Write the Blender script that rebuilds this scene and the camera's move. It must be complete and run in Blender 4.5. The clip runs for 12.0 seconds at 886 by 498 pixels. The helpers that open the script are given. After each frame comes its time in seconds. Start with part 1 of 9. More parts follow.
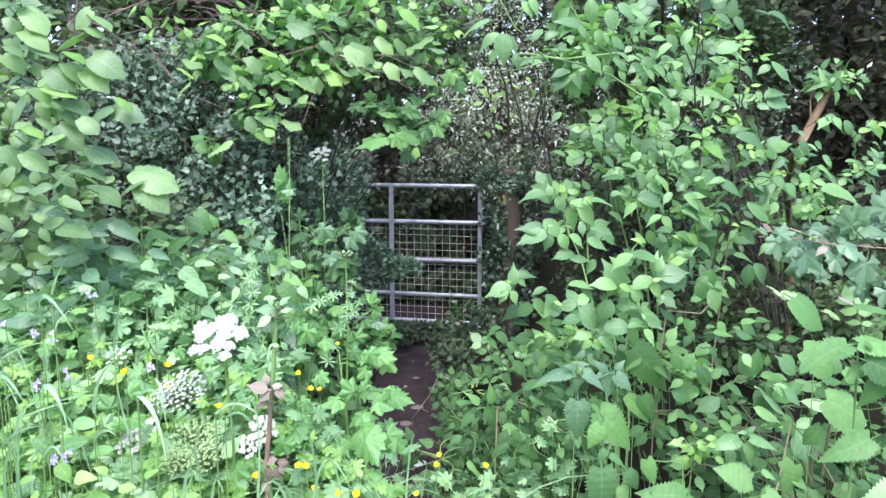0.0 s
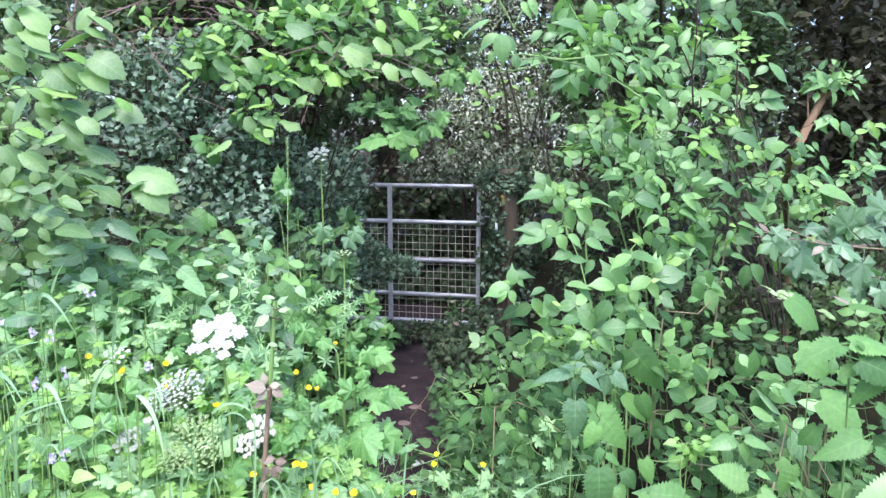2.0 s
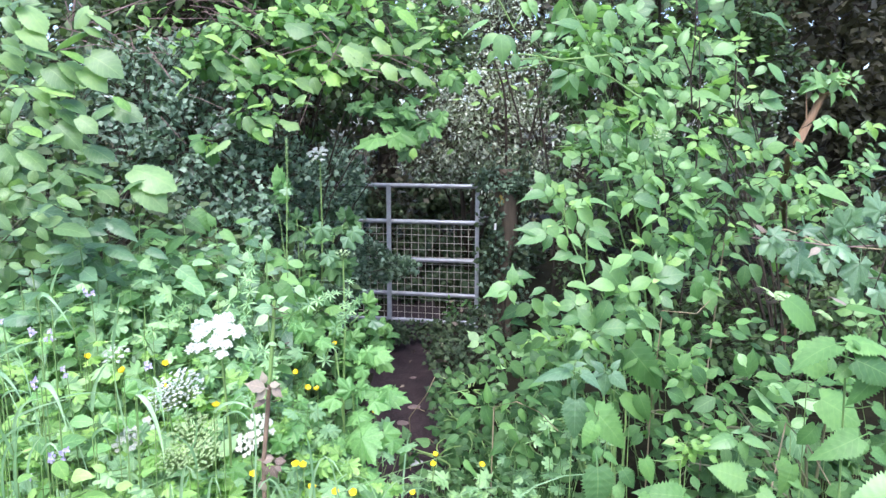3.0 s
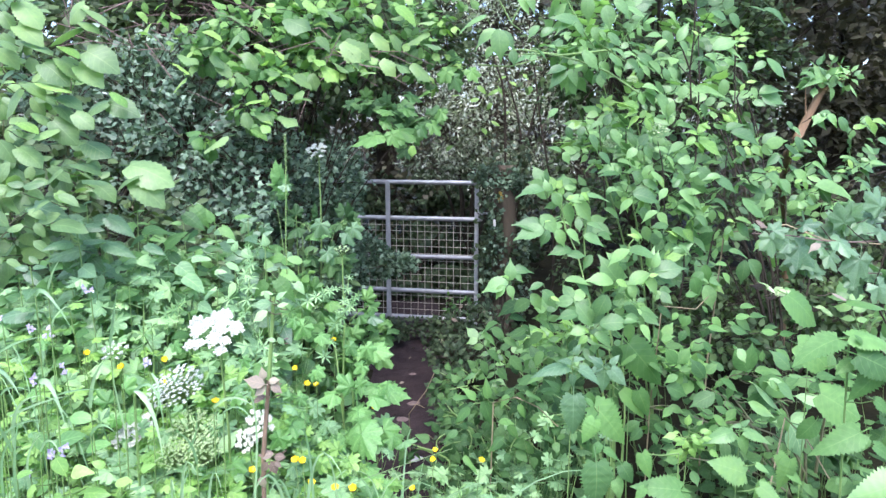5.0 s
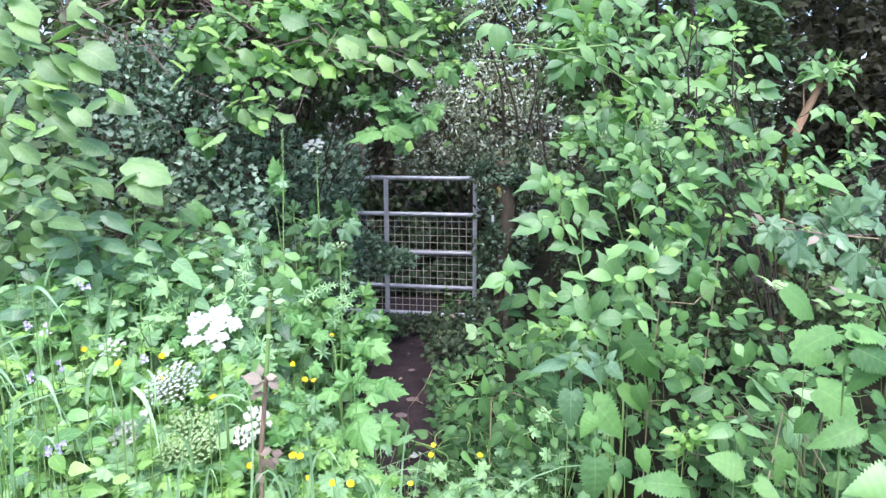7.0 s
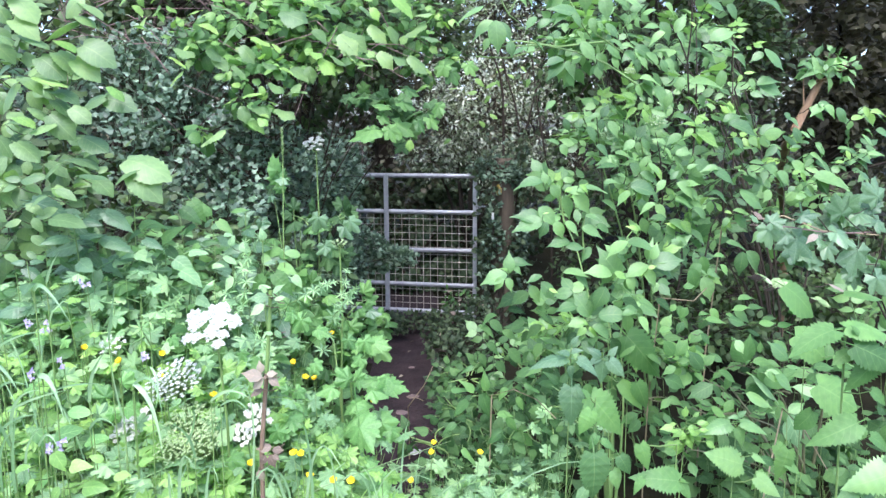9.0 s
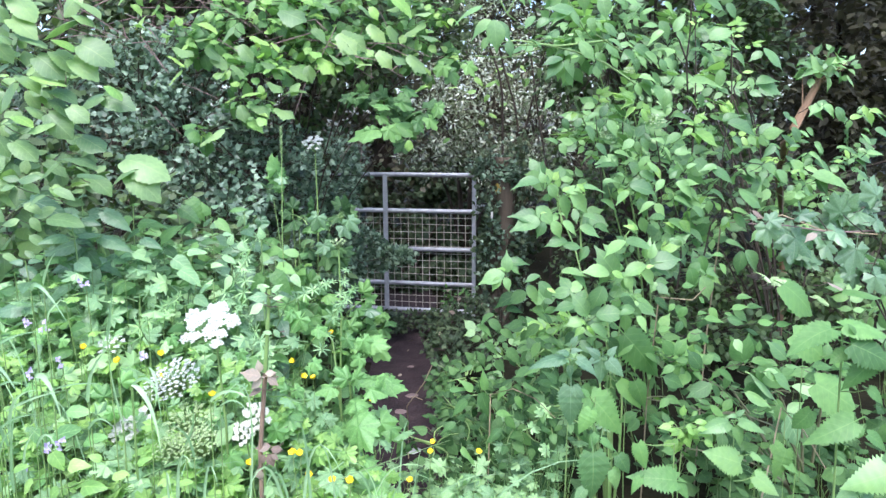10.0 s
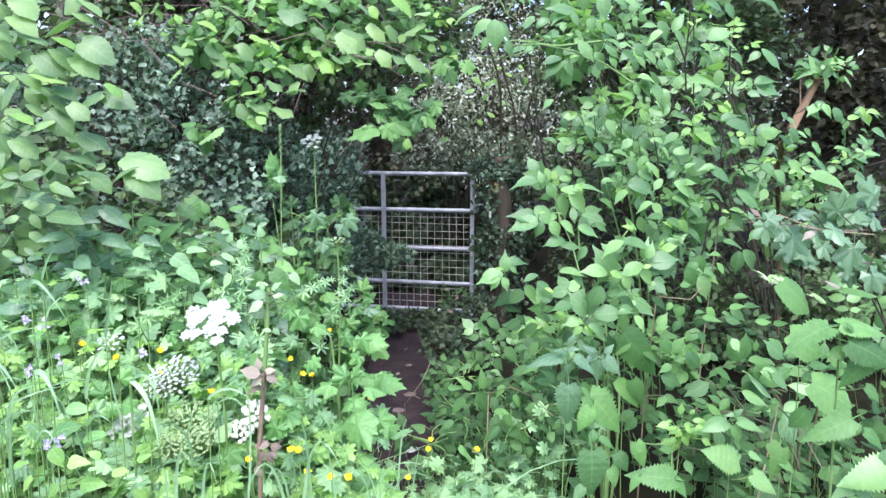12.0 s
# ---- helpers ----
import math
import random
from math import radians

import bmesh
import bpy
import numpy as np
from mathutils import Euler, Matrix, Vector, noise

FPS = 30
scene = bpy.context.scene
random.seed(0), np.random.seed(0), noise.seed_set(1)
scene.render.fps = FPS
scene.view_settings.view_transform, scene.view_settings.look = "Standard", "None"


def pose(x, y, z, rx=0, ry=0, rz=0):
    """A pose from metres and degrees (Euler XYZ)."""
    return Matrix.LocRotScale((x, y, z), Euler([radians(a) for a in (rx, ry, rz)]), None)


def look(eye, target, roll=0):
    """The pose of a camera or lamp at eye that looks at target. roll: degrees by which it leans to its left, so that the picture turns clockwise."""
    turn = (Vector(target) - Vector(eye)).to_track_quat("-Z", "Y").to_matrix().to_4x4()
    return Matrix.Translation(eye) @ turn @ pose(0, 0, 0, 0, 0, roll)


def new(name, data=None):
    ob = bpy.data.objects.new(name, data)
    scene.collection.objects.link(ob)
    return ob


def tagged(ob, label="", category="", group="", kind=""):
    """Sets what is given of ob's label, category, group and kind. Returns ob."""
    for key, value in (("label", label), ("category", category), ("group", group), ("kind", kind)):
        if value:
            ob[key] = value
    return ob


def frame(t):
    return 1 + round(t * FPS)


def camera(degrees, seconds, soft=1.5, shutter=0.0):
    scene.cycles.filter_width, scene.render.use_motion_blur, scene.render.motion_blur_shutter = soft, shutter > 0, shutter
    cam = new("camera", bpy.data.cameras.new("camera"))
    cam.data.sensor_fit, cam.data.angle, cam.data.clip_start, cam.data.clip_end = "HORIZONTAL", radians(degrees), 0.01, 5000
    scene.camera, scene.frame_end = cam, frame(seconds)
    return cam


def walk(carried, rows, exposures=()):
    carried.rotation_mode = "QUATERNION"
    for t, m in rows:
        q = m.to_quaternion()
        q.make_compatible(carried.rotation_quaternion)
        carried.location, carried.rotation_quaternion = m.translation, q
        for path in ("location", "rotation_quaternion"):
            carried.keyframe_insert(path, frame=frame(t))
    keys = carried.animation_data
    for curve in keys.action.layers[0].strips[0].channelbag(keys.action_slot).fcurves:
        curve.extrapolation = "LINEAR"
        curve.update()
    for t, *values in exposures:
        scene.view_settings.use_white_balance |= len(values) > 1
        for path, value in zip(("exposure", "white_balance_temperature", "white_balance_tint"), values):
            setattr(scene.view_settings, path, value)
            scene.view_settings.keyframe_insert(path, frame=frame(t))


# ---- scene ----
cam = camera(64.0, 12.0, soft=1.5)
walk(cam, [
    (0.0, pose(0.0000, 0.0000, 1.6000, 81.000, -0.000, 0.000)),
    (0.5, pose(0.0032, -0.0018, 1.6011, 80.952, 0.101, 0.013)),
    (1.0, pose(0.0033, -0.0015, 1.6004, 80.953, 0.075, 0.039)),
    (1.5, pose(0.0048, -0.0029, 1.6002, 81.005, 0.033, -0.018)),
    (2.0, pose(0.0031, -0.0048, 1.6010, 80.994, -0.117, -0.067)),
    (2.5, pose(0.0007, -0.0077, 1.6017, 81.019, -0.166, -0.147)),
    (3.0, pose(0.0008, -0.0068, 1.5998, 81.015, -0.178, -0.186)),
    (5.0, pose(0.0017, -0.0058, 1.5964, 80.765, -0.055, -0.252)),
    (5.5, pose(0.0007, -0.0058, 1.5970, 80.764, 0.022, -0.251)),
    (6.0, pose(0.0035, -0.0051, 1.5966, 80.654, 0.109, -0.304)),
    (6.5, pose(0.0047, -0.0039, 1.5956, 80.517, 0.075, -0.340)),
    (7.0, pose(0.0056, -0.0031, 1.5955, 80.433, 0.109, -0.364)),
    (9.0, pose(0.0059, -0.0042, 1.5937, 80.254, 0.208, -0.375)),
    (9.5, pose(0.0037, -0.0041, 1.5948, 80.157, 0.163, -0.449)),
    (10.0, pose(0.0070, -0.0036, 1.5943, 80.174, 0.195, -0.432)),
    (10.5, pose(0.0065, -0.0055, 1.5945, 80.110, 0.172, -0.436)),
    (11.0, pose(0.0034, -0.0094, 1.5948, 80.047, 0.061, -0.513)),
    (11.5, pose(0.0019, -0.0095, 1.5923, 80.056, 0.083, -0.602)),
    (12.0, pose(0.0037, -0.0094, 1.5938, 80.108, -0.023, -0.585)),
], exposures=[(0.0, 1.91, 5640, 14), (12.0, 1.91, 5640, 14)])

# ---- sky and sun: a bright, hazy day in the hedge's open shade ----
world = bpy.data.worlds.new("sky")
scene.world = world
world.use_nodes = True
sky_tex = world.node_tree.nodes.new("ShaderNodeTexSky")
sky_tex.sky_type = "NISHITA"
sky_tex.sun_disc = False
sky_tex.sun_elevation = radians(58)
sky_tex.sun_rotation = radians(185)
sky_tex.air_density, sky_tex.dust_density, sky_tex.ozone_density = 1.0, 3.0, 1.0
world.node_tree.links.new(sky_tex.outputs[0], world.node_tree.nodes["Background"].inputs[0])
world.node_tree.nodes["Background"].inputs[1].default_value = 0.14
sun = new("sun", bpy.data.lights.new("sun", "SUN"))
sun.data.energy, sun.data.angle, sun.data.color = 1.45, radians(50), (1.0, 0.95, 0.86)
sun.matrix_world = look((-0.4, -2.2, 7.4), (0, 2.0, 0.6))


# ---- materials ----
def nodes_of(name):
    m = bpy.data.materials.new(name)
    m.use_nodes = True
    nt = m.node_tree
    return m, nt, nt.nodes["Principled BSDF"], nt.nodes["Material Output"]


def node(nt, kind, **inputs):
    n = nt.nodes.new(kind)
    for k, v in inputs.items():
        n.inputs[k.replace("_", " ")].default_value = v
    return n


def ramp(nt, fac, stops):
    n = nt.nodes.new("ShaderNodeValToRGB")
    els = n.color_ramp.elements
    while len(els) < len(stops):
        els.new(0.5)
    for e, (p, c) in zip(els, stops):
        e.position, e.color = p, (*c, 1)
    nt.links.new(fac, n.inputs[0])
    return n.outputs[0]


def math_node(nt, op, a, b=0.0):
    n = nt.nodes.new("ShaderNodeMath")
    n.operation = op
    for i, v in enumerate((a, b)):
        if isinstance(v, (int, float)):
            n.inputs[i].default_value = v
        else:
            nt.links.new(v, n.inputs[i])
    return n.outputs[0]


def leaf_material(name, dark, mid, light, rough=0.42, spec=0.5, glow=0.3, veins=1.0, side=5.0):
    """A leaf: piece-to-piece tints, mottling, a pale midrib with side veins, some light let through."""
    m, nt, b, out = nodes_of(name)
    L = nt.links.new
    info, geo = nt.nodes.new("ShaderNodeObjectInfo"), nt.nodes.new("ShaderNodeNewGeometry")
    rnd = math_node(nt, "FRACT", math_node(nt, "ADD", info.outputs["Random"], geo.outputs["Random Per Island"]))
    tint = ramp(nt, rnd, [(0.0, dark), (0.45, mid), (0.85, light), (1.0, [c * 1.15 for c in light])])
    co = nt.nodes.new("ShaderNodeTexCoord")
    big = node(nt, "ShaderNodeTexNoise", Scale=2.3, Detail=3.0)
    fine = node(nt, "ShaderNodeTexNoise", Scale=70.0, Detail=4.0)
    L(geo.outputs["Position"], big.inputs["Vector"])
    L(co.outputs["Object"], fine.inputs["Vector"])
    both = math_node(nt, "ADD", math_node(nt, "MULTIPLY", big.outputs[0], 0.6), math_node(nt, "MULTIPLY", fine.outputs[0], 0.5))
    tone = ramp(nt, both, [(0.3, (0.62, 0.68, 0.66)), (0.55, (1, 1, 1)), (0.8, (1.25, 1.2, 1.02))])
    mul = nt.nodes.new("ShaderNodeMix")
    mul.data_type, mul.blend_type = "RGBA", "MULTIPLY"
    mul.inputs[0].default_value = 1.0
    L(tint, mul.inputs[6]), L(tone, mul.inputs[7])
    # veins
    uv = nt.nodes.new("ShaderNodeUVMap")
    sep = nt.nodes.new("ShaderNodeSeparateXYZ")
    L(uv.outputs[0], sep.inputs[0])
    off = math_node(nt, "ABSOLUTE", math_node(nt, "SUBTRACT", sep.outputs[1], 0.5))
    mid_rib = math_node(nt, "LESS_THAN", off, 0.02)
    slant = math_node(nt, "SUBTRACT", sep.outputs[0], math_node(nt, "MULTIPLY", off, 0.55))
    saw = math_node(nt, "PINGPONG", math_node(nt, "MULTIPLY", slant, side), 0.5)
    rib = math_node(nt, "MULTIPLY", math_node(nt, "LESS_THAN", saw, 0.07), 0.5)
    vein = math_node(nt, "MULTIPLY", math_node(nt, "MAXIMUM", mid_rib, rib), 0.5 * veins)
    pale = nt.nodes.new("ShaderNodeMix")
    pale.data_type = "RGBA"
    pale.inputs[7].default_value = (min(1, light[0] * 1.7), min(1, light[1] * 1.4), min(1, light[2] * 1.6), 1)
    L(vein, pale.inputs[0]), L(mul.outputs[2], pale.inputs[6])
    L(pale.outputs[2], b.inputs["Base Color"])
    rr = math_node(nt, "ADD", math_node(nt, "MULTIPLY", fine.outputs[0], 0.22), rough - 0.1)
    L(rr, b.inputs["Roughness"])
    b.inputs["Specular IOR Level"].default_value = spec
    bump = node(nt, "ShaderNodeBump", Strength=0.35, Distance=0.0015)
    L(math_node(nt, "SUBTRACT", math_node(nt, "MULTIPLY", fine.outputs[0], 0.6), vein), bump.inputs["Height"])
    L(bump.outputs[0], b.inputs["Normal"])
    tr = nt.nodes.new("ShaderNodeBsdfTranslucent")
    warm = nt.nodes.new("ShaderNodeMix")
    warm.data_type, warm.blend_type = "RGBA", "MULTIPLY"
    warm.inputs[0].default_value = 1.0
    warm.inputs[7].default_value = (1.5, 1.7, 0.85, 1)
    L(pale.outputs[2], warm.inputs[6]), L(warm.outputs[2], tr.inputs[0])
    mix = nt.nodes.new("ShaderNodeMixShader")
    mix.inputs[0].default_value = glow
    L(b.outputs[0], mix.inputs[1]), L(tr.outputs[0], mix.inputs[2]), L(mix.outputs[0], out.inputs[0])
    return m


def solid(name, a, c, scale=8.0, rough=0.8, metal=0.0, bump=0.4, dist=0.004, stretch=(1, 1, 1), spots=None, spec=0.5):
    """A rough solid: two-scale noise between two colours, with relief."""
    m, nt, b, out = nodes_of(name)
    L = nt.links.new
    co, mp = nt.nodes.new("ShaderNodeTexCoord"), nt.nodes.new("ShaderNodeMapping")
    mp.inputs["Scale"].default_value = stretch
    L(co.outputs["Object"], mp.inputs[0])
    n1 = node(nt, "ShaderNodeTexNoise", Scale=scale, Detail=6.0, Roughness=0.65)
    n2 = node(nt, "ShaderNodeTexNoise", Scale=scale * 9, Detail=4.0)
    L(mp.outputs[0], n1.inputs["Vector"]), L(mp.outputs[0], n2.inputs["Vector"])
    info = nt.nodes.new("ShaderNodeObjectInfo")
    s = math_node(nt, "ADD", math_node(nt, "MULTIPLY", n1.outputs[0], 0.7), math_node(nt, "MULTIPLY", n2.outputs[0], 0.35))
    s = math_node(nt, "ADD", s, math_node(nt, "MULTIPLY", info.outputs["Random"], 0.08))
    stops = [(0.35, a), (0.72, c)] + ([(0.82, spots)] if spots else [])
    L(ramp(nt, s, stops), b.inputs["Base Color"])
    b.inputs["Metallic"].default_value = metal
    b.inputs["Specular IOR Level"].default_value = spec
    L(math_node(nt, "ADD", math_node(nt, "MULTIPLY", n2.outputs[0], 0.3), rough - 0.15), b.inputs["Roughness"])
    bp = node(nt, "ShaderNodeBump", Strength=bump, Distance=dist)
    L(s, bp.inputs["Height"]), L(bp.outputs[0], b.inputs["Normal"])
    return m


M_HAZEL = leaf_material("hazel_leaf", (0.092, 0.168, 0.068), (0.15, 0.247, 0.097), (0.214, 0.322, 0.126), 0.44, 0.6, 0.34, 0.5, 7.0)
M_ELDER = leaf_material("elder_leaf", (0.074, 0.156, 0.059), (0.13, 0.246, 0.089), (0.198, 0.338, 0.124), 0.42, 0.6, 0.34, 0.4, 7.0)
M_NETTLE = leaf_material("nettle_leaf", (0.05, 0.118, 0.038), (0.088, 0.19, 0.056), (0.138, 0.265, 0.078), 0.5, 0.4, 0.32, 0.5, 7.0)
# The palest hawthorn tint paints bluish sky sheen on top of the gloss.
M_THORN = leaf_material("sheen_tinted_hawthorn_leaf", (0.034, 0.066, 0.04), (0.085, 0.142, 0.092), (0.2, 0.28, 0.2), 0.4, 0.5, 0.22, 0.3, 4.0)
M_HERB = leaf_material("herb_leaf", (0.145, 0.262, 0.128), (0.22, 0.37, 0.178), (0.32, 0.48, 0.23), 0.52, 0.5, 0.34, 0.7, 5.0)
M_HOG = leaf_material("hogweed_leaf", (0.112, 0.23, 0.08), (0.153, 0.31, 0.1), (0.205, 0.38, 0.13), 0.45, 0.45, 0.36, 1.0, 5.0)
M_GRASS = leaf_material("grass_blade", (0.14, 0.26, 0.13), (0.2, 0.345, 0.175), (0.28, 0.42, 0.24), 0.38, 0.5, 0.32, 0.5, 0.0)
M_MAPLE = leaf_material("maple_leaf", (0.085, 0.165, 0.088), (0.128, 0.228, 0.12), (0.175, 0.285, 0.157), 0.36, 0.7, 0.42, 0.8, 6.0)
# Ivy green lowered so that leaves behind and below the gate look shaded.
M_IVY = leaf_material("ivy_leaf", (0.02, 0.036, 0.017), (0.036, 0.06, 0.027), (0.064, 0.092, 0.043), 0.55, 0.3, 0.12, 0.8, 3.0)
# The palest privet tint is a whitish glint put into the leaf colour.
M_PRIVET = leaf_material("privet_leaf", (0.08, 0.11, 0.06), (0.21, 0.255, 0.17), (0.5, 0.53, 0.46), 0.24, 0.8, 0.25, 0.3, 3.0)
# Woodland leaves browned and lightened to paint the haze over the dark wood.
M_WOOD = leaf_material("haze_lifted_woodland_leaf", (0.051, 0.049, 0.034), (0.08, 0.075, 0.051), (0.118, 0.113, 0.071), 0.5, 0.3, 0.2, 0.3, 4.0)
# Darker hedge green: the shade inside the bushes is put into the colour.
M_HEDGE_SHADE = leaf_material("shade_toned_hedge_leaf", (0.03, 0.051, 0.021), (0.054, 0.087, 0.034), (0.09, 0.138, 0.051), 0.5, 0.3, 0.25, 0.6, 5.0)
M_BIND = leaf_material("bindweed_leaf", (0.031, 0.074, 0.026), (0.056, 0.12, 0.041), (0.095, 0.18, 0.06), 0.55, 0.25, 0.3, 0.7, 5.0)
M_LACE = leaf_material("faded_white_floret", (0.3, 0.32, 0.32), (0.4, 0.42, 0.42), (0.52, 0.53, 0.54), 0.6, 0.3, 0.25, 0.0, 3.0)
M_DEADLEAF = leaf_material("dead_leaf", (0.12, 0.09, 0.075), (0.19, 0.15, 0.125), (0.29, 0.25, 0.2), 0.65, 0.3, 0.2, 0.8, 5.0)
M_YOUNG = leaf_material("young_leaf", (0.145, 0.275, 0.075), (0.205, 0.36, 0.096), (0.285, 0.44, 0.13), 0.42, 0.4, 0.38, 0.6, 5.0)
M_WHITE = leaf_material("white_petal", (0.38, 0.38, 0.36), (0.47, 0.47, 0.45), (0.56, 0.56, 0.54), 0.6, 0.3, 0.25, 0.0, 3.0)
M_YELLOW = leaf_material("yellow_petal", (0.72, 0.5, 0.01), (0.8, 0.6, 0.015), (0.85, 0.68, 0.03), 0.25, 0.6, 0.2, 0.0, 3.0)
M_PURPLE = leaf_material("violet_petal", (0.26, 0.22, 0.38), (0.35, 0.3, 0.46), (0.44, 0.4, 0.54), 0.5, 0.3, 0.25, 0.0, 3.0)
M_SEED = leaf_material("green_umbel", (0.16, 0.25, 0.1), (0.25, 0.35, 0.16), (0.38, 0.45, 0.27), 0.55, 0.3, 0.2, 0.0, 3.0)
M_STEM = solid("green_stem", (0.1, 0.19, 0.05), (0.2, 0.3, 0.09), 14, 0.55, 0, 0.3, 0.001, (1, 1, 0.3))
M_DRY = solid("dry_stalk", (0.1, 0.065, 0.045), (0.24, 0.165, 0.11), 18, 0.8, 0, 0.5, 0.002, (1, 1, 0.2), (0.26, 0.24, 0.1))
M_OLIVE = solid("olive_twig", (0.07, 0.075, 0.035), (0.16, 0.16, 0.08), 16, 0.7, 0, 0.4, 0.001, (1, 1, 0.3))
M_CANE = solid("buff_cane", (0.16, 0.13, 0.07), (0.34, 0.27, 0.17), 18, 0.75, 0, 0.4, 0.001, (1, 1, 0.3))
M_REDTWIG = solid("reddish_dead_twig", (0.1, 0.062, 0.056), (0.24, 0.165, 0.15), 12, 0.8, 0, 0.4, 0.002, (1, 1, 0.3))
M_BARK = solid("dark_bark", (0.02, 0.016, 0.012), (0.065, 0.052, 0.04), 9, 0.9, 0, 0.9, 0.012, (1, 1, 0.25), (0.09, 0.1, 0.05), 0.15)
M_SPLIT = solid("split_wood", (0.09, 0.05, 0.027), (0.22, 0.135, 0.072), 14, 0.75, 0, 0.7, 0.006, (1, 1, 0.12))
M_POST = solid("weathered_post", (0.045, 0.034, 0.025), (0.13, 0.1, 0.07), 10, 0.9, 0, 0.9, 0.008, (1, 1, 0.15), (0.2, 0.2, 0.06))
M_STEEL = solid("galvanised_steel", (0.25, 0.25, 0.275), (0.46, 0.46, 0.49), 22, 0.5, 0.45, 0.15, 0.001)
M_WIRE = solid("rusty_galvanised_wire", (0.32, 0.28, 0.23), (0.52, 0.47, 0.4), 30, 0.55, 0.3, 0.2, 0.001)
# Soil taken near black so gaps between plants read as deep shade.
M_SOIL = solid("shade_darkened_soil", (0.009, 0.008, 0.005), (0.023, 0.022, 0.012), 3, 0.95, 0, 1.0, 0.03, (1, 1, 1), (0.03, 0.048, 0.015), 0.08)
# Earth colour holds the path's shade; its palest stop paints lit soil.
M_PATH = solid("shaded_reddish_earth", (0.012, 0.008, 0.009), (0.06, 0.04, 0.042), 6, 0.9, 0, 1.0, 0.03, (1, 1, 1), (0.16, 0.11, 0.1), 0.2)
M_STONE = solid("pinkish_stone", (0.11, 0.076, 0.073), (0.25, 0.18, 0.168), 9, 0.85, 0, 0.7, 0.006)
M_PALE = solid("grey_stone", (0.25, 0.25, 0.25), (0.5, 0.5, 0.48), 9, 0.85, 0, 0.7, 0.006)
M_LICHEN = solid("ochre_lichen", (0.12, 0.09, 0.025), (0.34, 0.25, 0.05), 60, 0.9, 0, 1.0, 0.004)
M_TAG = solid("weathered_white_plastic", (0.38, 0.38, 0.37), (0.6, 0.6, 0.58), 20, 0.5, 0, 0.1, 0.001)


# ---- leaf shapes: vertices, quads and (along, across) ----
def strip(length, width, prof, n=8, fold=0.22, curl=0.12, serr=0.0, wave=0.0, seed=0.0):
    v, uv, q = [], [], []
    for i in range(n + 1):
        t = i / n
        w = width / 2 * max(prof(t), 0.02)
        if serr and 0 < i < n:
            w *= 1 + serr * (1 if i % 2 else -1)
        z = -curl * length * t * t
        e = wave * length * math.sin(t * 8 + seed)
        v += [(-w, t * length, z + fold * w + e), (0, t * length, z), (w, t * length, z + fold * w - e * 0.7)]
        uv += [(t, 0), (t, 0.5), (t, 1)]
        if i < n:
            k = 3 * i
            q += [(k, k + 1, k + 4, k + 3), (k + 1, k + 2, k + 5, k + 4)]
    return np.array(v), np.array(q), np.array(uv)


def tube(pts, r0, r1, sides=5):
    """A tapered round stem along points."""
    pts = [Vector(p) for p in pts]
    v, uv, q = [], [], []
    n = len(pts)
    for i, p in enumerate(pts):
        d = (pts[min(i + 1, n - 1)] - pts[max(i - 1, 0)]).normalized()
        a = d.orthogonal().normalized()
        b = d.cross(a)
        r = r0 + (r1 - r0) * i / (n - 1)
        for k in range(sides):
            ang = 2 * math.pi * k / sides
            v.append(p + (a * math.cos(ang) + b * math.sin(ang)) * r)
            uv.append((i / n, k / sides))
        if i:
            for k in range(sides):
                j = (k + 1) % sides
                q.append(((i - 1) * sides + k, (i - 1) * sides + j, i * sides + j, i * sides + k))
    return np.array([tuple(p) for p in v]), np.array(q), np.array(uv)


def merged(pieces):
    """One shape from (shape, matrix or None) pairs."""
    vs, qs, us, n = [], [], [], 0
    for (v, q, u), m in pieces:
        if m is not None:
            a = np.array(m)
            v = v @ a[:3, :3].T + a[:3, 3]
        vs.append(v), qs.append(q + n), us.append(u)
        n += len(v)
    return np.concatenate(vs), np.concatenate(qs), np.concatenate(us)


def many(shape, mats):
    """One shape repeated at a stack of matrices."""
    v, q, u = shape
    a = np.array([np.array(m) for m in mats])
    vv = np.einsum("kij,nj->kni", a[:, :3, :3], v) + a[:, None, :3, 3]
    k = len(mats)
    qq = (q[None] + (np.arange(k) * len(v))[:, None, None]).reshape(-1, 4)
    return vv.reshape(-1, 3), qq, np.tile(u, (k, 1))


def mesh_of(name, shape, material):
    v, q, u = shape
    me = bpy.data.meshes.new(name)
    me.vertices.add(len(v))
    me.vertices.foreach_set("co", np.ascontiguousarray(v, dtype=np.float32).ravel())
    me.loops.add(4 * len(q))
    flat = np.ascontiguousarray(q, dtype=np.int32).ravel()
    me.loops.foreach_set("vertex_index", flat)
    me.polygons.add(len(q))
    me.polygons.foreach_set("loop_start", np.arange(0, 4 * len(q), 4, dtype=np.int32))
    me.polygons.foreach_set("use_smooth", np.ones(len(q), dtype=bool))
    me.update(calc_edges=True)
    lay = me.uv_layers.new(name="UVMap")
    lay.data.foreach_set("uv", np.ascontiguousarray(u[flat], dtype=np.float32).ravel())
    me.materials.append(material)
    return me


def part(name, bm, material, parent, label=""):
    """Link a bmesh, a shape or a mesh as one mesh object under a thing."""
    if isinstance(bm, bmesh.types.BMesh):
        me = bpy.data.meshes.new(name)
        bm.to_mesh(me)
        bm.free()
        me.materials.append(material)
    elif isinstance(bm, tuple):
        me = mesh_of(name, bm, material)
    else:
        me = bm
    ob = new(name, me)
    ob.parent = parent
    return tagged(ob, label)


def turn(x=0, y=0, z=0, at=(0, 0, 0), s=1.0):
    return pose(*at, x, y, z) @ Matrix.Scale(s, 4)


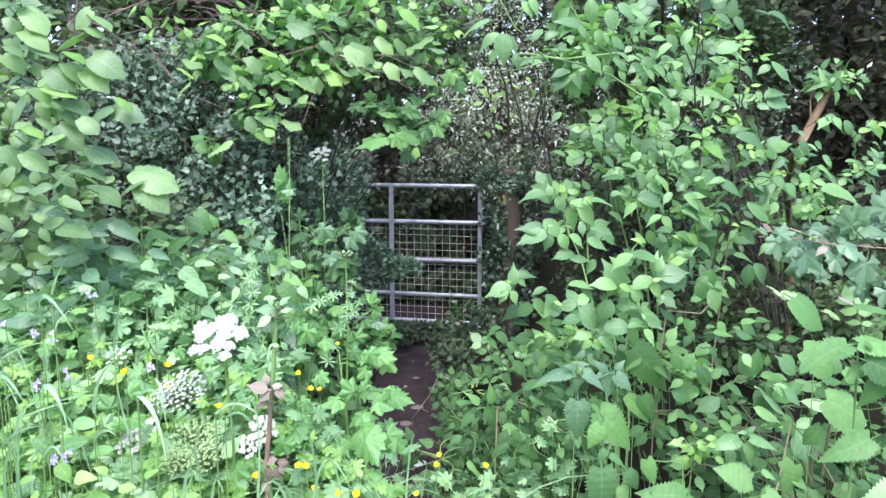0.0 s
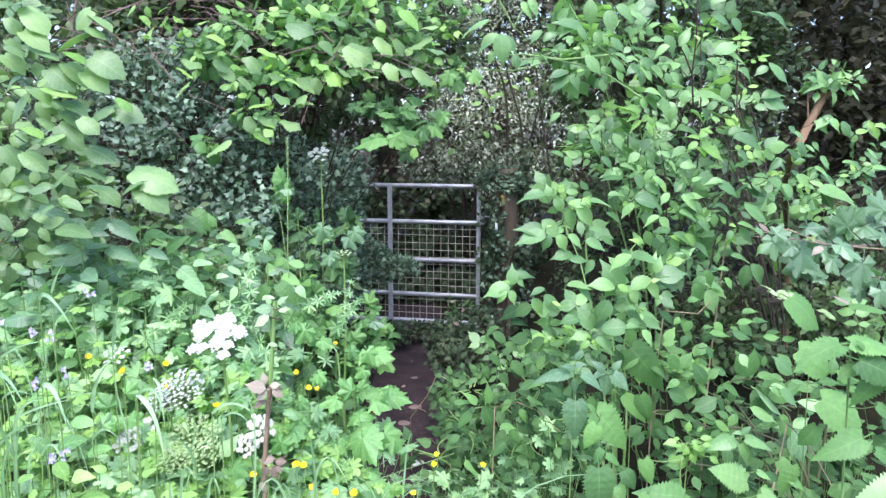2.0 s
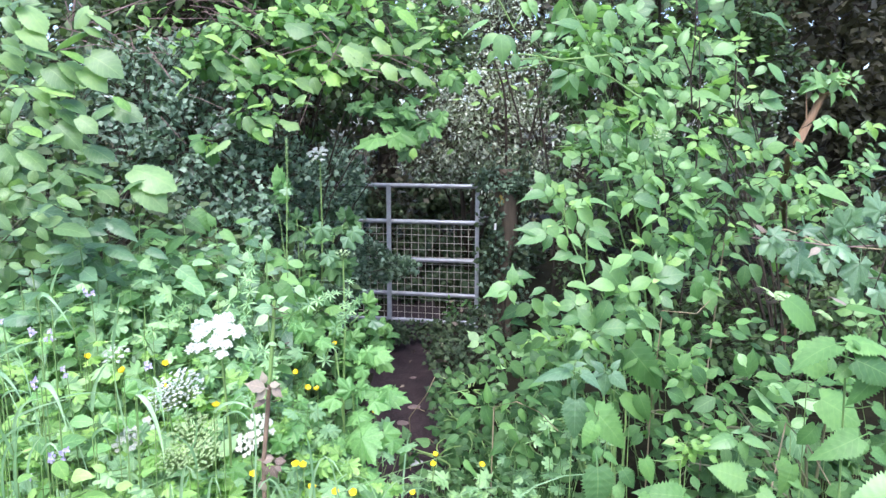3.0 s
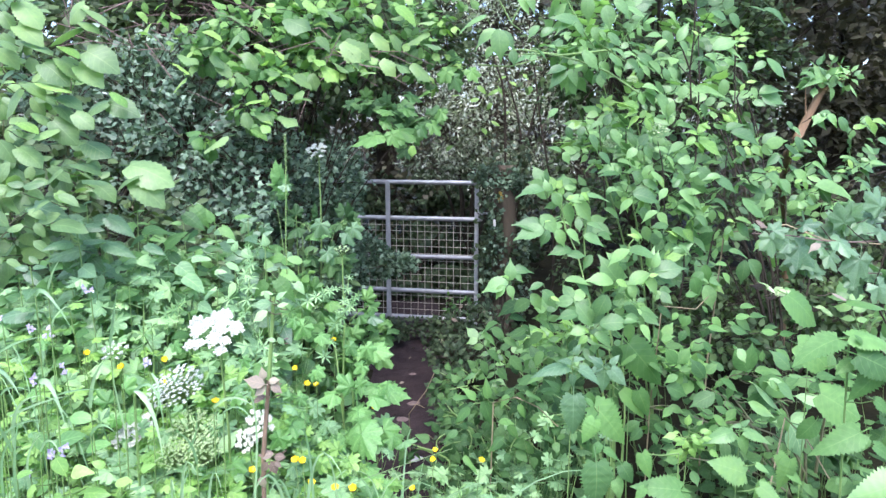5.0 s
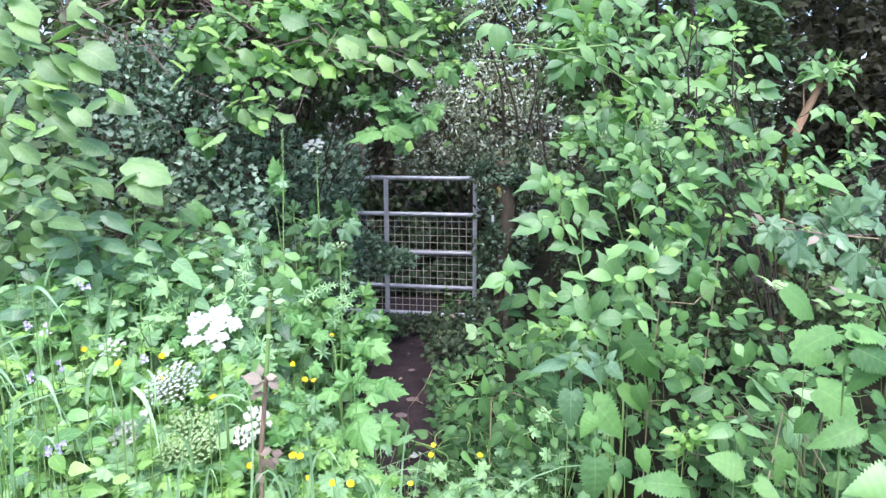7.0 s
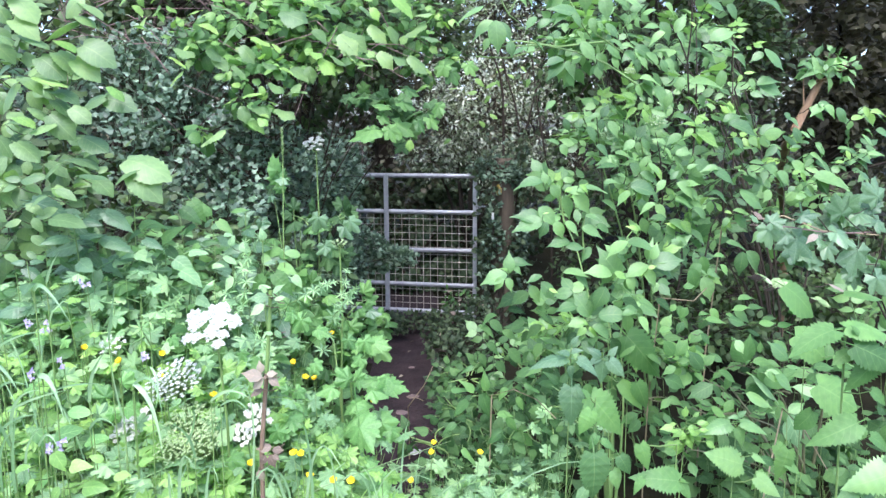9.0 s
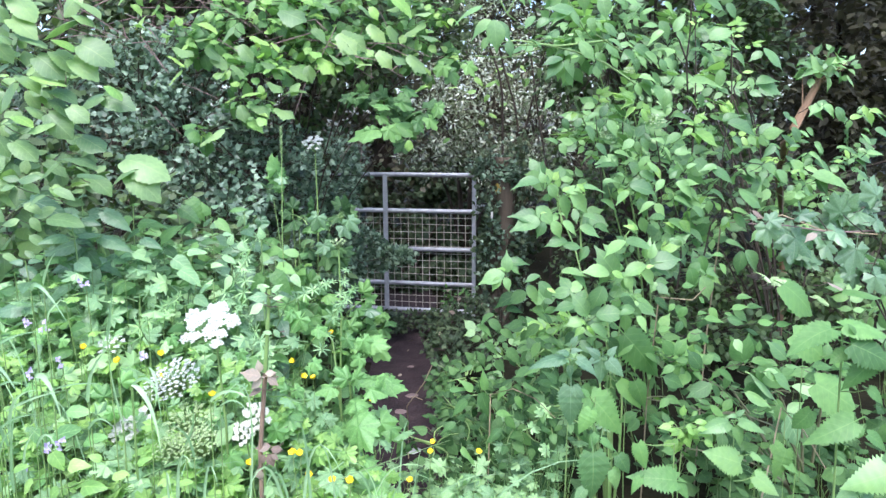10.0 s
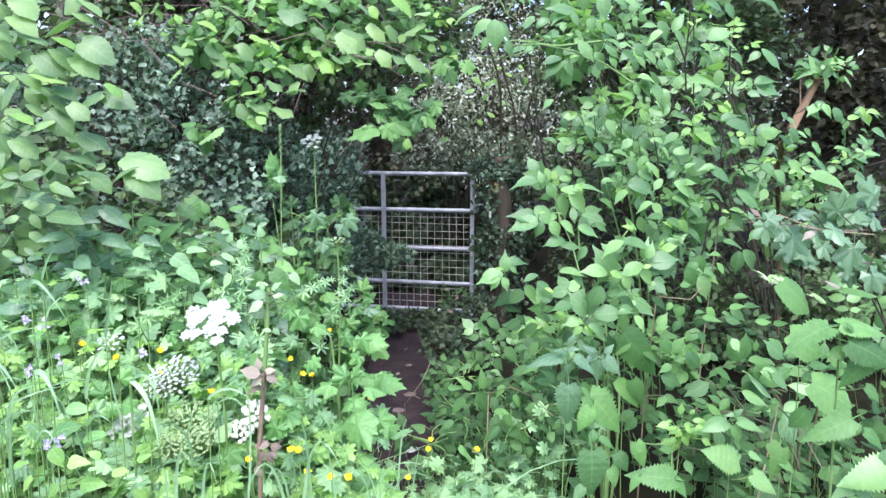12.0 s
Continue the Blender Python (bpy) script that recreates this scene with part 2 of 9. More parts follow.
def p_elder(t):
    body = math.sin(math.pi * t ** 0.78) ** 0.85
    return body if t < 0.6 else body * (1 - 0.5 * math.sin((t - 0.6) / 0.4 * math.pi * 0.75) ** 2)


def p_hazel(t):
    return math.sin(math.pi * (0.06 + 0.94 * t) ** 0.98) ** 0.52 * (1.0 if t < 0.74 else 1 - 0.5 * ((t - 0.74) / 0.26) ** 0.8)


def p_bough(t):
    return math.sin(math.pi * min(1.0, 0.06 + 0.78 * t)) ** 0.6 if t < 0.66 else 0.93 * ((1 - t) / 0.34) ** 1.15


def p_nettle(t):
    return 0.5 + 0.5 * math.sin(t / 0.28 * math.pi / 2) if t < 0.28 else 1 - ((t - 0.28) / 0.72) ** 1.5


def p_oval(t):
    return math.sin(math.pi * t ** 0.85) ** 0.7


def p_blade(t):
    return (0.55 + 0.45 * min(1, t * 5)) * max(0.0, 1 - t) ** 0.75


def petiole(length, r=0.0012):
    return tube([(0, -length, -length * 0.15), (0, 0, 0)], r * 1.3, r, 3)


def elder_leaf(seed, pairs=2):
    r = random.Random(seed)
    out = [(tube([(0, -0.035, 0), (0, 0.05, 0.004), (0, 0.1 + 0.01 * pairs, 0)], 0.0016, 0.001, 3), None)]
    top = 0.1 + 0.01 * pairs
    lf = lambda L, k: strip(L, L * r.uniform(0.52, 0.64), p_elder, 10, r.uniform(-0.3, 0.12), r.uniform(0.05, 0.4), 0.045, 0.015, k)
    out.append((lf(r.uniform(0.085, 0.105), 1), turn(r.uniform(-18, 5), r.uniform(-12, 12), r.uniform(-8, 8), (0, top, 0))))
    for i in range(pairs):
        y = top - 0.012 - i * 0.052
        for s in (1, -1):
            L = r.uniform(0.07, 0.092) * (1 - 0.13 * i)
            out.append((lf(L, i + s), turn(r.uniform(-14, 10), s * r.uniform(-12, 22), -s * r.uniform(50, 80), (s * 0.002, y + r.uniform(-0.006, 0.006), 0))))
    return merged(out)


def lobed(size, lobes, wide=26.0, sinus=0.45, n=30, teeth=0.07, seed=0, cup=-0.12, stalk=0.6, reach=150.0, rings=(0.03, 0.55, 1.0)):
    """A palmately lobed blade: one outline round the stalk's end, two rings of quads, vein lines along the lobes."""
    r = random.Random(seed)
    lobes = [(ang + r.uniform(-4, 4), L * r.uniform(0.93, 1.07)) for ang, L in lobes]
    v, uv, q = [], [], []
    for i in range(n + 1):
        th = -reach + 2 * reach * i / n
        near = min(lobes, key=lambda l: abs(th - l[0]))
        rad = max(L * (sinus + (1 - sinus) * math.exp(-((th - c) / wide) ** 2)) for c, L in lobes)
        rad *= size * (1 + (teeth if i % 2 else -teeth))
        d = (-math.sin(radians(th)), math.cos(radians(th)))
        for s in rings:
            z = size * (cup * s * s + 0.05 * math.sin(3 * radians(th) + seed) * s - 0.1 * s * s * max(0, math.cos(radians(th))) - 0.02 * s * min(1, abs(th - near[0]) / wide))
            v.append((d[0] * rad * s, d[1] * rad * s, z))
            uv.append((s, 0.5 + max(-0.5, min(0.5, (th - near[0]) / (2.2 * wide)))))
        if i:
            m = len(rings)
            for k in range(m - 1):
                p = m * i + k
                q.append((p - m, p, p + 1, p - m + 1))
    blade_shape = (np.array(v), np.array(q)[:, ::-1], np.array(uv))
    return merged([(petiole(size * stalk), None), (blade_shape, None)]) if stalk else blade_shape


def single(length, ratio, prof, n, serr, stalk, seed, wave=0.02):
    r = random.Random(seed)
    return merged([(petiole(stalk), None), (strip(length, length * ratio, prof, n, r.uniform(-0.35, 0.12), r.uniform(0.05, 0.45), serr, wave, seed), None)])


def crinkled(length, ratio, prof, n, serr, stalk, seed, ribs=6.0, pucker=0.014):
    """A toothed blade that is quilted between its side veins, with drooping edges."""
    r = random.Random(seed)
    fold, curl = r.uniform(-0.3, 0.15), r.uniform(0.12, 0.5)
    v, uv, q = [], [], []
    for i in range(n + 1):
        t = i / n
        half = length * ratio / 2 * max(prof(t), 0.02)
        for u in (-1, -0.55, 0, 0.55, 1):
            a = abs(u)
            w = half * u * (1 + (serr * (1 if i % 2 else -1) if a == 1 and 0 < i < n else 0))
            z = -curl * length * t * t + fold * half * a ** 1.6 + (pucker * length * math.sin(6.283 * (ribs * t - 0.9 * a)) * (1 - 0.5 * a) * min(1, 4 * (1 - t)) if a else 0)
            v.append((w, t * length - 0.1 * length * a * (1 - t) * (1 if t < 0.15 else 0.4), z))
            uv.append((t, 0.5 + u / 2))
        if i < n:
            for k in range(4):
                p = 5 * i + k
                q.append((p, p + 1, p + 6, p + 5))
    return merged([(petiole(stalk), None), ((np.array(v), np.array(q), np.array(uv)), None)])


def pinnate_hogweed(seed):
    """A broad, deeply cut hogweed leaf of five toothed segments."""
    r = random.Random(seed)
    out = [(tube([(0, -0.16, -0.02), (0, 0.0, 0), (0, 0.12, 0.003)], 0.004, 0.002, 4), None)]
    for y, ang, s in ((0.12, 0, 1.0), (0.06, 62, 0.8), (0.06, -62, 0.8), (-0.01, 80, 0.6), (-0.01, -80, 0.6)):
        seg = lobed(0.105 * s, [(0, 1.0), (34, 0.82), (-34, 0.82), (72, 0.72), (-72, 0.72), (115, 0.5), (-115, 0.5)], 15.0, 0.58, 34, 0.09, seed + int(ang), -0.2, 0.1, 140.0)
        out.append((seg, turn(r.uniform(-20, 5), r.uniform(-15, 15), ang + r.uniform(-8, 8), (0, y, 0))))
    return merged(out)


def tripled(seed, size):
    """A creeping-buttercup leaf: three cut and toothed leaflets."""
    r = random.Random(seed)
    out = [(petiole(size), None)]
    for ang, s in ((0, 1.0), (75, 0.85), (-75, 0.85)):
        out.append((lobed(size * s * 1.05, [(0, 1.0), (42, 0.85), (-42, 0.85)], 16.0, 0.45, 12, 0.1, seed + int(ang), -0.12, 0, 78.0, (0.03, 1.0)), turn(r.uniform(-15, 5), 0, ang, (0, size * 0.12, 0))))
    return merged(out)


SHAPES = {
    "elder": [elder_leaf(i, 2 + (i % 3 == 0)) for i in range(6)],
    "hazel": [crinkled(0.076 + 0.003 * i, 0.86, p_hazel, 18, 0.06, 0.02, i, 7.0, 0.012) for i in range(6)],
    "bough": [single(0.078 + 0.003 * i, 0.8, p_bough, 14, 0.09, 0.02, i, 0.05) for i in range(5)],
    "whorl": [merged([(strip(0.028, 0.006, p_oval, 3, 0.2, 0.15), turn(8, 0, k * 51 + i * 9)) for k in range(7)]) for i in range(3)],
    "nettle": [crinkled(0.08, 0.62, p_nettle, 28, 0.125, 0.025, i, 7.0, 0.013) for i in range(5)],
    "oval": [single(0.06, 0.58, p_oval, 6, 0.0, 0.008, i) for i in range(4)],
    "thorn": [lobed(0.039, [(0, 1.0), (55, 0.8), (-55, 0.8)], 20.0, 0.42, 10, 0.06, i, -0.1, 0, 95.0, (0.03, 1.0)) for i in range(4)],
    "sycamore": [lobed(0.078, [(0, 1.0), (50, 0.92), (-50, 0.92), (105, 0.66), (-105, 0.66)], 24.0, 0.48, 34, 0.055, i) for i in range(4)],
    "ivy": [lobed(0.042, [(0, 1.0), (62, 0.8), (-62, 0.8), (120, 0.5), (-120, 0.5)], 28.0, 0.55, 12, 0.02, i, -0.12, 0, 150.0, (0.03, 1.0)) for i in range(4)],
    "privet": [strip(0.042, 0.015, p_oval, 4, 0.2, 0.15, 0, 0.0, i) for i in range(3)],
    "wood": [strip(0.08, 0.055, p_oval, 2, 0.2, 0.2, 0, 0.02, i) for i in range(3)],
    "dogwood": [single(0.066, 0.6, p_elder, 6, 0.0, 0.008, i, 0.01) for i in range(4)],
    "mixed": [single(0.055, 0.6, p_elder, 6, 0.06, 0.01, i) for i in range(4)],
    "plain": [strip(0.055, 0.034, p_elder, 3, -0.1, 0.25, 0, 0.03, i) for i in range(3)],
    "herb": [tripled(i, 0.034) for i in range(5)],
    "hog": [pinnate_hogweed(i) for i in range(4)],
    "mallow": [lobed(0.06, [(0, 1.0), (55, 0.85), (-55, 0.85), (112, 0.62), (-112, 0.62)], 23.0, 0.5, 40, 0.045, i, -0.3) for i in range(4)],
    "bind": [single(0.055, 0.78, p_nettle, 7, 0.0, 0.02, i, 0.05) for i in range(4)],
    "dead": [strip(0.05, 0.028, p_elder, 5, 0.5, 0.5, 0.1, 0.05, i) for i in range(3)],
}
SHAPES["leaflet"] = [strip(0.1, 0.1 * w, p_elder, 16, f, c, 0.045, 0.02, i) for i, (w, f, c) in enumerate(((0.5, 0.35, 0.3), (0.54, 0.2, 0.45), (0.46, 0.45, 0.38), (0.52, -0.25, 0.5), (0.56, 0.15, 0.34), (0.48, 0.55, 0.55)))]
REACH = {kind: [float(v[:, 1].max()) for v, q, u in shapes] for kind, shapes in SHAPES.items()}
MESHES = {}


def variant(kind, material, k):
    key = (kind, material.name, k)
    if key not in MESHES:
        MESHES[key] = mesh_of(kind + "_leaf", SHAPES[kind][k], material)
    return MESHES[key]


rng = random.Random(7)


def aimed(p, direction, face, size, jitter=0.35):
    """The matrix of a leaf at p that points along direction, with its upper side towards face."""
    y = (direction + Vector((rng.gauss(0, jitter), rng.gauss(0, jitter), rng.gauss(0, jitter))) * 0.5).normalized()
    f = face + Vector((rng.gauss(0, jitter), rng.gauss(0, jitter), rng.gauss(0, jitter)))
    z = f - y * f.dot(y)
    z = z.normalized() if z.length > 1e-4 else y.orthogonal().normalized()
    x = y.cross(z)
    m = Matrix((x, y, z)).transposed().to_4x4() @ Matrix.Scale(size, 4)
    m.translation = p
    return m


class Plant:
    """A plant: an Empty at its foot, branches, leaves as parts (those at the hedge's front) and the joined rest."""

    def __init__(self, name, base, label, category, group="", wood=M_BARK, keep=300, branch="branch"):
        self.root = tagged(new(name), label, category, group)
        self.base = Vector(base)
        self.root.location = self.base
        self.wood, self.keep, self.branch_name = wood, keep, branch
        self.leaves, self.twigs, self.extra = [], [], []

    def limb(self, pts, r0, r1, sides=6):
        shape = tube([Vector(p) - self.base for p in pts], r0, r1, sides)
        part(self.branch_name, shape, self.wood, self.root)

    def twig(self, pts, r0, r1):
        self.twigs.append((tube([Vector(p) - self.base for p in pts], r0, r1, 4), None))

    def leaf(self, kind, material, m):
        self.leaves.append((kind, material, rng.randrange(len(SHAPES[kind])), Matrix.Translation(-self.base) @ m))

    def shoot(self, a, b, kind, material, n, size=1.0, start=0.3, face=(0, -0.6, 0.75), droop=0.25, opposite=True, spread=58, r=0.0035, sag=0.12, jitter=0.35, young=None):
        a, b, face = Vector(a), Vector(b), Vector(face)
        c = (a + b) / 2 + Vector((rng.gauss(0, 0.03), rng.gauss(0, 0.03), (b - a).length * sag))
        at = lambda t: a * (1 - t) ** 2 + c * 2 * t * (1 - t) + b * t * t
        self.twig([at(i / 4) for i in range(5)], r, r * 0.4)
        phi = rng.uniform(0, 3.14)
        for k in range(n):
            t = start + (1 - start) * (k + 0.4) / n
            p, ax = at(t), (at(min(1, t + 0.05)) - at(t - 0.05)).normalized()
            s = size * rng.uniform(0.75, 1.12) * (1.0 - 0.35 * max(0, t - 0.6) / 0.4)
            phi += 1.57 if opposite else 2.4
            o = ax.orthogonal().normalized()
            for side in ((0, math.pi) if opposite else (0,)):
                out = (Matrix.Rotation(phi + side, 3, ax) @ o)
                d = ax * math.cos(radians(spread)) + out * math.sin(radians(spread)) + Vector((0, 0, -droop))
                mat = young if (young and t > 0.85 and rng.random() < 0.6) else material
                self.leaf(kind, mat, aimed(p + d.normalized() * 0.03 * size, d, face, s, jitter))
        self.leaf(kind, young or material, aimed(b, (b - at(0.9)).normalized(), face, size * 0.7, jitter))

    def placed(self, kind, material, rows, face=(0, -0.75, 0.65)):
        """Leaves at given points: their foot, the way they point (degrees anticlockwise from +x as seen from the verge) and size."""
        for p, deg, size in rows:
            p, d = Vector(p), Vector((math.cos(radians(deg)), -0.25, math.sin(radians(deg))))
            self.leaf(kind, material, aimed(p, d, Vector(face), size, 0.13))
            self.twig([p - d * 0.03 + Vector((0.03, 0.16, -0.1)), p - d * 0.05 + Vector((0, 0.05, -0.01)), p], 0.0022, 0.0012)

    def sprig(self, kind, material, y, rows, stem=None, wide=1.0, lean=0.25):
        """Single leaves that show at the front, y metres from the verge: foot (x, z), tip (x, z), and how far the upper side is turned
        to the sky (0: it faces the verge, 1: it lies flat). stem: the line on which their stalks sit."""
        for x0, z0, x1, z1, up in rows:
            k = rng.randrange(len(SHAPES[kind]))
            foot = Vector((x0, y + rng.gauss(0, 0.012), z0))
            span = Vector((x1 - x0, 0, z1 - z0))
            d = (span + Vector((0, -lean * span.length, 0))).normalized()
            f = Vector((rng.gauss(0, 0.12), -(1 - up) + rng.gauss(0, 0.1), up + 0.1))
            zax = f - d * f.dot(d)
            zax = zax.normalized() if zax.length > 1e-3 else d.orthogonal().normalized()
            xax = d.cross(zax)
            s = span.length / REACH[kind][k]
            m = Matrix((xax, d, zax)).transposed().to_4x4() @ Matrix.Diagonal((s * wide * rng.uniform(0.92, 1.08), s, s, 1))
            m.translation = foot
            self.leaves.insert(0, (kind, material, k, Matrix.Translation(-self.base) @ m))
            if stem:
                a, b = Vector(stem[0]), Vector(stem[1])
                t = min(1.0, max(0.0, (foot - a).dot(b - a) / (b - a).length_squared - 0.02))
                joint = a + (b - a) * t
            else:
                joint = foot - span * 0.12 + Vector((0.008, 0.07, -0.025))
            self.twig([joint, (joint + foot) / 2 + Vector((0, 0, -0.004)), foot], 0.0015, 0.001)

    def finish(self, joined="foliage"):
        if self.twigs:
            tagged(part("twig_tangle", merged(self.twigs), self.wood, self.root), kind="stuff")
        order = sorted(self.leaves, key=lambda e: e[3].translation.y)
        for kind, material, k, m in order[:self.keep]:
            ob = new("leaf", variant(kind, material, k))
            ob.parent = self.root
            ob.matrix_basis = m
        groups = {}
        for kind, material, k, m in order[self.keep:]:
            groups.setdefault(material.name, {}).setdefault((kind, k), []).append(m)
        for name, by in groups.items():
            shape = merged([(many(SHAPES[kind][k], ms), None) for (kind, k), ms in by.items()])
            tagged(part(joined, shape, bpy.data.materials[name], self.root), kind="stuff")
        return self.root


def bush(P, blobs, kind, material, per=6, size=1.0, back=0.25, limb_r=0.012, lowest=-0.6, **kw):
    """Clumps of leafy shoots on limbs from the plant's foot. A clump: centre, half width, half depth, half height, shoots."""
    for c, rx, ry, rz, n in blobs:
        c = Vector(c)
        mid = P.base * 0.72 + c * 0.28 + Vector((rng.gauss(0, 0.06), rng.gauss(0, 0.05), 0))
        mid.z = P.base.z + (c.z - P.base.z) * rng.uniform(0.75, 0.95)
        path = [P.base + (mid - P.base) * 2 * t * (1 - t) * 1.0 + (c - P.base) * t * t for t in (0, 0.2, 0.4, 0.6, 0.8, 1.0)]
        P.limb(path, limb_r * rng.uniform(0.8, 1.3), limb_r * 0.35)
        made = 0
        while made < n:
            u = Vector((rng.gauss(0, 1), rng.gauss(0, 1), rng.gauss(0, 1))).normalized()
            if (u.y > 0.3 and rng.random() > back) or (u.z < lowest and rng.random() > 0.3):
                continue
            made += 1
            k = rng.uniform(0.7, 1.12)
            tip = c + Vector((u.x * rx, u.y * ry, u.z * rz)) * k
            low = c + Vector((u.x * rx, u.y * ry, u.z * rz)) * 0.12
            P.shoot(low, tip, kind, material, per, size, **kw)


# ---- ground: one sheet to the horizon, with the trodden path ----
def path_x(y):
    return -0.15 - 0.04 * (y - 3.5) - 0.02 * math.sin(y * 1.7)


def ground_z(x, y):
    side = abs(x - path_x(y))
    near = 1.0 if abs(x) < 12 and abs(y) < 20 else 0.0
    bank = 0.16 * min(1.0, max(0.0, side - 0.3) / 0.7) * min(1.0, max(0.0, y - 0.8) / 1.2) * near
    bump = 0.03 * noise.noise(Vector((x * 1.3, y * 1.3, 0))) + 0.012 * noise.noise(Vector((x * 6, y * 6, 3)))
    return bank + bump * near


def sheet(xs, ys, lift=0.0, inside=None):
    bm = bmesh.new()
    g = {}
    for i, x in enumerate(xs):
        for j, y in enumerate(ys):
            if inside is None or inside(x, y):
                g[i, j] = bm.verts.new((x, y, ground_z(x, y) + lift))
    for (i, j) in list(g):
        c = [g.get((i, j)), g.get((i + 1, j)), g.get((i + 1, j + 1)), g.get((i, j + 1))]
        if all(c):
            bm.faces.new(c).smooth = True
    return bm


far = [25, 45, 90, 200, 500, 1200, 2500]
fine_x = [i * 0.1 for i in range(-40, 41)]
mid_x = [5, 6.5, 8, 10, 12.5, 16, 20]
xs = [-f for f in reversed(far)] + [-f for f in reversed(mid_x)] + fine_x + mid_x + far
ys = [-f for f in reversed(far)] + [-20, -12, -7, -4, -2.5, -1.5] + [-1 + i * 0.1 for i in range(110)] + [10.5, 11.5, 13, 15, 18, 21] + far
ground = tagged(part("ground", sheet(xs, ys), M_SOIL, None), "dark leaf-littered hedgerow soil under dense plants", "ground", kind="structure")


def on_path(x, y):
    return abs(x - path_x(y)) < 0.27 * min(1.0, (y - 1.9) / 1.2) + 0.07 * noise.noise(Vector((x * 5, y * 2.5, 1)))


path = tagged(part("path", sheet([-1.2 + i * 0.05 for i in range(44)], [2.3 + i * 0.06 for i in range(97)], 0.006, on_path), M_PATH, None),
              "narrow trodden reddish-brown earth path to the gate", "path", kind="structure")


# ---- the gate ----
def box_bm(sx, sy, sz, bevel=0.004, at=(0, 0, 0)):
    bm = bmesh.new()
    bmesh.ops.create_cube(bm, size=1.0, matrix=Matrix.Translation(at) @ Matrix.Diagonal((sx, sy, sz, 1)))
    bmesh.ops.bevel(bm, geom=list(bm.edges), offset=bevel, segments=2, affect="EDGES")
    return bm


def build_gate():
    gate = tagged(new("field_gate"), "galvanised steel gate with square wire mesh, closed across the path", "gate")
    gate.matrix_world = pose(*(0.286, 5.436, 0.124), 0, 0, -11)
    width, brace = 1.4, 0.7
    rails = (1.1, 0.818, 0.515, 0.238, 0.02)
    for k, z in enumerate(rails):
        part("rail", tube([(0.0 - width * i / 6, 0.004 * math.sin(i * 1.3 + k), z) for i in range(7)], 0.0175, 0.0175, 12), M_STEEL, gate)
    for x in (0.0, -width):
        part("stile", box_bm(0.03, 0.034, 1.14, 0.005, (x, 0, 0.555)), M_STEEL, gate)
    part("brace", box_bm(0.036, 0.02, 1.1, 0.004, (-brace, -0.024, 0.56)), M_STEEL, gate)
    step = 0.0572
    r = random.Random(3)
    n = int((width - 0.04) / step)
    for i in range(1, n + 1):
        x = -i * step - 0.012
        part("mesh_wire", tube([(x + r.gauss(0, 0.001), 0.012, 0.02), (x + r.gauss(0, 0.002), 0.016, 0.4), (x + r.gauss(0, 0.001), 0.012, 0.818)], 0.0024, 0.0024, 5), M_WIRE, gate)
    for j in range(1, 14):
        z = 0.02 + j * step
        part("mesh_wire", tube([(-0.012, 0.017, z), (-width / 2, 0.021, z + r.gauss(0, 0.003)), (-width + 0.012, 0.017, z)], 0.0024, 0.0024, 5), M_WIRE, gate)
    latch = part("latch", box_bm(0.03, 0.05, 0.09, 0.006, (0.03, -0.01, 0.85)), M_STEEL, gate)
    part("latch_bolt", tube([(0.0, -0.02, 0.87), (0.09, -0.02, 0.87)], 0.007, 0.007, 8), M_STEEL, latch)
    return gate


build_gate()


def build_post():
    base = Vector((0.478, 5.329, 0.086))
    base.z = ground_z(base.x, base.y)
    post = tagged(new("gate_post"), "weathered brown wooden gate post with moss, wrapped in ivy", "post")
    post.location = base
    bm = bmesh.new()
    bmesh.ops.create_cone(bm, cap_ends=True, segments=14, radius1=0.1, radius2=0.085, depth=1.35, matrix=Matrix.Translation((0, 0, 0.6)))
    bmesh.ops.subdivide_edges(bm, edges=[e for e in bm.edges if abs(e.verts[0].co.z - e.verts[1].co.z) > 1], cuts=9)
    for v in bm.verts:
        k = 1 + 0.12 * noise.noise(v.co * 6)
        v.co.x, v.co.y = v.co.x * k + 0.02 * math.sin(v.co.z * 2), v.co.y * k
    for f in bm.faces:
        f.smooth = True
    part("post_shaft", bm, M_POST, post)
    tag = part("tag", box_bm(0.017, 0.004, 0.05, 0.001, (-0.076, -0.179, 0.860)), M_TAG, post, "small weathered white plastic tag")
    bm = bmesh.new()
    bmesh.ops.create_icosphere(bm, subdivisions=3, radius=1.0)
    for v in bm.verts:
        v.co *= 1 + 0.45 * noise.noise(v.co * 2.5)
        v.co.x, v.co.y, v.co.z = v.co.x * 0.022, v.co.y * 0.014, v.co.z * 0.04
    bmesh.ops.translate(bm, verts=bm.verts, vec=(-0.029, -0.095, 1.042))
    part("lichen", bm, M_LICHEN, post, "ochre-yellow lichen crust")
    return base


post_base = build_post()

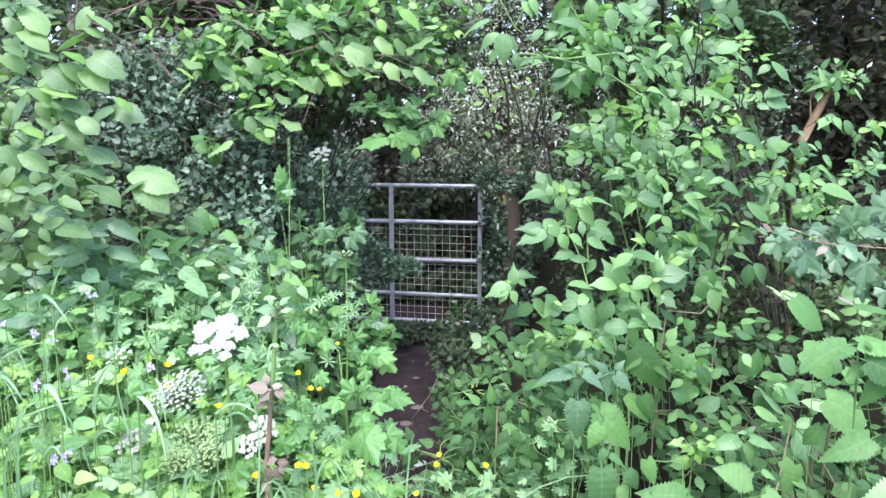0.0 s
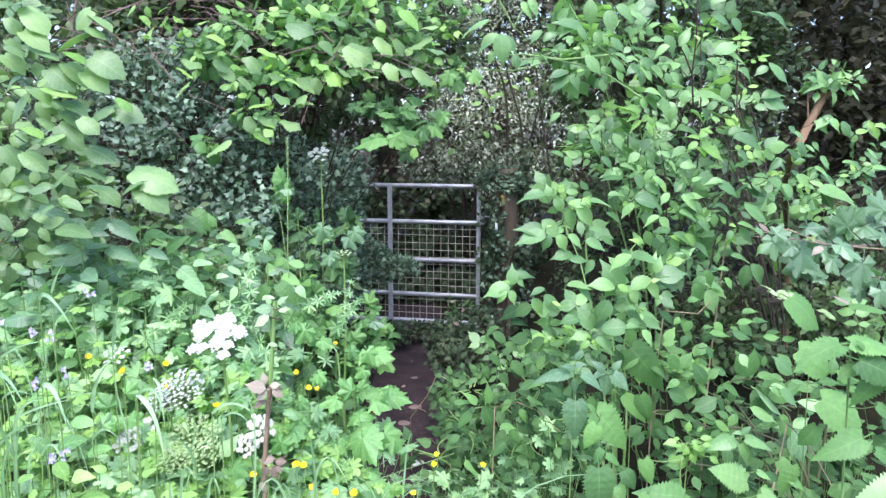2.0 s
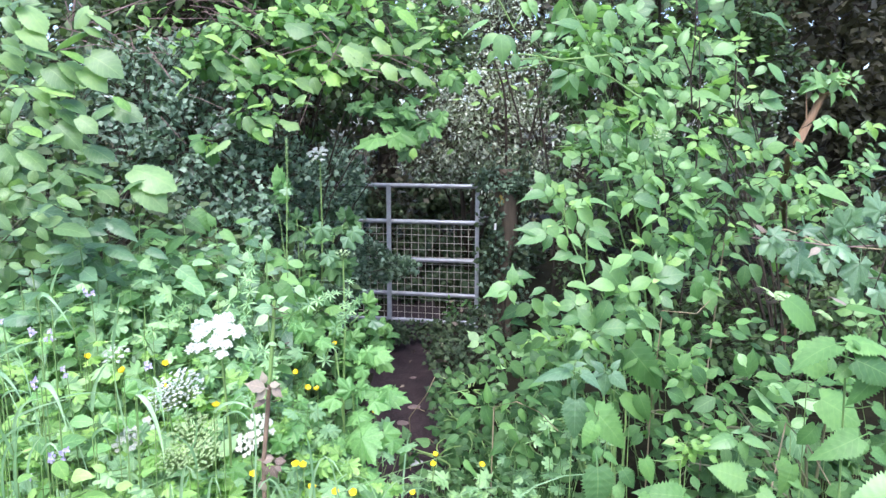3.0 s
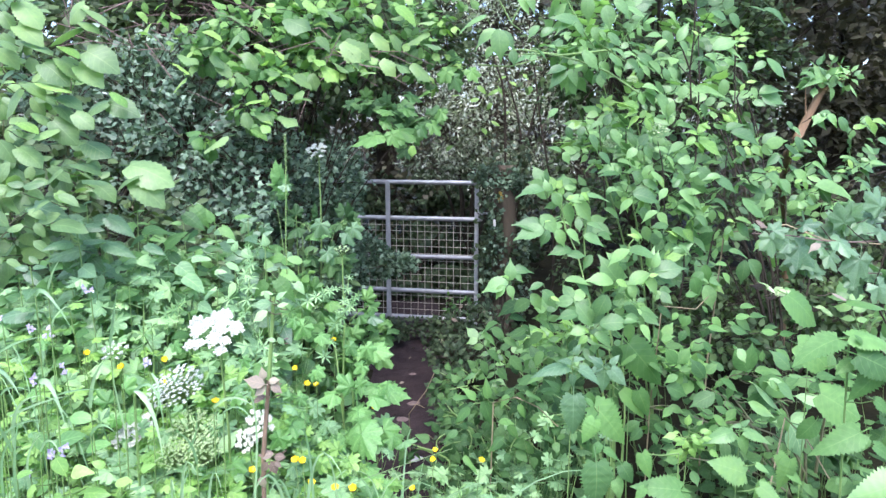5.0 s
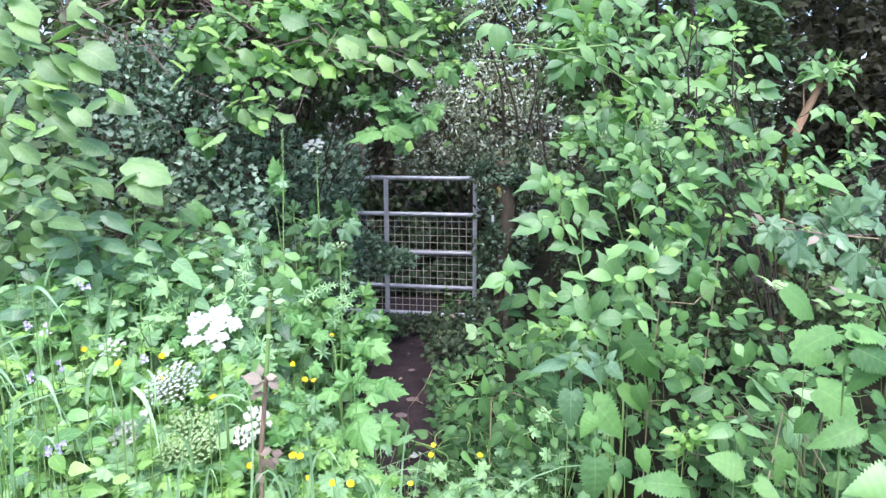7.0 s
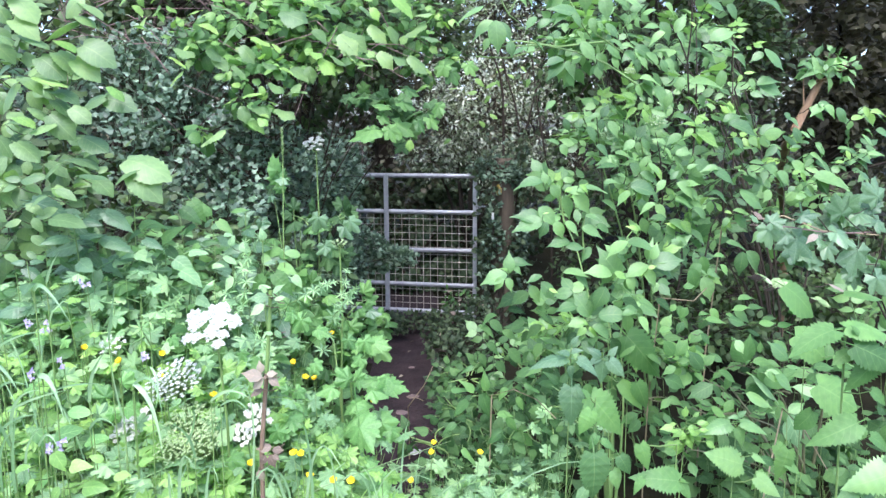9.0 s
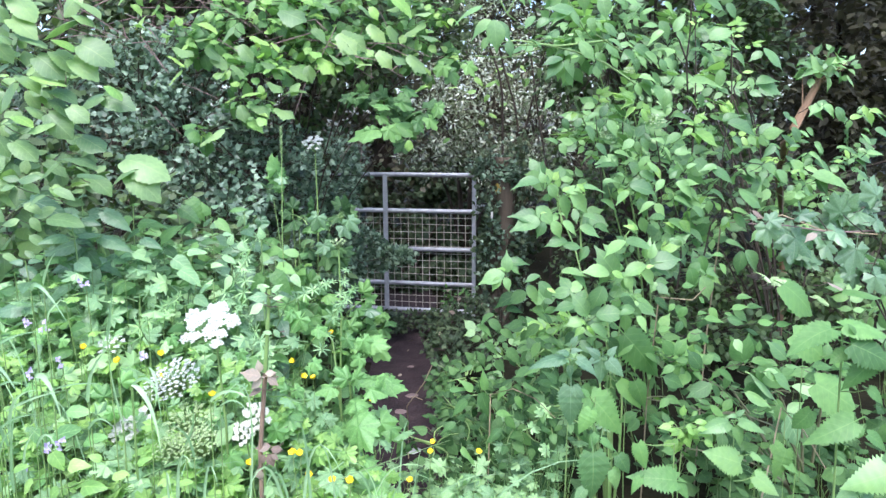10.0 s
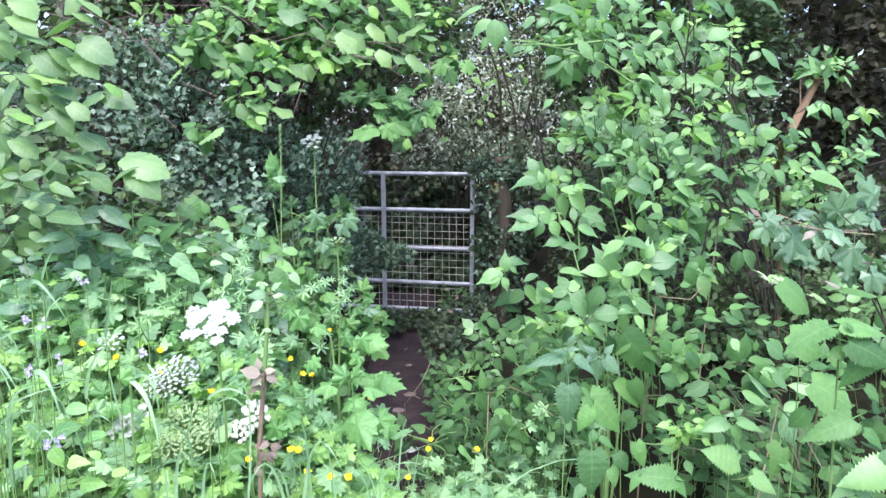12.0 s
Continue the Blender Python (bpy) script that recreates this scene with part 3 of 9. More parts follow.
# ---- stones and litter on the path ----
STONES = [((-0.210, 3.817, 0.127), 0.05, M_STONE), ((-0.117, 3.314, 0.152), 0.05, M_PALE), ((-0.15, 4.018, 0.120), 0.05, M_STONE), ((-0.251, 3.62, 0.118), 0.042, M_STONE), ((-0.184, 4.526, 0.128), 0.04, M_STONE), ((-0.163, 3.465, 0.147), 0.03, M_STONE)]
for k, (p, s, material) in enumerate(STONES):
    r = random.Random(k)
    bm = bmesh.new()
    bmesh.ops.create_icosphere(bm, subdivisions=2, radius=1.0)
    for v in bm.verts:
        v.co *= 1 + 0.3 * noise.noise(v.co * 1.4 + Vector((k * 3, 0, 0)))
        v.co.x, v.co.y, v.co.z = v.co.x * s, v.co.y * s * 0.7, v.co.z * s * 0.36
    stone = tagged(part("stone", bm, material, None), "flat pinkish-grey stone set in the earth path" if material is M_STONE else "pale grey flat stone at the path's edge", "stone", "stones on the path")
    stone.matrix_world = pose(p[0], p[1], ground_z(p[0], p[1]) - s * 0.08, 0, 0, r.uniform(0, 180))

for k in range(14):
    p = Vector((path_x(3.7) + 0.2 + rng.gauss(0, 0.07), 3.75 + rng.gauss(0, 0.35), 0))
    p.z = ground_z(p.x, p.y) + 0.012
    t = rng.uniform(0, 3.14)
    d = Vector((math.cos(t), math.sin(t), rng.uniform(0.0, 0.35))) * rng.uniform(0.04, 0.12)
    stick = tagged(part("fallen_twig", tube([(0, 0, 0), d * 0.5 + Vector((0.008, 0.004, 0.006)), d], 0.0022, 0.0012, 5), M_CANE, None), "dry buff twig lying at the path's edge", "twig", "fallen twigs")
    stick.location = p

litter = []
for _ in range(26):
    y = rng.uniform(2.8, 6.2)
    x = path_x(y) + rng.gauss(0, 0.22)
    litter.append(aimed(Vector((x, y, ground_z(x, y) + 0.014)), Vector((rng.gauss(0, 1), rng.gauss(0, 1), 0)), Vector((0, 0, 1)), rng.uniform(0.3, 0.65), 0.25))
tagged(part("leaf_litter", many(SHAPES["dead"][0], litter), M_DEADLEAF, None), "dry brown fallen leaves scattered along the earth path", "leaf litter", kind="stuff")


# ---- shrubs and trees of the hedge ----
UP = (0, -0.55, 0.8)

# dark hawthorn beside the gate
P = Plant("hawthorn_bush", (-1.35, 3.95, ground_z(-1.35, 3.95)), "dense dark green hawthorn bush with small lobed leaves", "bush", keep=300)
bush(P, [((-1.462, 3.566, 1.744), 0.42, 0.35, 0.4, 65), ((-1.211, 3.532, 1.524), 0.45, 0.35, 0.42, 74), ((-1.012, 3.806, 1.338), 0.4, 0.3, 0.4, 55), ((-1.474, 3.409, 1.392), 0.38, 0.3, 0.36, 55),
         ((-0.800, 4.175, 1.112), 0.36, 0.3, 0.4, 49), ((-0.711, 4.538, 0.848), 0.3, 0.26, 0.34, 37), ((-0.947, 4.557, 1.608), 0.36, 0.3, 0.4, 12), ((-0.660, 4.507, 1.289), 0.26, 0.28, 0.3, 46),
         ((-1.010, 3.264, 1.112), 0.34, 0.28, 0.32, 43), ((-0.678, 3.716, 0.769), 0.28, 0.26, 0.3, 43), ((-1.375, 3.891, 1.876), 0.35, 0.3, 0.3, 37), ((-1.799, 3.448, 1.633), 0.36, 0.3, 0.45, 49)],
     "thorn", M_THORN, 13, 1.02, limb_r=0.014, opposite=False, spread=65, sag=0.05, jitter=0.75, face=UP, droop=0.05)
bush(P, [((-0.367, 4.819, 0.702), 0.2, 0.12, 0.09, 26), ((-0.268, 4.802, 0.725), 0.1, 0.1, 0.05, 12), ((-0.504, 4.831, 0.779), 0.16, 0.14, 0.16, 16), ((-0.621, 4.804, 0.606), 0.16, 0.14, 0.2, 18), ((-0.614, 4.995, 1.176), 0.1, 0.14, 0.22, 16), ((-0.753, 4.952, 0.900), 0.2, 0.16, 0.36, 37), ((-0.666, 4.670, 0.399), 0.18, 0.16, 0.2, 22)],
     "thorn", M_THORN, 13, 1.02, limb_r=0.008, opposite=False, spread=65, sag=0.05, jitter=0.75, face=UP, droop=0.05)
P.finish()

# hazel at the verge
hazel = Plant("hazel_bush", (-1.75, 2.15, ground_z(-1.75, 2.15)), "hazel bush with round soft green leaves leaning over the verge", "bush", "hazels", wood=M_OLIVE, keep=300)
bush(hazel, [((-1.359, 2.345, 1.960), 0.12, 0.14, 0.12, 5), ((-1.341, 2.309, 1.729), 0.14, 0.16, 0.14, 7), ((-1.267, 2.476, 1.700), 0.1, 0.12, 0.1, 4), ((-1.291, 2.161, 1.520), 0.13, 0.14, 0.13, 6),
             ((-1.297, 2.502, 1.507), 0.12, 0.1, 0.1, 4), ((-1.291, 2.130, 1.317), 0.13, 0.13, 0.12, 6), ((-1.256, 2.357, 1.306), 0.14, 0.14, 0.12, 5), ((-1.497, 2.186, 1.672), 0.2, 0.2, 0.35, 9), ((-1.304, 2.225, 1.195), 0.16, 0.14, 0.1, 5), ((-1.257, 2.484, 1.389), 0.12, 0.12, 0.12, 4), ((-1.223, 2.089, 1.423), 0.12, 0.1, 0.08, 4), ((-1.162, 2.348, 1.250), 0.1, 0.1, 0.08, 3)],
     "hazel", M_HAZEL, 6, 0.72, limb_r=0.005, opposite=False, spread=66, jitter=0.32, face=(0.1, -0.55, 0.8), droop=0.12)
hazel.sprig("hazel", M_HAZEL, 1.86, [(-1.050, 1.920, -0.985, 1.870, 0.7), (-1.102, 1.897, -1.068, 1.864, 0.6), (-1.052, 1.861, -0.986, 1.834, 0.6), (-1.045, 1.828, -0.968, 1.814, 0.8), (-1.095, 1.826, -1.048, 1.812, 0.8), (-1.126, 1.806, -1.063, 1.778, 0.7), (-0.890, 1.916, -0.939, 1.881, 0.5), (-0.891, 1.905, -0.827, 1.886, 0.9), (-0.906, 1.861, -0.988, 1.837, 0.9), (-0.901, 1.875, -0.852, 1.864, 0.8), (-0.997, 1.770, -0.929, 1.733, 0.55), (-0.995, 1.767, -1.034, 1.750, 0.8), (-0.891, 1.800, -0.811, 1.770, 0.5), (-0.965, 1.784, -0.899, 1.747, 0.7), (-0.912, 1.764, -0.848, 1.730, 0.55), (-1.073, 1.708, -1.133, 1.654, 0.5), (-1.048, 1.719, -0.989, 1.702, 0.7), (-0.976, 1.688, -0.908, 1.676, 0.85)])
hazel.sprig("hazel", M_HAZEL, 1.86, [(-0.853, 1.671, -0.776, 1.656, 0.4), (-0.850, 1.674, -0.909, 1.659, 0.6), (-0.922, 1.645, -0.872, 1.616, 0.45), (-0.990, 1.628, -0.930, 1.579, 0.4), (-0.977, 1.608, -1.043, 1.591, 0.6), (-0.922, 1.570, -0.851, 1.541, 0.6), (-0.968, 1.515, -0.879, 1.521, 0.7), (-0.815, 1.512, -0.699, 1.497, 0.55), (-0.798, 1.473, -0.715, 1.426, 0.4), (-0.785, 1.485, -0.845, 1.468, 0.85), (-0.899, 1.462, -0.842, 1.435, 0.7), (-1.083, 1.920, -1.041, 1.946, 0.7), (-1.116, 1.845, -1.079, 1.820, 0.6), (-1.078, 1.559, -1.011, 1.527, 0.7), (-1.150, 1.576, -1.098, 1.539, 0.7), (-0.990, 1.503, -1.036, 1.477, 0.7), (-1.041, 1.648, -0.990, 1.631, 0.9), (-1.118, 1.605, -1.072, 1.625, 0.8)])
hazel.sprig("hazel", M_HAZEL, 1.86, [(-1.088, 1.750, -1.131, 1.731, 0.7), (-0.981, 1.665, -0.931, 1.639, 0.8)])
hazel.sprig("hazel", M_YOUNG, 1.84, [(-1.008, 1.723, -0.921, 1.709, 0.92), (-1.064, 1.622, -1.010, 1.614, 0.92), (-0.940, 1.809, -0.888, 1.798, 0.92), (-1.097, 1.718, -1.070, 1.732, 0.8), (-0.996, 1.443, -0.969, 1.422, 0.5), (-0.824, 1.698, -0.780, 1.678, 0.92)])
hazel.sprig("oval", M_HAZEL, 1.8, [(-1.051, 1.461, -1.000, 1.486, 0.5), (-1.053, 1.464, -1.091, 1.481, 0.5), (-1.048, 1.455, -1.006, 1.443, 0.6), (-1.063, 1.449, -1.103, 1.447, 0.5), (-1.128, 1.403, -1.089, 1.366, 0.2), (-1.048, 1.403, -0.997, 1.389, 0.5), (-1.028, 1.371, -0.973, 1.400, 0.4), (-1.025, 1.371, -1.005, 1.336, 0.3), (-0.988, 1.365, -0.892, 1.377, 0.6), (-1.044, 1.322, -0.999, 1.301, 0.5), (-1.072, 1.360, -1.116, 1.354, 0.5), (-1.047, 1.286, -1.020, 1.271, 0.6), (-1.112, 1.275, -1.070, 1.263, 0.6), (-0.979, 1.426, -1.029, 1.412, 0.6), (-0.898, 1.478, -0.828, 1.495, 0.7), (-0.955, 1.443, -0.901, 1.432, 0.6)])
hazel.sprig("nettle", M_MAPLE, 1.9, [(-1.087, 1.402, -0.970, 1.380, 0.6), (-0.952, 1.349, -0.894, 1.343, 0.4), (-0.895, 1.371, -0.816, 1.333, 0.6), (-0.907, 1.300, -0.814, 1.274, 0.5), (-0.957, 1.287, -1.050, 1.269, 0.55), (-0.961, 1.278, -0.916, 1.222, 0.3), (-1.047, 1.269, -0.983, 1.231, 0.5), (-0.944, 1.337, -0.944, 1.300, 0.3), (-0.923, 1.212, -0.924, 1.158, 0.2), (-1.036, 1.194, -1.008, 1.159, 0.3), (-1.008, 1.120, -0.948, 1.094, 0.4), (-0.883, 1.126, -0.817, 1.094, 0.4), (-0.903, 1.078, -0.827, 1.049, 0.5), (-0.985, 1.346, -0.924, 1.318, 0.6), (-0.788, 1.299, -0.731, 1.277, 0.6), (-1.103, 1.225, -1.045, 1.194, 0.6)], wide=0.9)
hazel.finish()

# hazel boughs over the gate
bough = Plant("hazel_bush", (-1.0, 4.6, ground_z(-1.0, 4.6)), "hazel with leafy boughs hanging out over the gate", "bush", "hazels", keep=300)
# Inner leaves use the darker nettle green: shade painted behind the hazel sprigs.
bush(bough, [((-1.068, 3.502, 1.967), 0.2, 0.2, 0.1, 14), ((-0.825, 3.522, 2.088), 0.26, 0.25, 0.14, 20), ((-0.609, 3.527, 2.128), 0.26, 0.25, 0.15, 20), ((-0.516, 3.617, 1.966), 0.24, 0.22, 0.13, 19),
             ((-0.251, 3.869, 2.109), 0.28, 0.25, 0.18, 20), ((-0.798, 3.368, 1.839), 0.2, 0.2, 0.1, 12), ((-0.045, 4.074, 1.951), 0.16, 0.18, 0.12, 12), ((-0.861, 3.285, 1.682), 0.1, 0.1, 0.06, 5),
             # The highest clump is an unseen roof, added to shade the hawthorn.
             ((-0.986, 3.096, 1.582), 0.04, 0.05, 0.03, 2), ((-0.416, 3.779, 2.264), 0.36, 0.3, 0.14, 15), ((0.019, 4.123, 2.264), 0.24, 0.22, 0.2, 14), ((-0.848, 3.920, 2.431), 0.5, 0.4, 0.15, 8), ((-0.578, 4.648, 2.688), 0.7, 0.45, 0.12, 22), ((-0.684, 3.608, 1.911), 0.2, 0.2, 0.12, 12)],
     "bough", M_NETTLE, 5, 0.84, limb_r=0.0065, opposite=False, spread=66, jitter=0.34, face=(0, -0.6, 0.75), droop=0.3, young=M_YOUNG)
bough.sprig("bough", M_HAZEL, 2.8, [(-0.587, 2.027, -0.472, 1.985, 0.55), (-0.480, 2.006, -0.406, 2.023, 0.92), (-0.822, 2.040, -0.737, 2.031, 0.92), (-0.747, 1.902, -0.689, 1.852, 0.5), (-0.365, 1.944, -0.254, 1.910, 0.7), (-0.370, 1.939, -0.289, 1.872, 0.5), (-0.257, 1.973, -0.180, 1.931, 0.5), (-0.041, 1.981, -0.124, 1.935, 0.6), (-0.059, 1.935, 0.023, 1.931, 0.7), (-0.224, 1.872, -0.160, 1.826, 0.4), (-0.159, 1.859, -0.103, 1.826, 0.6), (-0.107, 1.859, -0.025, 1.817, 0.6), (-0.564, 1.818, -0.487, 1.788, 0.6), (-0.499, 1.826, -0.474, 1.767, 0.5), (-0.640, 1.763, -0.572, 1.733, 0.7), (-0.581, 1.720, -0.506, 1.750, 0.8), (-0.622, 1.664, -0.535, 1.642, 0.7), (-0.753, 1.677, -0.734, 1.612, 0.5)])
bough.sprig("bough", M_HAZEL, 2.8, [(-0.824, 1.586, -0.927, 1.547, 0.7), (-0.994, 1.894, -0.908, 1.873, 0.7), (-0.869, 1.890, -0.810, 1.860, 0.7), (-0.857, 1.860, -0.790, 1.822, 0.6), (-0.765, 1.969, -0.820, 1.919, 0.7), (-0.663, 1.843, -0.599, 1.814, 0.7), (-0.290, 2.051, -0.222, 2.022, 0.8), (-0.183, 2.031, -0.110, 2.051, 0.7), (-0.402, 1.864, -0.329, 1.834, 0.8), (-0.675, 2.064, -0.720, 2.011, 0.7), (-0.464, 1.956, -0.405, 1.919, 0.7), (-0.303, 1.817, -0.251, 1.843, 0.8), (-0.714, 1.681, -0.644, 1.660, 0.8), (-0.777, 1.827, -0.717, 1.801, 0.8), (-0.919, 1.919, -0.845, 1.932, 0.9), (-0.552, 1.906, -0.610, 1.877, 0.8), (-0.418, 2.052, -0.351, 2.023, 0.8), (-0.184, 1.968, -0.137, 1.918, 0.6)])
bough.sprig("bough", M_HAZEL, 2.8, [(-0.523, 1.758, -0.568, 1.715, 0.7), (-0.358, 1.885, -0.294, 1.860, 0.9), (-0.076, 2.010, -0.007, 2.030, 0.8)])
bough.sprig("bough", M_YOUNG, 2.78, [(-0.639, 1.995, -0.575, 1.991, 0.92), (-0.701, 1.933, -0.625, 1.925, 0.92), (-0.472, 1.875, -0.421, 1.854, 0.6), (-0.443, 1.850, -0.375, 1.799, 0.45), (-0.599, 1.816, -0.543, 1.812, 0.8), (-0.742, 1.711, -0.680, 1.745, 0.8), (-0.671, 1.749, -0.659, 1.715, 0.4), (-0.733, 1.616, -0.665, 1.590, 0.7), (-0.680, 1.629, -0.642, 1.599, 0.6), (-1.006, 1.859, -0.934, 1.842, 0.9), (-0.883, 1.975, -0.807, 1.962, 0.7), (-0.508, 2.089, -0.449, 2.061, 0.7), (-0.839, 2.085, -0.781, 2.061, 0.7), (-0.962, 1.808, -1.020, 1.766, 0.92), (-0.621, 1.904, -0.579, 1.883, 0.9), (-0.160, 2.068, -0.075, 2.019, 0.7), (-0.245, 2.036, -0.212, 1.995, 0.5)])
bough.finish()

# young maple drooping in front of the gate's top
maple = Plant("maple_sapling", (-0.85, 4.0, ground_z(-0.85, 4.0)), "slender maple sapling with lobed leaves drooping above the gate", "sapling", "maples", keep=300)
bush(maple, [((-0.211, 3.204, 1.693), 0.14, 0.1, 0.05, 2), ((-0.060, 3.201, 1.667), 0.1, 0.1, 0.05, 2), ((-0.121, 3.129, 1.552), 0.03, 0.04, 0.03, 1), ((-0.287, 3.212, 1.742), 0.12, 0.1, 0.06, 2)],
     "sycamore", M_BIND, 2, 0.8, limb_r=0.005, spread=66, jitter=0.2, face=(0, -0.75, 0.6), droop=0.15)
maple.sprig("sycamore", M_NETTLE, 2.85, [(-0.253, 1.600, -0.359, 1.572, 0.6), (-0.259, 1.597, -0.256, 1.545, 0.4), (-0.185, 1.601, -0.157, 1.549, 0.4), (-0.161, 1.620, -0.085, 1.580, 0.5), (-0.027, 1.642, 0.010, 1.598, 0.5), (-0.198, 1.692, -0.258, 1.704, 0.6), (-0.136, 1.705, -0.079, 1.682, 0.6), (-0.219, 1.652, -0.183, 1.620, 0.5), (-0.072, 1.628, -0.044, 1.585, 0.5), (0.007, 1.689, -0.017, 1.642, 0.5), (-0.117, 1.758, -0.061, 1.734, 0.7), (0.057, 1.819, 0.081, 1.764, 0.3), (0.029, 1.842, 0.001, 1.799, 0.4), (0.124, 1.846, 0.157, 1.803, 0.4)], wide=0.9)
maple.sprig("bough", M_YOUNG, 2.84, [(-0.039, 1.773, -0.087, 1.755, 0.7), (-0.107, 1.558, -0.112, 1.514, 0.3), (-0.061, 1.760, -0.030, 1.777, 0.8)])
maple.finish()

# large-leaved maple at the right
maple_r = Plant("maple_sapling", (2.1, 2.9, ground_z(2.1, 2.9)), "maple sapling with pale bluish-green lobed leaves at the hedge foot", "sapling", "maples", keep=300)
bush(maple_r, [((1.632, 2.840, 1.245), 0.1, 0.1, 0.05, 3), ((1.473, 2.822, 1.133), 0.12, 0.1, 0.06, 4), ((1.723, 2.808, 1.043), 0.1, 0.1, 0.06, 3)],
     "sycamore", M_MAPLE, 2, 0.9, limb_r=0.005, spread=66, jitter=0.2, face=(0, -0.65, 0.72), droop=0.1)
maple_r.sprig("sycamore", M_MAPLE, 2.05, [(1.196, 1.341, 1.166, 1.404, 0.15), (1.281, 1.392, 1.229, 1.440, 0.3), (0.976, 1.298, 0.984, 1.237, 0.2), (1.060, 1.268, 1.110, 1.210, 0.3), (1.248, 1.231, 1.226, 1.151, 0.15), (1.296, 1.155, 1.332, 1.099, 0.3), (1.177, 1.287, 1.243, 1.257, 0.6), (1.058, 1.339, 1.108, 1.351, 0.6), (1.303, 1.320, 1.337, 1.283, 0.5), (1.267, 1.359, 1.307, 1.380, 0.5), (1.027, 1.281, 0.996, 1.257, 0.6), (1.125, 1.271, 1.163, 1.250, 0.6)], wide=0.9)
maple_r.sprig("sycamore", M_MAPLE, 2.04, [(0.978, 1.320, 1.022, 1.332, 0.4), (1.065, 1.355, 1.057, 1.385, 0.5), (0.937, 1.328, 0.915, 1.343, 0.6)], wide=0.9)
maple_r.sprig("hazel", M_NETTLE, 1.9, [(0.960, 1.162, 1.059, 1.098, 0.5), (1.131, 1.142, 1.224, 1.155, 0.92), (1.010, 1.088, 0.971, 1.104, 0.8)])
maple_r.sprig("mixed", M_DEADLEAF, 1.92, [(1.099, 1.160, 1.160, 1.150, 0.7), (1.040, 1.304, 1.004, 1.291, 0.7), (0.874, 1.364, 0.909, 1.348, 0.6)])
maple_r.sprig("mixed", M_SEED, 1.92, [(0.945, 1.157, 0.969, 1.177, 0.5), (0.902, 1.187, 0.925, 1.174, 0.6), (1.062, 1.118, 1.101, 1.108, 0.6)])
maple_r.sprig("mixed", M_SEED, 1.92, [(0.945, 1.157, 0.969, 1.177, 0.5), (0.902, 1.187, 0.925, 1.174, 0.6), (1.062, 1.118, 1.101, 1.108, 0.6)])
maple_r.sprig("mixed", M_SEED, 1.92, [(0.945, 1.157, 0.969, 1.177, 0.5), (0.902, 1.187, 0.925, 1.174, 0.6), (1.062, 1.118, 1.101, 1.108, 0.6)])
maple_r.sprig("mixed", M_SEED, 1.92, [(0.945, 1.157, 0.969, 1.177, 0.5), (0.902, 1.187, 0.925, 1.174, 0.6), (1.062, 1.118, 1.101, 1.108, 0.6)])
maple_r.sprig("mixed", M_SEED, 1.92, [(0.945, 1.157, 0.969, 1.177, 0.5), (0.902, 1.187, 0.925, 1.174, 0.6), (1.062, 1.118, 1.101, 1.108, 0.6)])
maple_r.sprig("mixed", M_SEED, 1.92, [(0.945, 1.157, 0.969, 1.177, 0.5), (0.902, 1.187, 0.925, 1.174, 0.6), (1.062, 1.118, 1.101, 1.108, 0.6)])
maple_r.sprig("mixed", M_SEED, 1.92, [(0.945, 1.157, 0.969, 1.177, 0.5), (0.902, 1.187, 0.925, 1.174, 0.6), (1.062, 1.118, 1.101, 1.108, 0.6)])
maple_r.sprig("mixed", M_SEED, 1.92, [(0.945, 1.157, 0.969, 1.177, 0.5), (0.902, 1.187, 0.925, 1.174, 0.6), (1.062, 1.118, 1.101, 1.108, 0.6)])
maple_r.sprig("mixed", M_SEED, 1.92, [(0.945, 1.157, 0.969, 1.177, 0.5), (0.902, 1.187, 0.925, 1.174, 0.6), (1.062, 1.118, 1.101, 1.108, 0.6)])
maple_r.sprig("mixed", M_SEED, 1.92, [(0.945, 1.157, 0.969, 1.177, 0.5), (0.902, 1.187, 0.925, 1.174, 0.6), (1.062, 1.118, 1.101, 1.108, 0.6)])
maple_r.sprig("mixed", M_SEED, 1.92, [(0.945, 1.157, 0.969, 1.177, 0.5), (0.902, 1.187, 0.925, 1.174, 0.6), (1.062, 1.118, 1.101, 1.108, 0.6)])
maple_r.sprig("mixed", M_SEED, 1.92, [(0.945, 1.157, 0.969, 1.177, 0.5), (0.902, 1.187, 0.925, 1.174, 0.6), (1.062, 1.118, 1.101, 1.108, 0.6)])
maple_r.sprig("mixed", M_SEED, 1.92, [(0.945, 1.157, 0.969, 1.177, 0.5), (0.902, 1.187, 0.925, 1.174, 0.6), (1.062, 1.118, 1.101, 1.108, 0.6)])
maple_r.limb([(1.268, 2.060, 1.280), (1.232, 2.060, 1.306), (1.201, 2.060, 1.333)], 0.002, 0.0015, 5)
maple_r.limb([(1.297, 2.060, 1.152), (1.316, 2.060, 1.221), (1.326, 2.060, 1.289)], 0.002, 0.0015, 5)
maple_r.limb([(1.158, 2.060, 1.289), (1.130, 2.060, 1.323), (1.121, 2.060, 1.331)], 0.002, 0.0015, 5)
maple_r.wood = M_REDTWIG
maple_r.limb([(1.372, 2.080, 1.286), (1.187, 2.080, 1.279), (1.050, 2.080, 1.300), (0.932, 2.080, 1.307)], 0.0026, 0.0016, 5)
maple_r.finish()

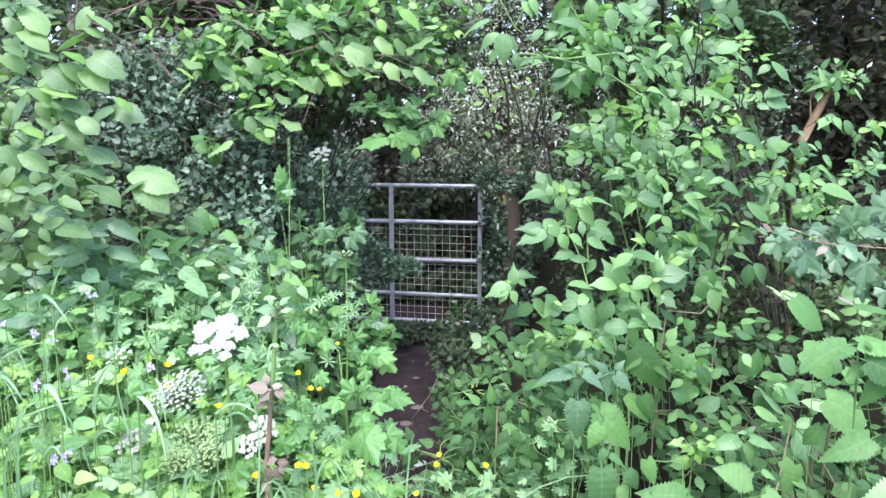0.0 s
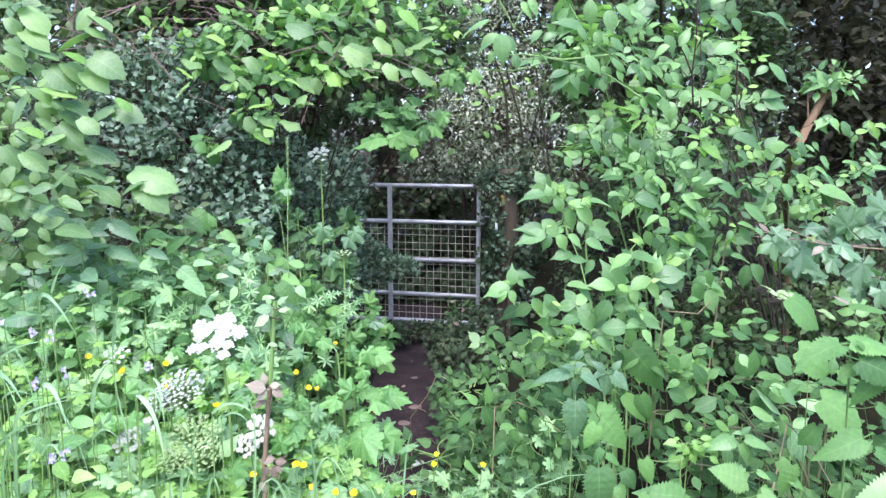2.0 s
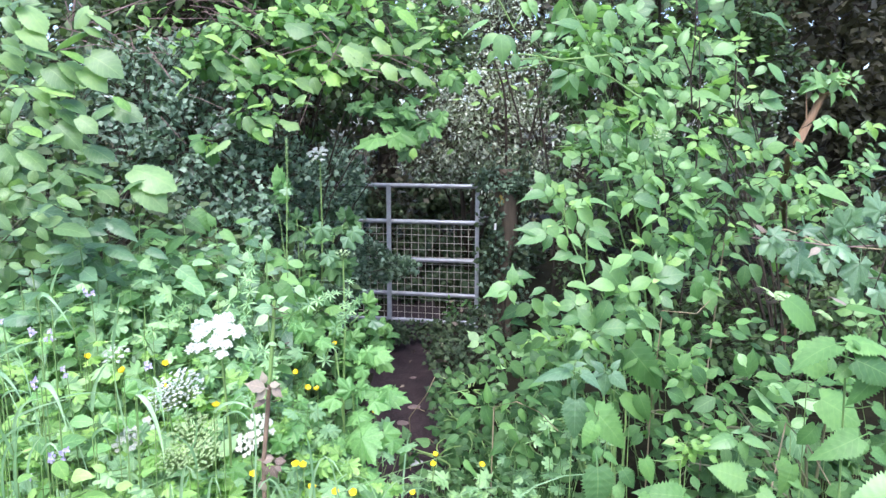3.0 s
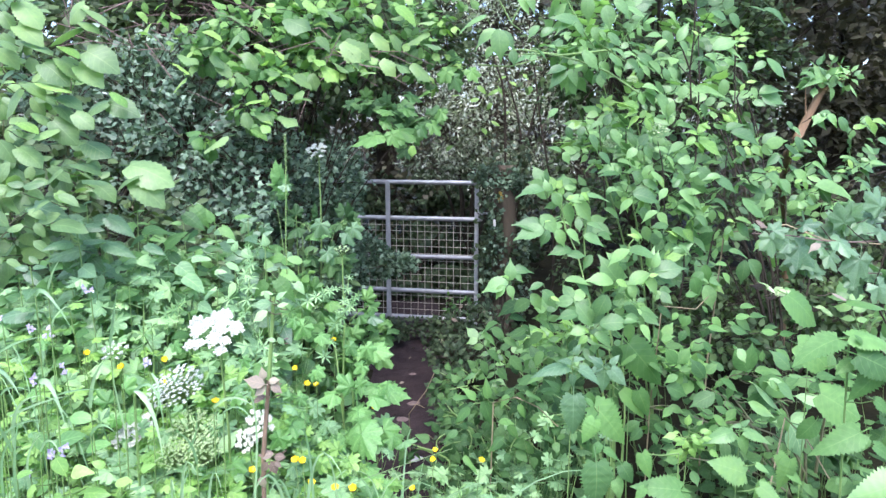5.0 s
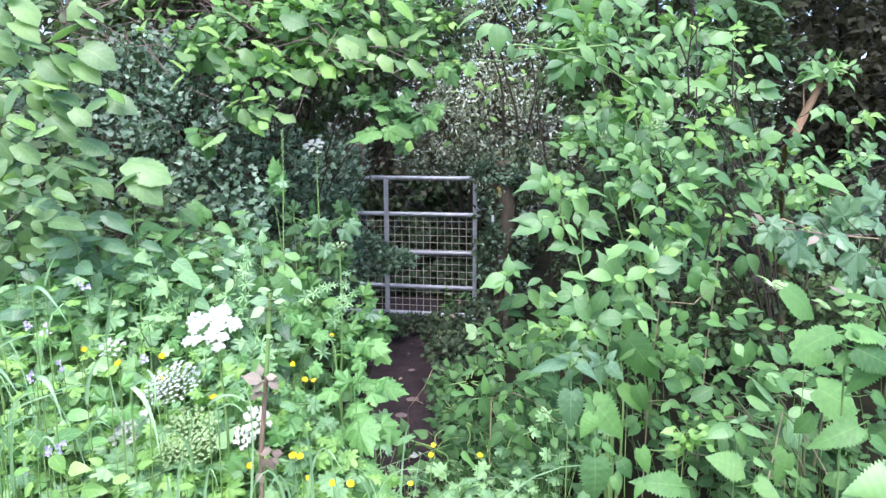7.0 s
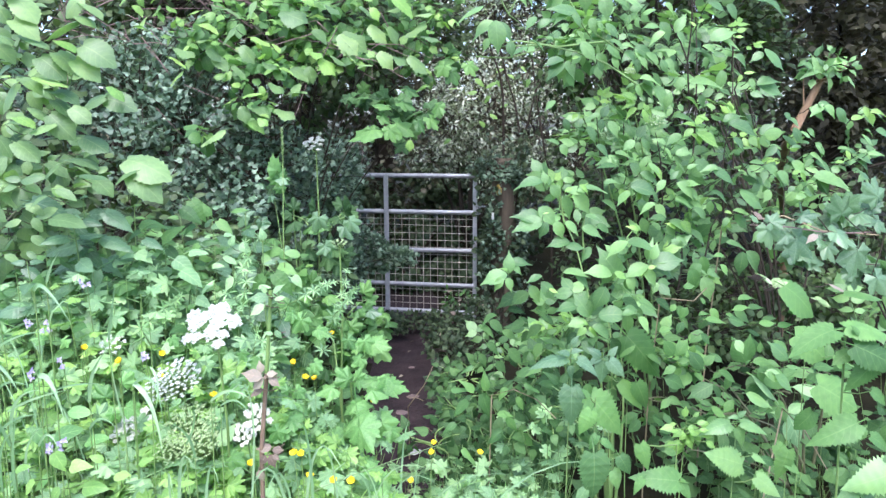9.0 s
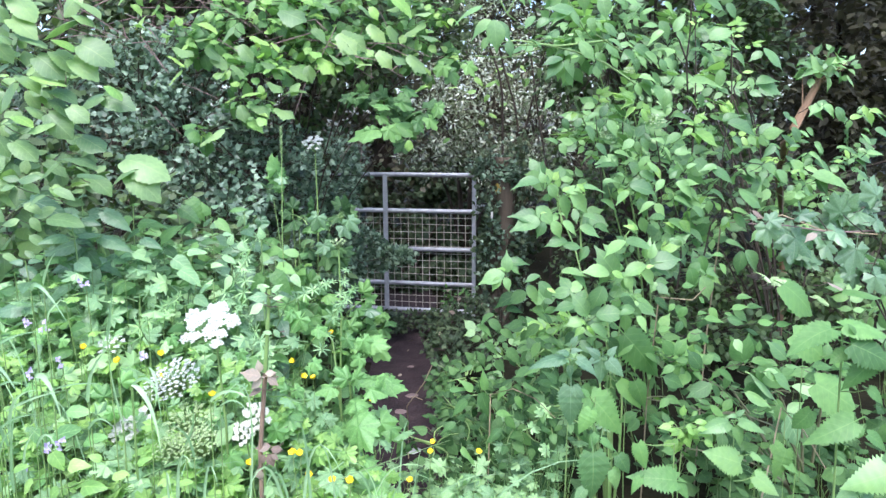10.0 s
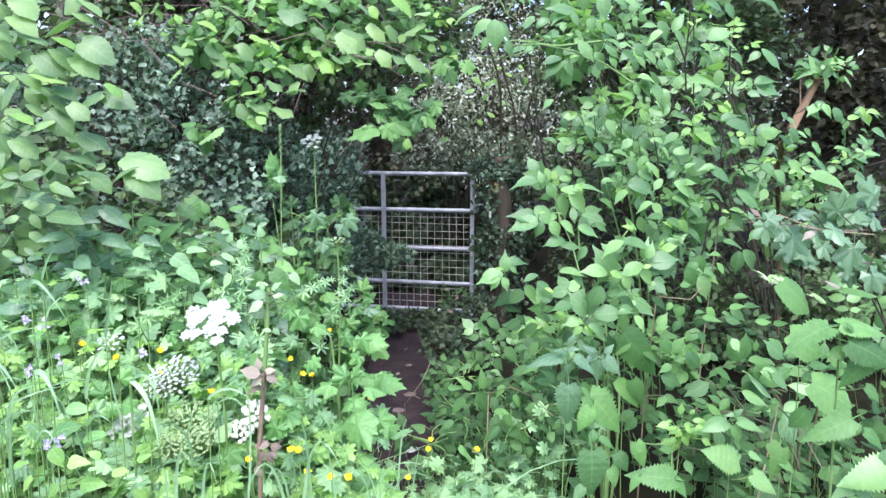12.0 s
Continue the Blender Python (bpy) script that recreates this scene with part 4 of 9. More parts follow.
# the big elder
elder = Plant("elder_bush", (1.7, 3.3, ground_z(1.7, 3.3)), "large elder bush with bright green pinnate leaves", "bush", "elders", wood=M_BARK, keep=300)
bush(elder, [((1.005, 3.356, 1.343), 0.2, 0.24, 0.18, 2), ((1.204, 3.402, 1.633), 0.2, 0.26, 0.18, 2), ((0.958, 3.527, 1.662), 0.18, 0.22, 0.16, 1), ((1.392, 3.707, 2.032), 0.14, 0.24, 0.18, 1),
             ((1.134, 3.711, 2.059), 0.22, 0.24, 0.18, 1), ((1.379, 3.351, 1.317), 0.2, 0.26, 0.14, 1), ((1.165, 3.310, 1.052), 0.2, 0.26, 0.16, 1), ((2.119, 3.734, 1.432), 0.1, 0.14, 0.03, 1),
             ((1.566, 3.433, 1.061), 0.2, 0.22, 0.08, 1), ((2.015, 3.526, 1.274), 0.18, 0.14, 0.04, 1), ((1.845, 3.127, 0.664), 0.2, 0.2, 0.12, 1), ((0.818, 3.618, 1.466), 0.12, 0.18, 0.14, 1),
             # The highest clumps rise above the view to shade the elder's inside.
             ((1.230, 3.900, 2.484), 0.28, 0.4, 0.25, 2), ((0.791, 3.610, 2.181), 0.14, 0.16, 0.1, 1), ((1.058, 4.167, 2.635), 0.4, 0.4, 0.2, 3), ((1.472, 4.747, 2.469), 0.3, 0.4, 0.2, 2), ((1.523, 4.257, 1.673), 0.34, 0.3, 0.2, 2)],
     "elder", M_ELDER, 3, 1.02, limb_r=0.005, lowest=-0.1, spread=66, jitter=0.26, face=(0, -0.66, 0.74), droop=0.12)
for low, top in (((0.987, 2.743, 1.476), (0.987, 2.852, 2.164)), ((1.166, 2.790, 1.430), (1.170, 2.870, 1.934)), ((0.737, 2.680, 1.415), (0.717, 2.726, 1.710)), ((0.844, 2.650, 1.226), (0.823, 2.706, 1.584)), ((1.111, 2.702, 1.218), (1.122, 2.760, 1.584)), ((1.366, 2.756, 1.211), (1.377, 2.797, 1.474)), ((0.656, 2.770, 1.298), (0.625, 2.826, 1.660)), ((0.908, 2.609, 0.973), (0.912, 2.656, 1.269))):
    elder.shoot(low, top, "elder", M_ELDER, 5, 0.8, 0.15, (0, -0.6, 0.75), 0.1, True, 66, 0.004, 0.0, 0.25, M_YOUNG)
elder.sprig("leaflet", M_ELDER, 2.46, [(0.430, 1.816, 0.354, 1.808, 0.5), (0.430, 1.808, 0.362, 1.760, 0.4), (0.426, 1.808, 0.424, 1.748, 0.2), (0.438, 1.812, 0.474, 1.756, 0.3), (0.437, 1.827, 0.456, 1.856, 0.4), (0.544, 1.838, 0.592, 1.789, 0.4), (0.636, 1.845, 0.683, 1.812, 0.4), (0.673, 1.860, 0.751, 1.826, 0.5), (0.679, 1.823, 0.722, 1.789, 0.4), (0.686, 1.748, 0.661, 1.703, 0.4), (0.694, 1.744, 0.756, 1.722, 0.6), (0.563, 1.627, 0.585, 1.669, 0.3), (0.563, 1.631, 0.508, 1.631, 0.6), (0.559, 1.619, 0.553, 1.577, 0.3), (0.579, 1.612, 0.624, 1.562, 0.3), (0.682, 1.558, 0.653, 1.608, 0.2), (0.686, 1.558, 0.711, 1.604, 0.2), (0.679, 1.546, 0.633, 1.519, 0.4)], wide=1.08)
elder.sprig("leaflet", M_ELDER, 2.46, [(0.691, 1.542, 0.692, 1.504, 0.3), (0.698, 1.550, 0.739, 1.508, 0.3), (0.406, 1.681, 0.361, 1.658, 0.6), (0.435, 1.620, 0.460, 1.578, 0.4), (0.422, 1.535, 0.382, 1.562, 0.5), (0.429, 1.535, 0.450, 1.493, 0.3), (0.797, 1.900, 0.824, 1.966, 0.2), (0.757, 1.941, 0.795, 1.874, 0.2), (0.762, 1.999, 0.809, 1.973, 0.5), (0.913, 2.002, 0.982, 1.984, 0.6), (1.087, 2.009, 1.172, 1.980, 0.6), (1.041, 2.020, 1.108, 2.027, 0.7), (0.917, 1.878, 0.998, 1.922, 0.5), (0.928, 1.882, 1.028, 1.874, 0.6), (1.103, 1.837, 1.055, 1.815, 0.5), (1.098, 1.848, 1.186, 1.803, 0.5), (0.859, 1.740, 0.967, 1.744, 0.6), (0.972, 1.781, 0.965, 1.714, 0.3)], wide=1.08)
elder.sprig("leaflet", M_ELDER, 2.46, [(0.812, 1.759, 0.845, 1.714, 0.3), (1.059, 1.751, 1.085, 1.713, 0.3), (1.091, 1.732, 1.162, 1.766, 0.5), (1.095, 1.736, 1.197, 1.713, 0.5), (0.995, 1.607, 1.051, 1.649, 0.4), (0.999, 1.603, 1.106, 1.580, 0.5), (0.815, 1.627, 0.897, 1.619, 0.6), (1.153, 1.522, 1.198, 1.495, 0.5), (1.148, 1.530, 1.135, 1.549, 0.5), (1.419, 1.610, 1.410, 1.580, 0.4), (1.452, 1.633, 1.469, 1.664, 0.4), (1.464, 1.633, 1.522, 1.599, 0.4), (1.477, 1.652, 1.541, 1.637, 0.6), (1.283, 1.656, 1.340, 1.618, 0.4), (1.305, 1.671, 1.366, 1.637, 0.4), (1.398, 1.502, 1.471, 1.518, 0.6), (1.297, 1.537, 1.335, 1.502, 0.4), (0.750, 1.922, 0.693, 1.937, 0.6)], wide=1.08)
elder.sprig("leaflet", M_ELDER, 2.46, [(0.763, 1.904, 0.707, 1.878, 0.5), (0.974, 1.995, 1.019, 1.951, 0.4), (0.887, 1.856, 0.946, 1.841, 0.6), (0.924, 1.811, 0.887, 1.796, 0.6), (1.004, 1.830, 1.063, 1.800, 0.5), (0.775, 1.819, 0.811, 1.774, 0.4), (1.212, 1.622, 1.261, 1.595, 0.6)], wide=1.08)
elder.sprig("leaflet", M_YOUNG, 2.42, [(0.670, 1.682, 0.619, 1.716, 0.5), (0.667, 1.668, 0.621, 1.668, 0.6), (0.675, 1.656, 0.630, 1.626, 0.5), (0.686, 1.649, 0.719, 1.611, 0.4), (0.873, 1.592, 0.825, 1.615, 0.5), (0.872, 1.600, 0.900, 1.641, 0.4), (0.881, 1.573, 0.976, 1.535, 0.5), (0.862, 1.585, 0.824, 1.562, 0.5), (1.022, 1.763, 1.009, 1.738, 0.4), (1.026, 1.767, 1.059, 1.782, 0.5), (0.453, 1.816, 0.479, 1.830, 0.5), (0.861, 1.928, 0.879, 1.946, 0.4), (0.858, 1.920, 0.842, 1.938, 0.4), (0.978, 1.307, 0.961, 1.339, 0.4), (0.983, 1.303, 1.014, 1.307, 0.5), (0.889, 1.566, 0.899, 1.528, 0.4), (1.207, 1.431, 1.228, 1.454, 0.4), (1.215, 1.424, 1.247, 1.412, 0.4)])
elder.sprig("leaflet", M_YOUNG, 2.42, [(0.667, 1.374, 0.629, 1.363, 0.5), (0.687, 1.374, 0.700, 1.335, 0.4)])
elder.sprig("leaflet", M_ELDER, 2.4, [(0.561, 1.403, 0.610, 1.426, 0.6), (0.657, 1.396, 0.754, 1.380, 0.4), (0.690, 1.349, 0.727, 1.295, 0.3), (0.694, 1.438, 0.760, 1.411, 0.4), (0.645, 1.422, 0.613, 1.442, 0.6), (0.715, 1.472, 0.766, 1.449, 0.5), (0.612, 1.461, 0.543, 1.476, 0.6), (0.654, 1.376, 0.602, 1.342, 0.5), (0.741, 1.334, 0.683, 1.322, 0.6), (0.815, 1.403, 0.890, 1.364, 0.4), (0.809, 1.353, 0.872, 1.341, 0.6), (0.802, 1.271, 0.885, 1.244, 0.5), (0.786, 1.283, 0.727, 1.295, 0.6), (0.843, 1.452, 0.872, 1.475, 0.5), (0.931, 1.445, 1.010, 1.422, 0.5), (0.950, 1.452, 0.892, 1.464, 0.6), (1.032, 1.375, 1.135, 1.340, 0.5), (1.087, 1.360, 1.098, 1.309, 0.3)], wide=1.1)
elder.sprig("leaflet", M_ELDER, 2.4, [(1.103, 1.456, 1.202, 1.421, 0.5), (1.158, 1.444, 1.207, 1.398, 0.4), (1.271, 1.425, 1.400, 1.405, 0.6), (1.291, 1.413, 1.345, 1.371, 0.4), (0.999, 1.286, 0.974, 1.255, 0.4), (1.022, 1.294, 1.083, 1.255, 0.4), (1.009, 1.310, 1.095, 1.294, 0.7), (1.053, 1.168, 1.043, 1.085, 0.2), (1.069, 1.168, 1.129, 1.096, 0.3), (0.909, 1.101, 0.859, 1.077, 0.5), (0.913, 1.101, 0.984, 1.097, 0.6), (0.918, 1.081, 0.958, 0.996, 0.3), (0.898, 1.081, 0.893, 1.025, 0.3), (0.900, 1.117, 0.893, 1.169, 0.3), (0.816, 1.220, 0.864, 1.200, 0.6), (0.775, 1.414, 0.739, 1.376, 0.5), (0.932, 1.376, 0.995, 1.352, 0.6), (0.877, 1.318, 0.929, 1.286, 0.5)], wide=1.1)
elder.sprig("leaflet", M_ELDER, 2.4, [(0.845, 1.200, 0.787, 1.185, 0.6), (0.993, 1.200, 1.060, 1.192, 0.7), (1.140, 1.528, 1.097, 1.490, 0.5), (1.268, 1.501, 1.328, 1.478, 0.6), (1.220, 1.390, 1.194, 1.375, 0.5), (1.060, 1.471, 1.120, 1.482, 0.6), (0.541, 1.533, 0.592, 1.502, 0.5), (0.809, 1.502, 0.866, 1.517, 0.5), (0.997, 1.554, 1.045, 1.520, 0.4), (1.228, 1.520, 1.193, 1.535, 0.6), (1.435, 1.565, 1.486, 1.542, 0.6), (0.770, 1.532, 0.730, 1.562, 0.5), (1.115, 1.239, 1.078, 1.208, 0.6)], wide=1.1)
elder.limb([(0.878, 2.500, 1.652), (0.863, 2.500, 1.815), (0.871, 2.500, 1.927), (0.867, 2.500, 2.066)], 0.0034, 0.0022, 5)
elder.limb([(0.863, 2.500, 1.815), (0.832, 2.500, 1.886), (0.797, 2.500, 1.937)], 0.0034, 0.0022, 5)
elder.limb([(1.018, 2.500, 1.777), (1.017, 2.500, 1.852), (1.008, 2.500, 1.927)], 0.0034, 0.0022, 5)
elder.limb([(0.964, 2.500, 1.132), (0.981, 2.500, 1.245), (1.007, 2.500, 1.290)], 0.0034, 0.0022, 5)
elder.limb([(1.051, 2.500, 1.662), (1.031, 2.500, 1.719), (1.055, 2.500, 1.777)], 0.0034, 0.0022, 5)
elder.sprig("leaflet", M_ELDER, 2.52, [(1.214, 1.560, 1.288, 1.540, 0.5), (1.285, 1.576, 1.245, 1.524, 0.4), (1.236, 1.488, 1.290, 1.464, 0.5), (1.218, 1.512, 1.171, 1.540, 0.6), (1.262, 1.464, 1.224, 1.433, 0.5), (1.272, 1.540, 1.319, 1.552, 0.6), (1.205, 1.465, 1.158, 1.445, 0.6), (1.304, 1.583, 1.338, 1.560, 0.5)], wide=1.08)
elder.sprig("leaflet", M_ELDER, 2.44, [(0.565, 1.865, 0.635, 1.832, 0.5), (0.615, 1.861, 0.672, 1.858, 0.7), (0.623, 1.836, 0.677, 1.813, 0.5), (0.672, 1.839, 0.711, 1.813, 0.5), (0.710, 1.839, 0.769, 1.795, 0.5), (0.749, 1.813, 0.782, 1.773, 0.3), (0.673, 1.817, 0.683, 1.769, 0.3), (0.676, 1.743, 0.635, 1.736, 0.7), (0.680, 1.750, 0.748, 1.758, 0.7), (0.688, 1.736, 0.751, 1.698, 0.5), (0.673, 1.736, 0.702, 1.694, 0.4), (0.734, 1.728, 0.799, 1.653, 0.3), (0.785, 1.706, 0.773, 1.653, 0.4), (0.832, 1.758, 0.808, 1.709, 0.3), (0.858, 1.843, 0.922, 1.854, 0.7), (0.897, 1.821, 0.903, 1.784, 0.4), (0.892, 1.839, 0.954, 1.820, 0.6), (0.798, 1.901, 0.827, 1.861, 0.4)], wide=1.12)
elder.sprig("leaflet", M_ELDER, 2.44, [(0.540, 1.817, 0.572, 1.777, 0.4), (0.589, 1.828, 0.621, 1.788, 0.4), (0.509, 1.593, 0.550, 1.543, 0.4), (0.582, 1.612, 0.623, 1.558, 0.3), (0.840, 1.690, 0.906, 1.668, 0.7), (0.889, 1.698, 0.915, 1.656, 0.5), (0.621, 1.489, 0.548, 1.486, 0.5), (0.609, 1.505, 0.675, 1.497, 0.6), (0.598, 1.489, 0.634, 1.462, 0.5), (0.665, 1.470, 0.710, 1.423, 0.3), (0.718, 1.493, 0.714, 1.419, 0.2), (0.800, 1.415, 0.825, 1.450, 0.3), (0.836, 1.396, 0.901, 1.415, 0.5), (0.848, 1.384, 0.925, 1.352, 0.5), (0.830, 1.353, 0.918, 1.329, 0.5), (0.694, 1.416, 0.657, 1.380, 0.5), (0.668, 1.404, 0.696, 1.369, 0.5), (0.707, 1.400, 0.787, 1.365, 0.5)], wide=1.12)
elder.sprig("leaflet", M_ELDER, 2.44, [(0.597, 1.416, 0.566, 1.400, 0.6), (0.612, 1.423, 0.626, 1.377, 0.4), (0.712, 1.369, 0.733, 1.337, 0.3), (0.682, 1.337, 0.738, 1.313, 0.5), (0.722, 1.314, 0.736, 1.270, 0.3), (0.753, 1.325, 0.802, 1.290, 0.5), (0.802, 1.364, 0.824, 1.329, 0.4), (0.890, 1.481, 0.948, 1.427, 0.3), (0.950, 1.450, 1.010, 1.426, 0.5), (0.802, 1.450, 0.831, 1.423, 0.4), (0.669, 1.274, 0.722, 1.230, 0.5), (0.716, 1.278, 0.742, 1.222, 0.4), (0.796, 1.258, 0.830, 1.218, 0.4), (0.845, 1.222, 0.872, 1.166, 0.3), (0.876, 1.234, 0.945, 1.202, 0.6), (0.878, 1.337, 0.935, 1.301, 0.5), (0.915, 1.313, 0.874, 1.282, 0.5), (0.949, 1.337, 0.956, 1.289, 0.3)], wide=1.12)
elder.sprig("leaflet", M_ELDER, 2.44, [(0.576, 1.338, 0.640, 1.314, 0.6), (0.559, 1.255, 0.615, 1.234, 0.6), (0.839, 1.566, 0.782, 1.543, 0.6), (0.763, 1.524, 0.816, 1.489, 0.5), (0.813, 1.531, 0.850, 1.496, 0.4), (0.795, 1.504, 0.813, 1.470, 0.4)], wide=1.12)
elder.sprig("leaflet", M_YOUNG, 2.42, [(0.733, 1.459, 0.786, 1.417, 0.4), (0.754, 1.432, 0.720, 1.409, 0.5), (0.628, 1.382, 0.661, 1.332, 0.3), (0.840, 1.268, 0.893, 1.233, 0.4), (0.992, 1.276, 1.029, 1.252, 0.5), (0.985, 1.260, 0.999, 1.228, 0.4), (0.822, 1.245, 0.789, 1.276, 0.5), (0.694, 1.649, 0.741, 1.630, 0.5), (0.917, 1.615, 0.885, 1.641, 0.5), (0.863, 1.566, 0.910, 1.543, 0.6)], wide=1.1)
elder.sprig("leaflet", M_ELDER, 2.44, [(1.325, 1.667, 1.270, 1.637, 0.5), (1.318, 1.663, 1.360, 1.622, 0.4), (1.353, 1.654, 1.400, 1.606, 0.4), (1.461, 1.580, 1.501, 1.568, 0.6), (1.287, 1.530, 1.331, 1.507, 0.5), (1.311, 1.522, 1.321, 1.488, 0.4), (1.385, 1.515, 1.435, 1.522, 0.6), (1.446, 1.491, 1.514, 1.476, 0.5), (1.465, 1.499, 1.518, 1.510, 0.6), (1.301, 1.472, 1.367, 1.453, 0.5), (1.295, 1.480, 1.261, 1.461, 0.6), (1.221, 1.473, 1.283, 1.434, 0.4), (1.218, 1.414, 1.185, 1.387, 0.4), (1.295, 1.434, 1.363, 1.371, 0.3), (1.340, 1.410, 1.435, 1.402, 0.6), (1.431, 1.445, 1.487, 1.429, 0.6), (1.448, 1.472, 1.505, 1.441, 0.5), (1.174, 1.637, 1.206, 1.614, 0.5)], wide=1.12)
elder.sprig("leaflet", M_ELDER, 2.44, [(1.205, 1.588, 1.251, 1.542, 0.4), (1.244, 1.576, 1.288, 1.565, 0.6), (1.476, 1.580, 1.533, 1.557, 0.5), (1.251, 1.399, 1.241, 1.367, 0.4), (1.279, 1.391, 1.309, 1.359, 0.4)], wide=1.12)
elder.sprig("leaflet", M_YOUNG, 2.42, [(1.403, 1.614, 1.443, 1.636, 0.5), (1.430, 1.655, 1.453, 1.617, 0.3), (1.470, 1.636, 1.490, 1.591, 0.3), (1.459, 1.636, 1.519, 1.644, 0.6), (1.394, 1.511, 1.423, 1.481, 0.4), (1.218, 1.439, 1.240, 1.412, 0.4), (1.245, 1.435, 1.267, 1.404, 0.4), (0.945, 1.081, 1.002, 1.060, 0.5), (0.965, 1.073, 0.975, 1.044, 0.4), (1.359, 1.469, 1.389, 1.481, 0.5)])
elder.finish()

# young elder pushing out beside the path
elder_b = Plant("elder_bush", (0.62, 2.35, ground_z(0.62, 2.35)), "young elder with fresh pale green leaves beside the path", "bush", "elders", wood=M_STEM, keep=300)
bush(elder_b, [((0.557, 2.392, 1.066), 0.1, 0.1, 0.07, 1), ((0.450, 2.606, 1.295), 0.06, 0.08, 0.04, 1), ((0.726, 2.516, 1.101), 0.08, 0.1, 0.05, 1), ((0.570, 2.429, 0.915), 0.1, 0.1, 0.06, 1),
               ((0.471, 2.531, 0.821), 0.12, 0.14, 0.08, 2), ((0.409, 2.820, 0.781), 0.1, 0.14, 0.08, 2), ((0.665, 2.466, 0.779), 0.16, 0.16, 0.08, 2), ((0.301, 3.141, 0.579), 0.08, 0.12, 0.06, 1)],
     "elder", M_ELDER, 3, 0.78, limb_r=0.006, lowest=-0.1, spread=64, jitter=0.22, face=(-0.05, -0.66, 0.74), droop=0.05, young=M_YOUNG)
elder_b.sprig("leaflet", M_ELDER, 1.85, [(0.276, 1.451, 0.199, 1.454, 0.65), (0.282, 1.448, 0.273, 1.480, 0.3), (0.297, 1.442, 0.322, 1.406, 0.3), (0.336, 1.427, 0.392, 1.448, 0.6), (0.378, 1.433, 0.443, 1.439, 0.7), (0.354, 1.424, 0.406, 1.370, 0.1), (0.334, 1.412, 0.362, 1.355, 0.3), (0.389, 1.361, 0.436, 1.358, 0.6), (0.278, 1.350, 0.200, 1.374, 0.45), (0.278, 1.350, 0.195, 1.338, 0.5), (0.269, 1.383, 0.321, 1.334, 0.15), (0.287, 1.346, 0.267, 1.304, 0.2), (0.311, 1.346, 0.336, 1.301, 0.2), (0.335, 1.346, 0.378, 1.322, 0.4), (0.381, 1.331, 0.438, 1.313, 0.5), (0.352, 1.292, 0.289, 1.289, 0.5), (0.337, 1.283, 0.391, 1.292, 0.5), (0.191, 1.204, 0.193, 1.262, 0.2)], wide=1.1)
elder_b.sprig("leaflet", M_ELDER, 1.85, [(0.197, 1.228, 0.251, 1.240, 0.5), (0.200, 1.225, 0.230, 1.203, 0.4), (0.185, 1.207, 0.112, 1.198, 0.55), (0.173, 1.200, 0.146, 1.167, 0.3), (0.182, 1.200, 0.200, 1.163, 0.3), (0.488, 1.196, 0.431, 1.270, 0.15), (0.463, 1.206, 0.387, 1.228, 0.45), (0.469, 1.212, 0.443, 1.172, 0.3), (0.564, 1.242, 0.577, 1.294, 0.2), (0.567, 1.239, 0.624, 1.264, 0.4), (0.559, 1.230, 0.487, 1.209, 0.5), (0.551, 1.202, 0.595, 1.174, 0.5), (0.497, 1.193, 0.526, 1.156, 0.3), (0.339, 1.206, 0.405, 1.215, 0.6), (0.279, 1.182, 0.326, 1.138, 0.35), (0.412, 1.088, 0.371, 1.153, 0.15), (0.412, 1.088, 0.446, 1.172, 0.12), (0.419, 1.081, 0.488, 1.106, 0.4)], wide=1.1)
elder_b.sprig("leaflet", M_ELDER, 1.85, [(0.375, 1.116, 0.314, 1.122, 0.55), (0.404, 1.072, 0.345, 1.072, 0.6), (0.416, 1.056, 0.465, 1.065, 0.6), (0.496, 1.298, 0.430, 1.276, 0.55), (0.505, 1.291, 0.580, 1.294, 0.6), (0.318, 1.442, 0.304, 1.400, 0.3), (0.409, 1.276, 0.383, 1.237, 0.3), (0.279, 1.200, 0.233, 1.191, 0.6), (0.249, 1.169, 0.280, 1.126, 0.4), (0.369, 1.200, 0.416, 1.169, 0.5), (0.604, 1.230, 0.646, 1.245, 0.6), (0.622, 1.291, 0.646, 1.303, 0.6)], wide=1.1)
elder_b.sprig("leaflet", M_YOUNG, 1.82, [(0.331, 1.427, 0.351, 1.441, 0.5), (0.365, 1.444, 0.395, 1.430, 0.5), (0.398, 1.062, 0.368, 1.043, 0.5), (0.404, 1.065, 0.429, 1.043, 0.5), (0.401, 1.068, 0.391, 1.083, 0.5), (0.525, 1.326, 0.495, 1.344, 0.5), (0.528, 1.326, 0.518, 1.353, 0.4), (0.550, 1.227, 0.570, 1.239, 0.5), (0.185, 1.222, 0.167, 1.234, 0.5), (0.271, 1.371, 0.285, 1.380, 0.6), (0.461, 1.218, 0.497, 1.206, 0.5), (0.293, 1.173, 0.320, 1.170, 0.6)])
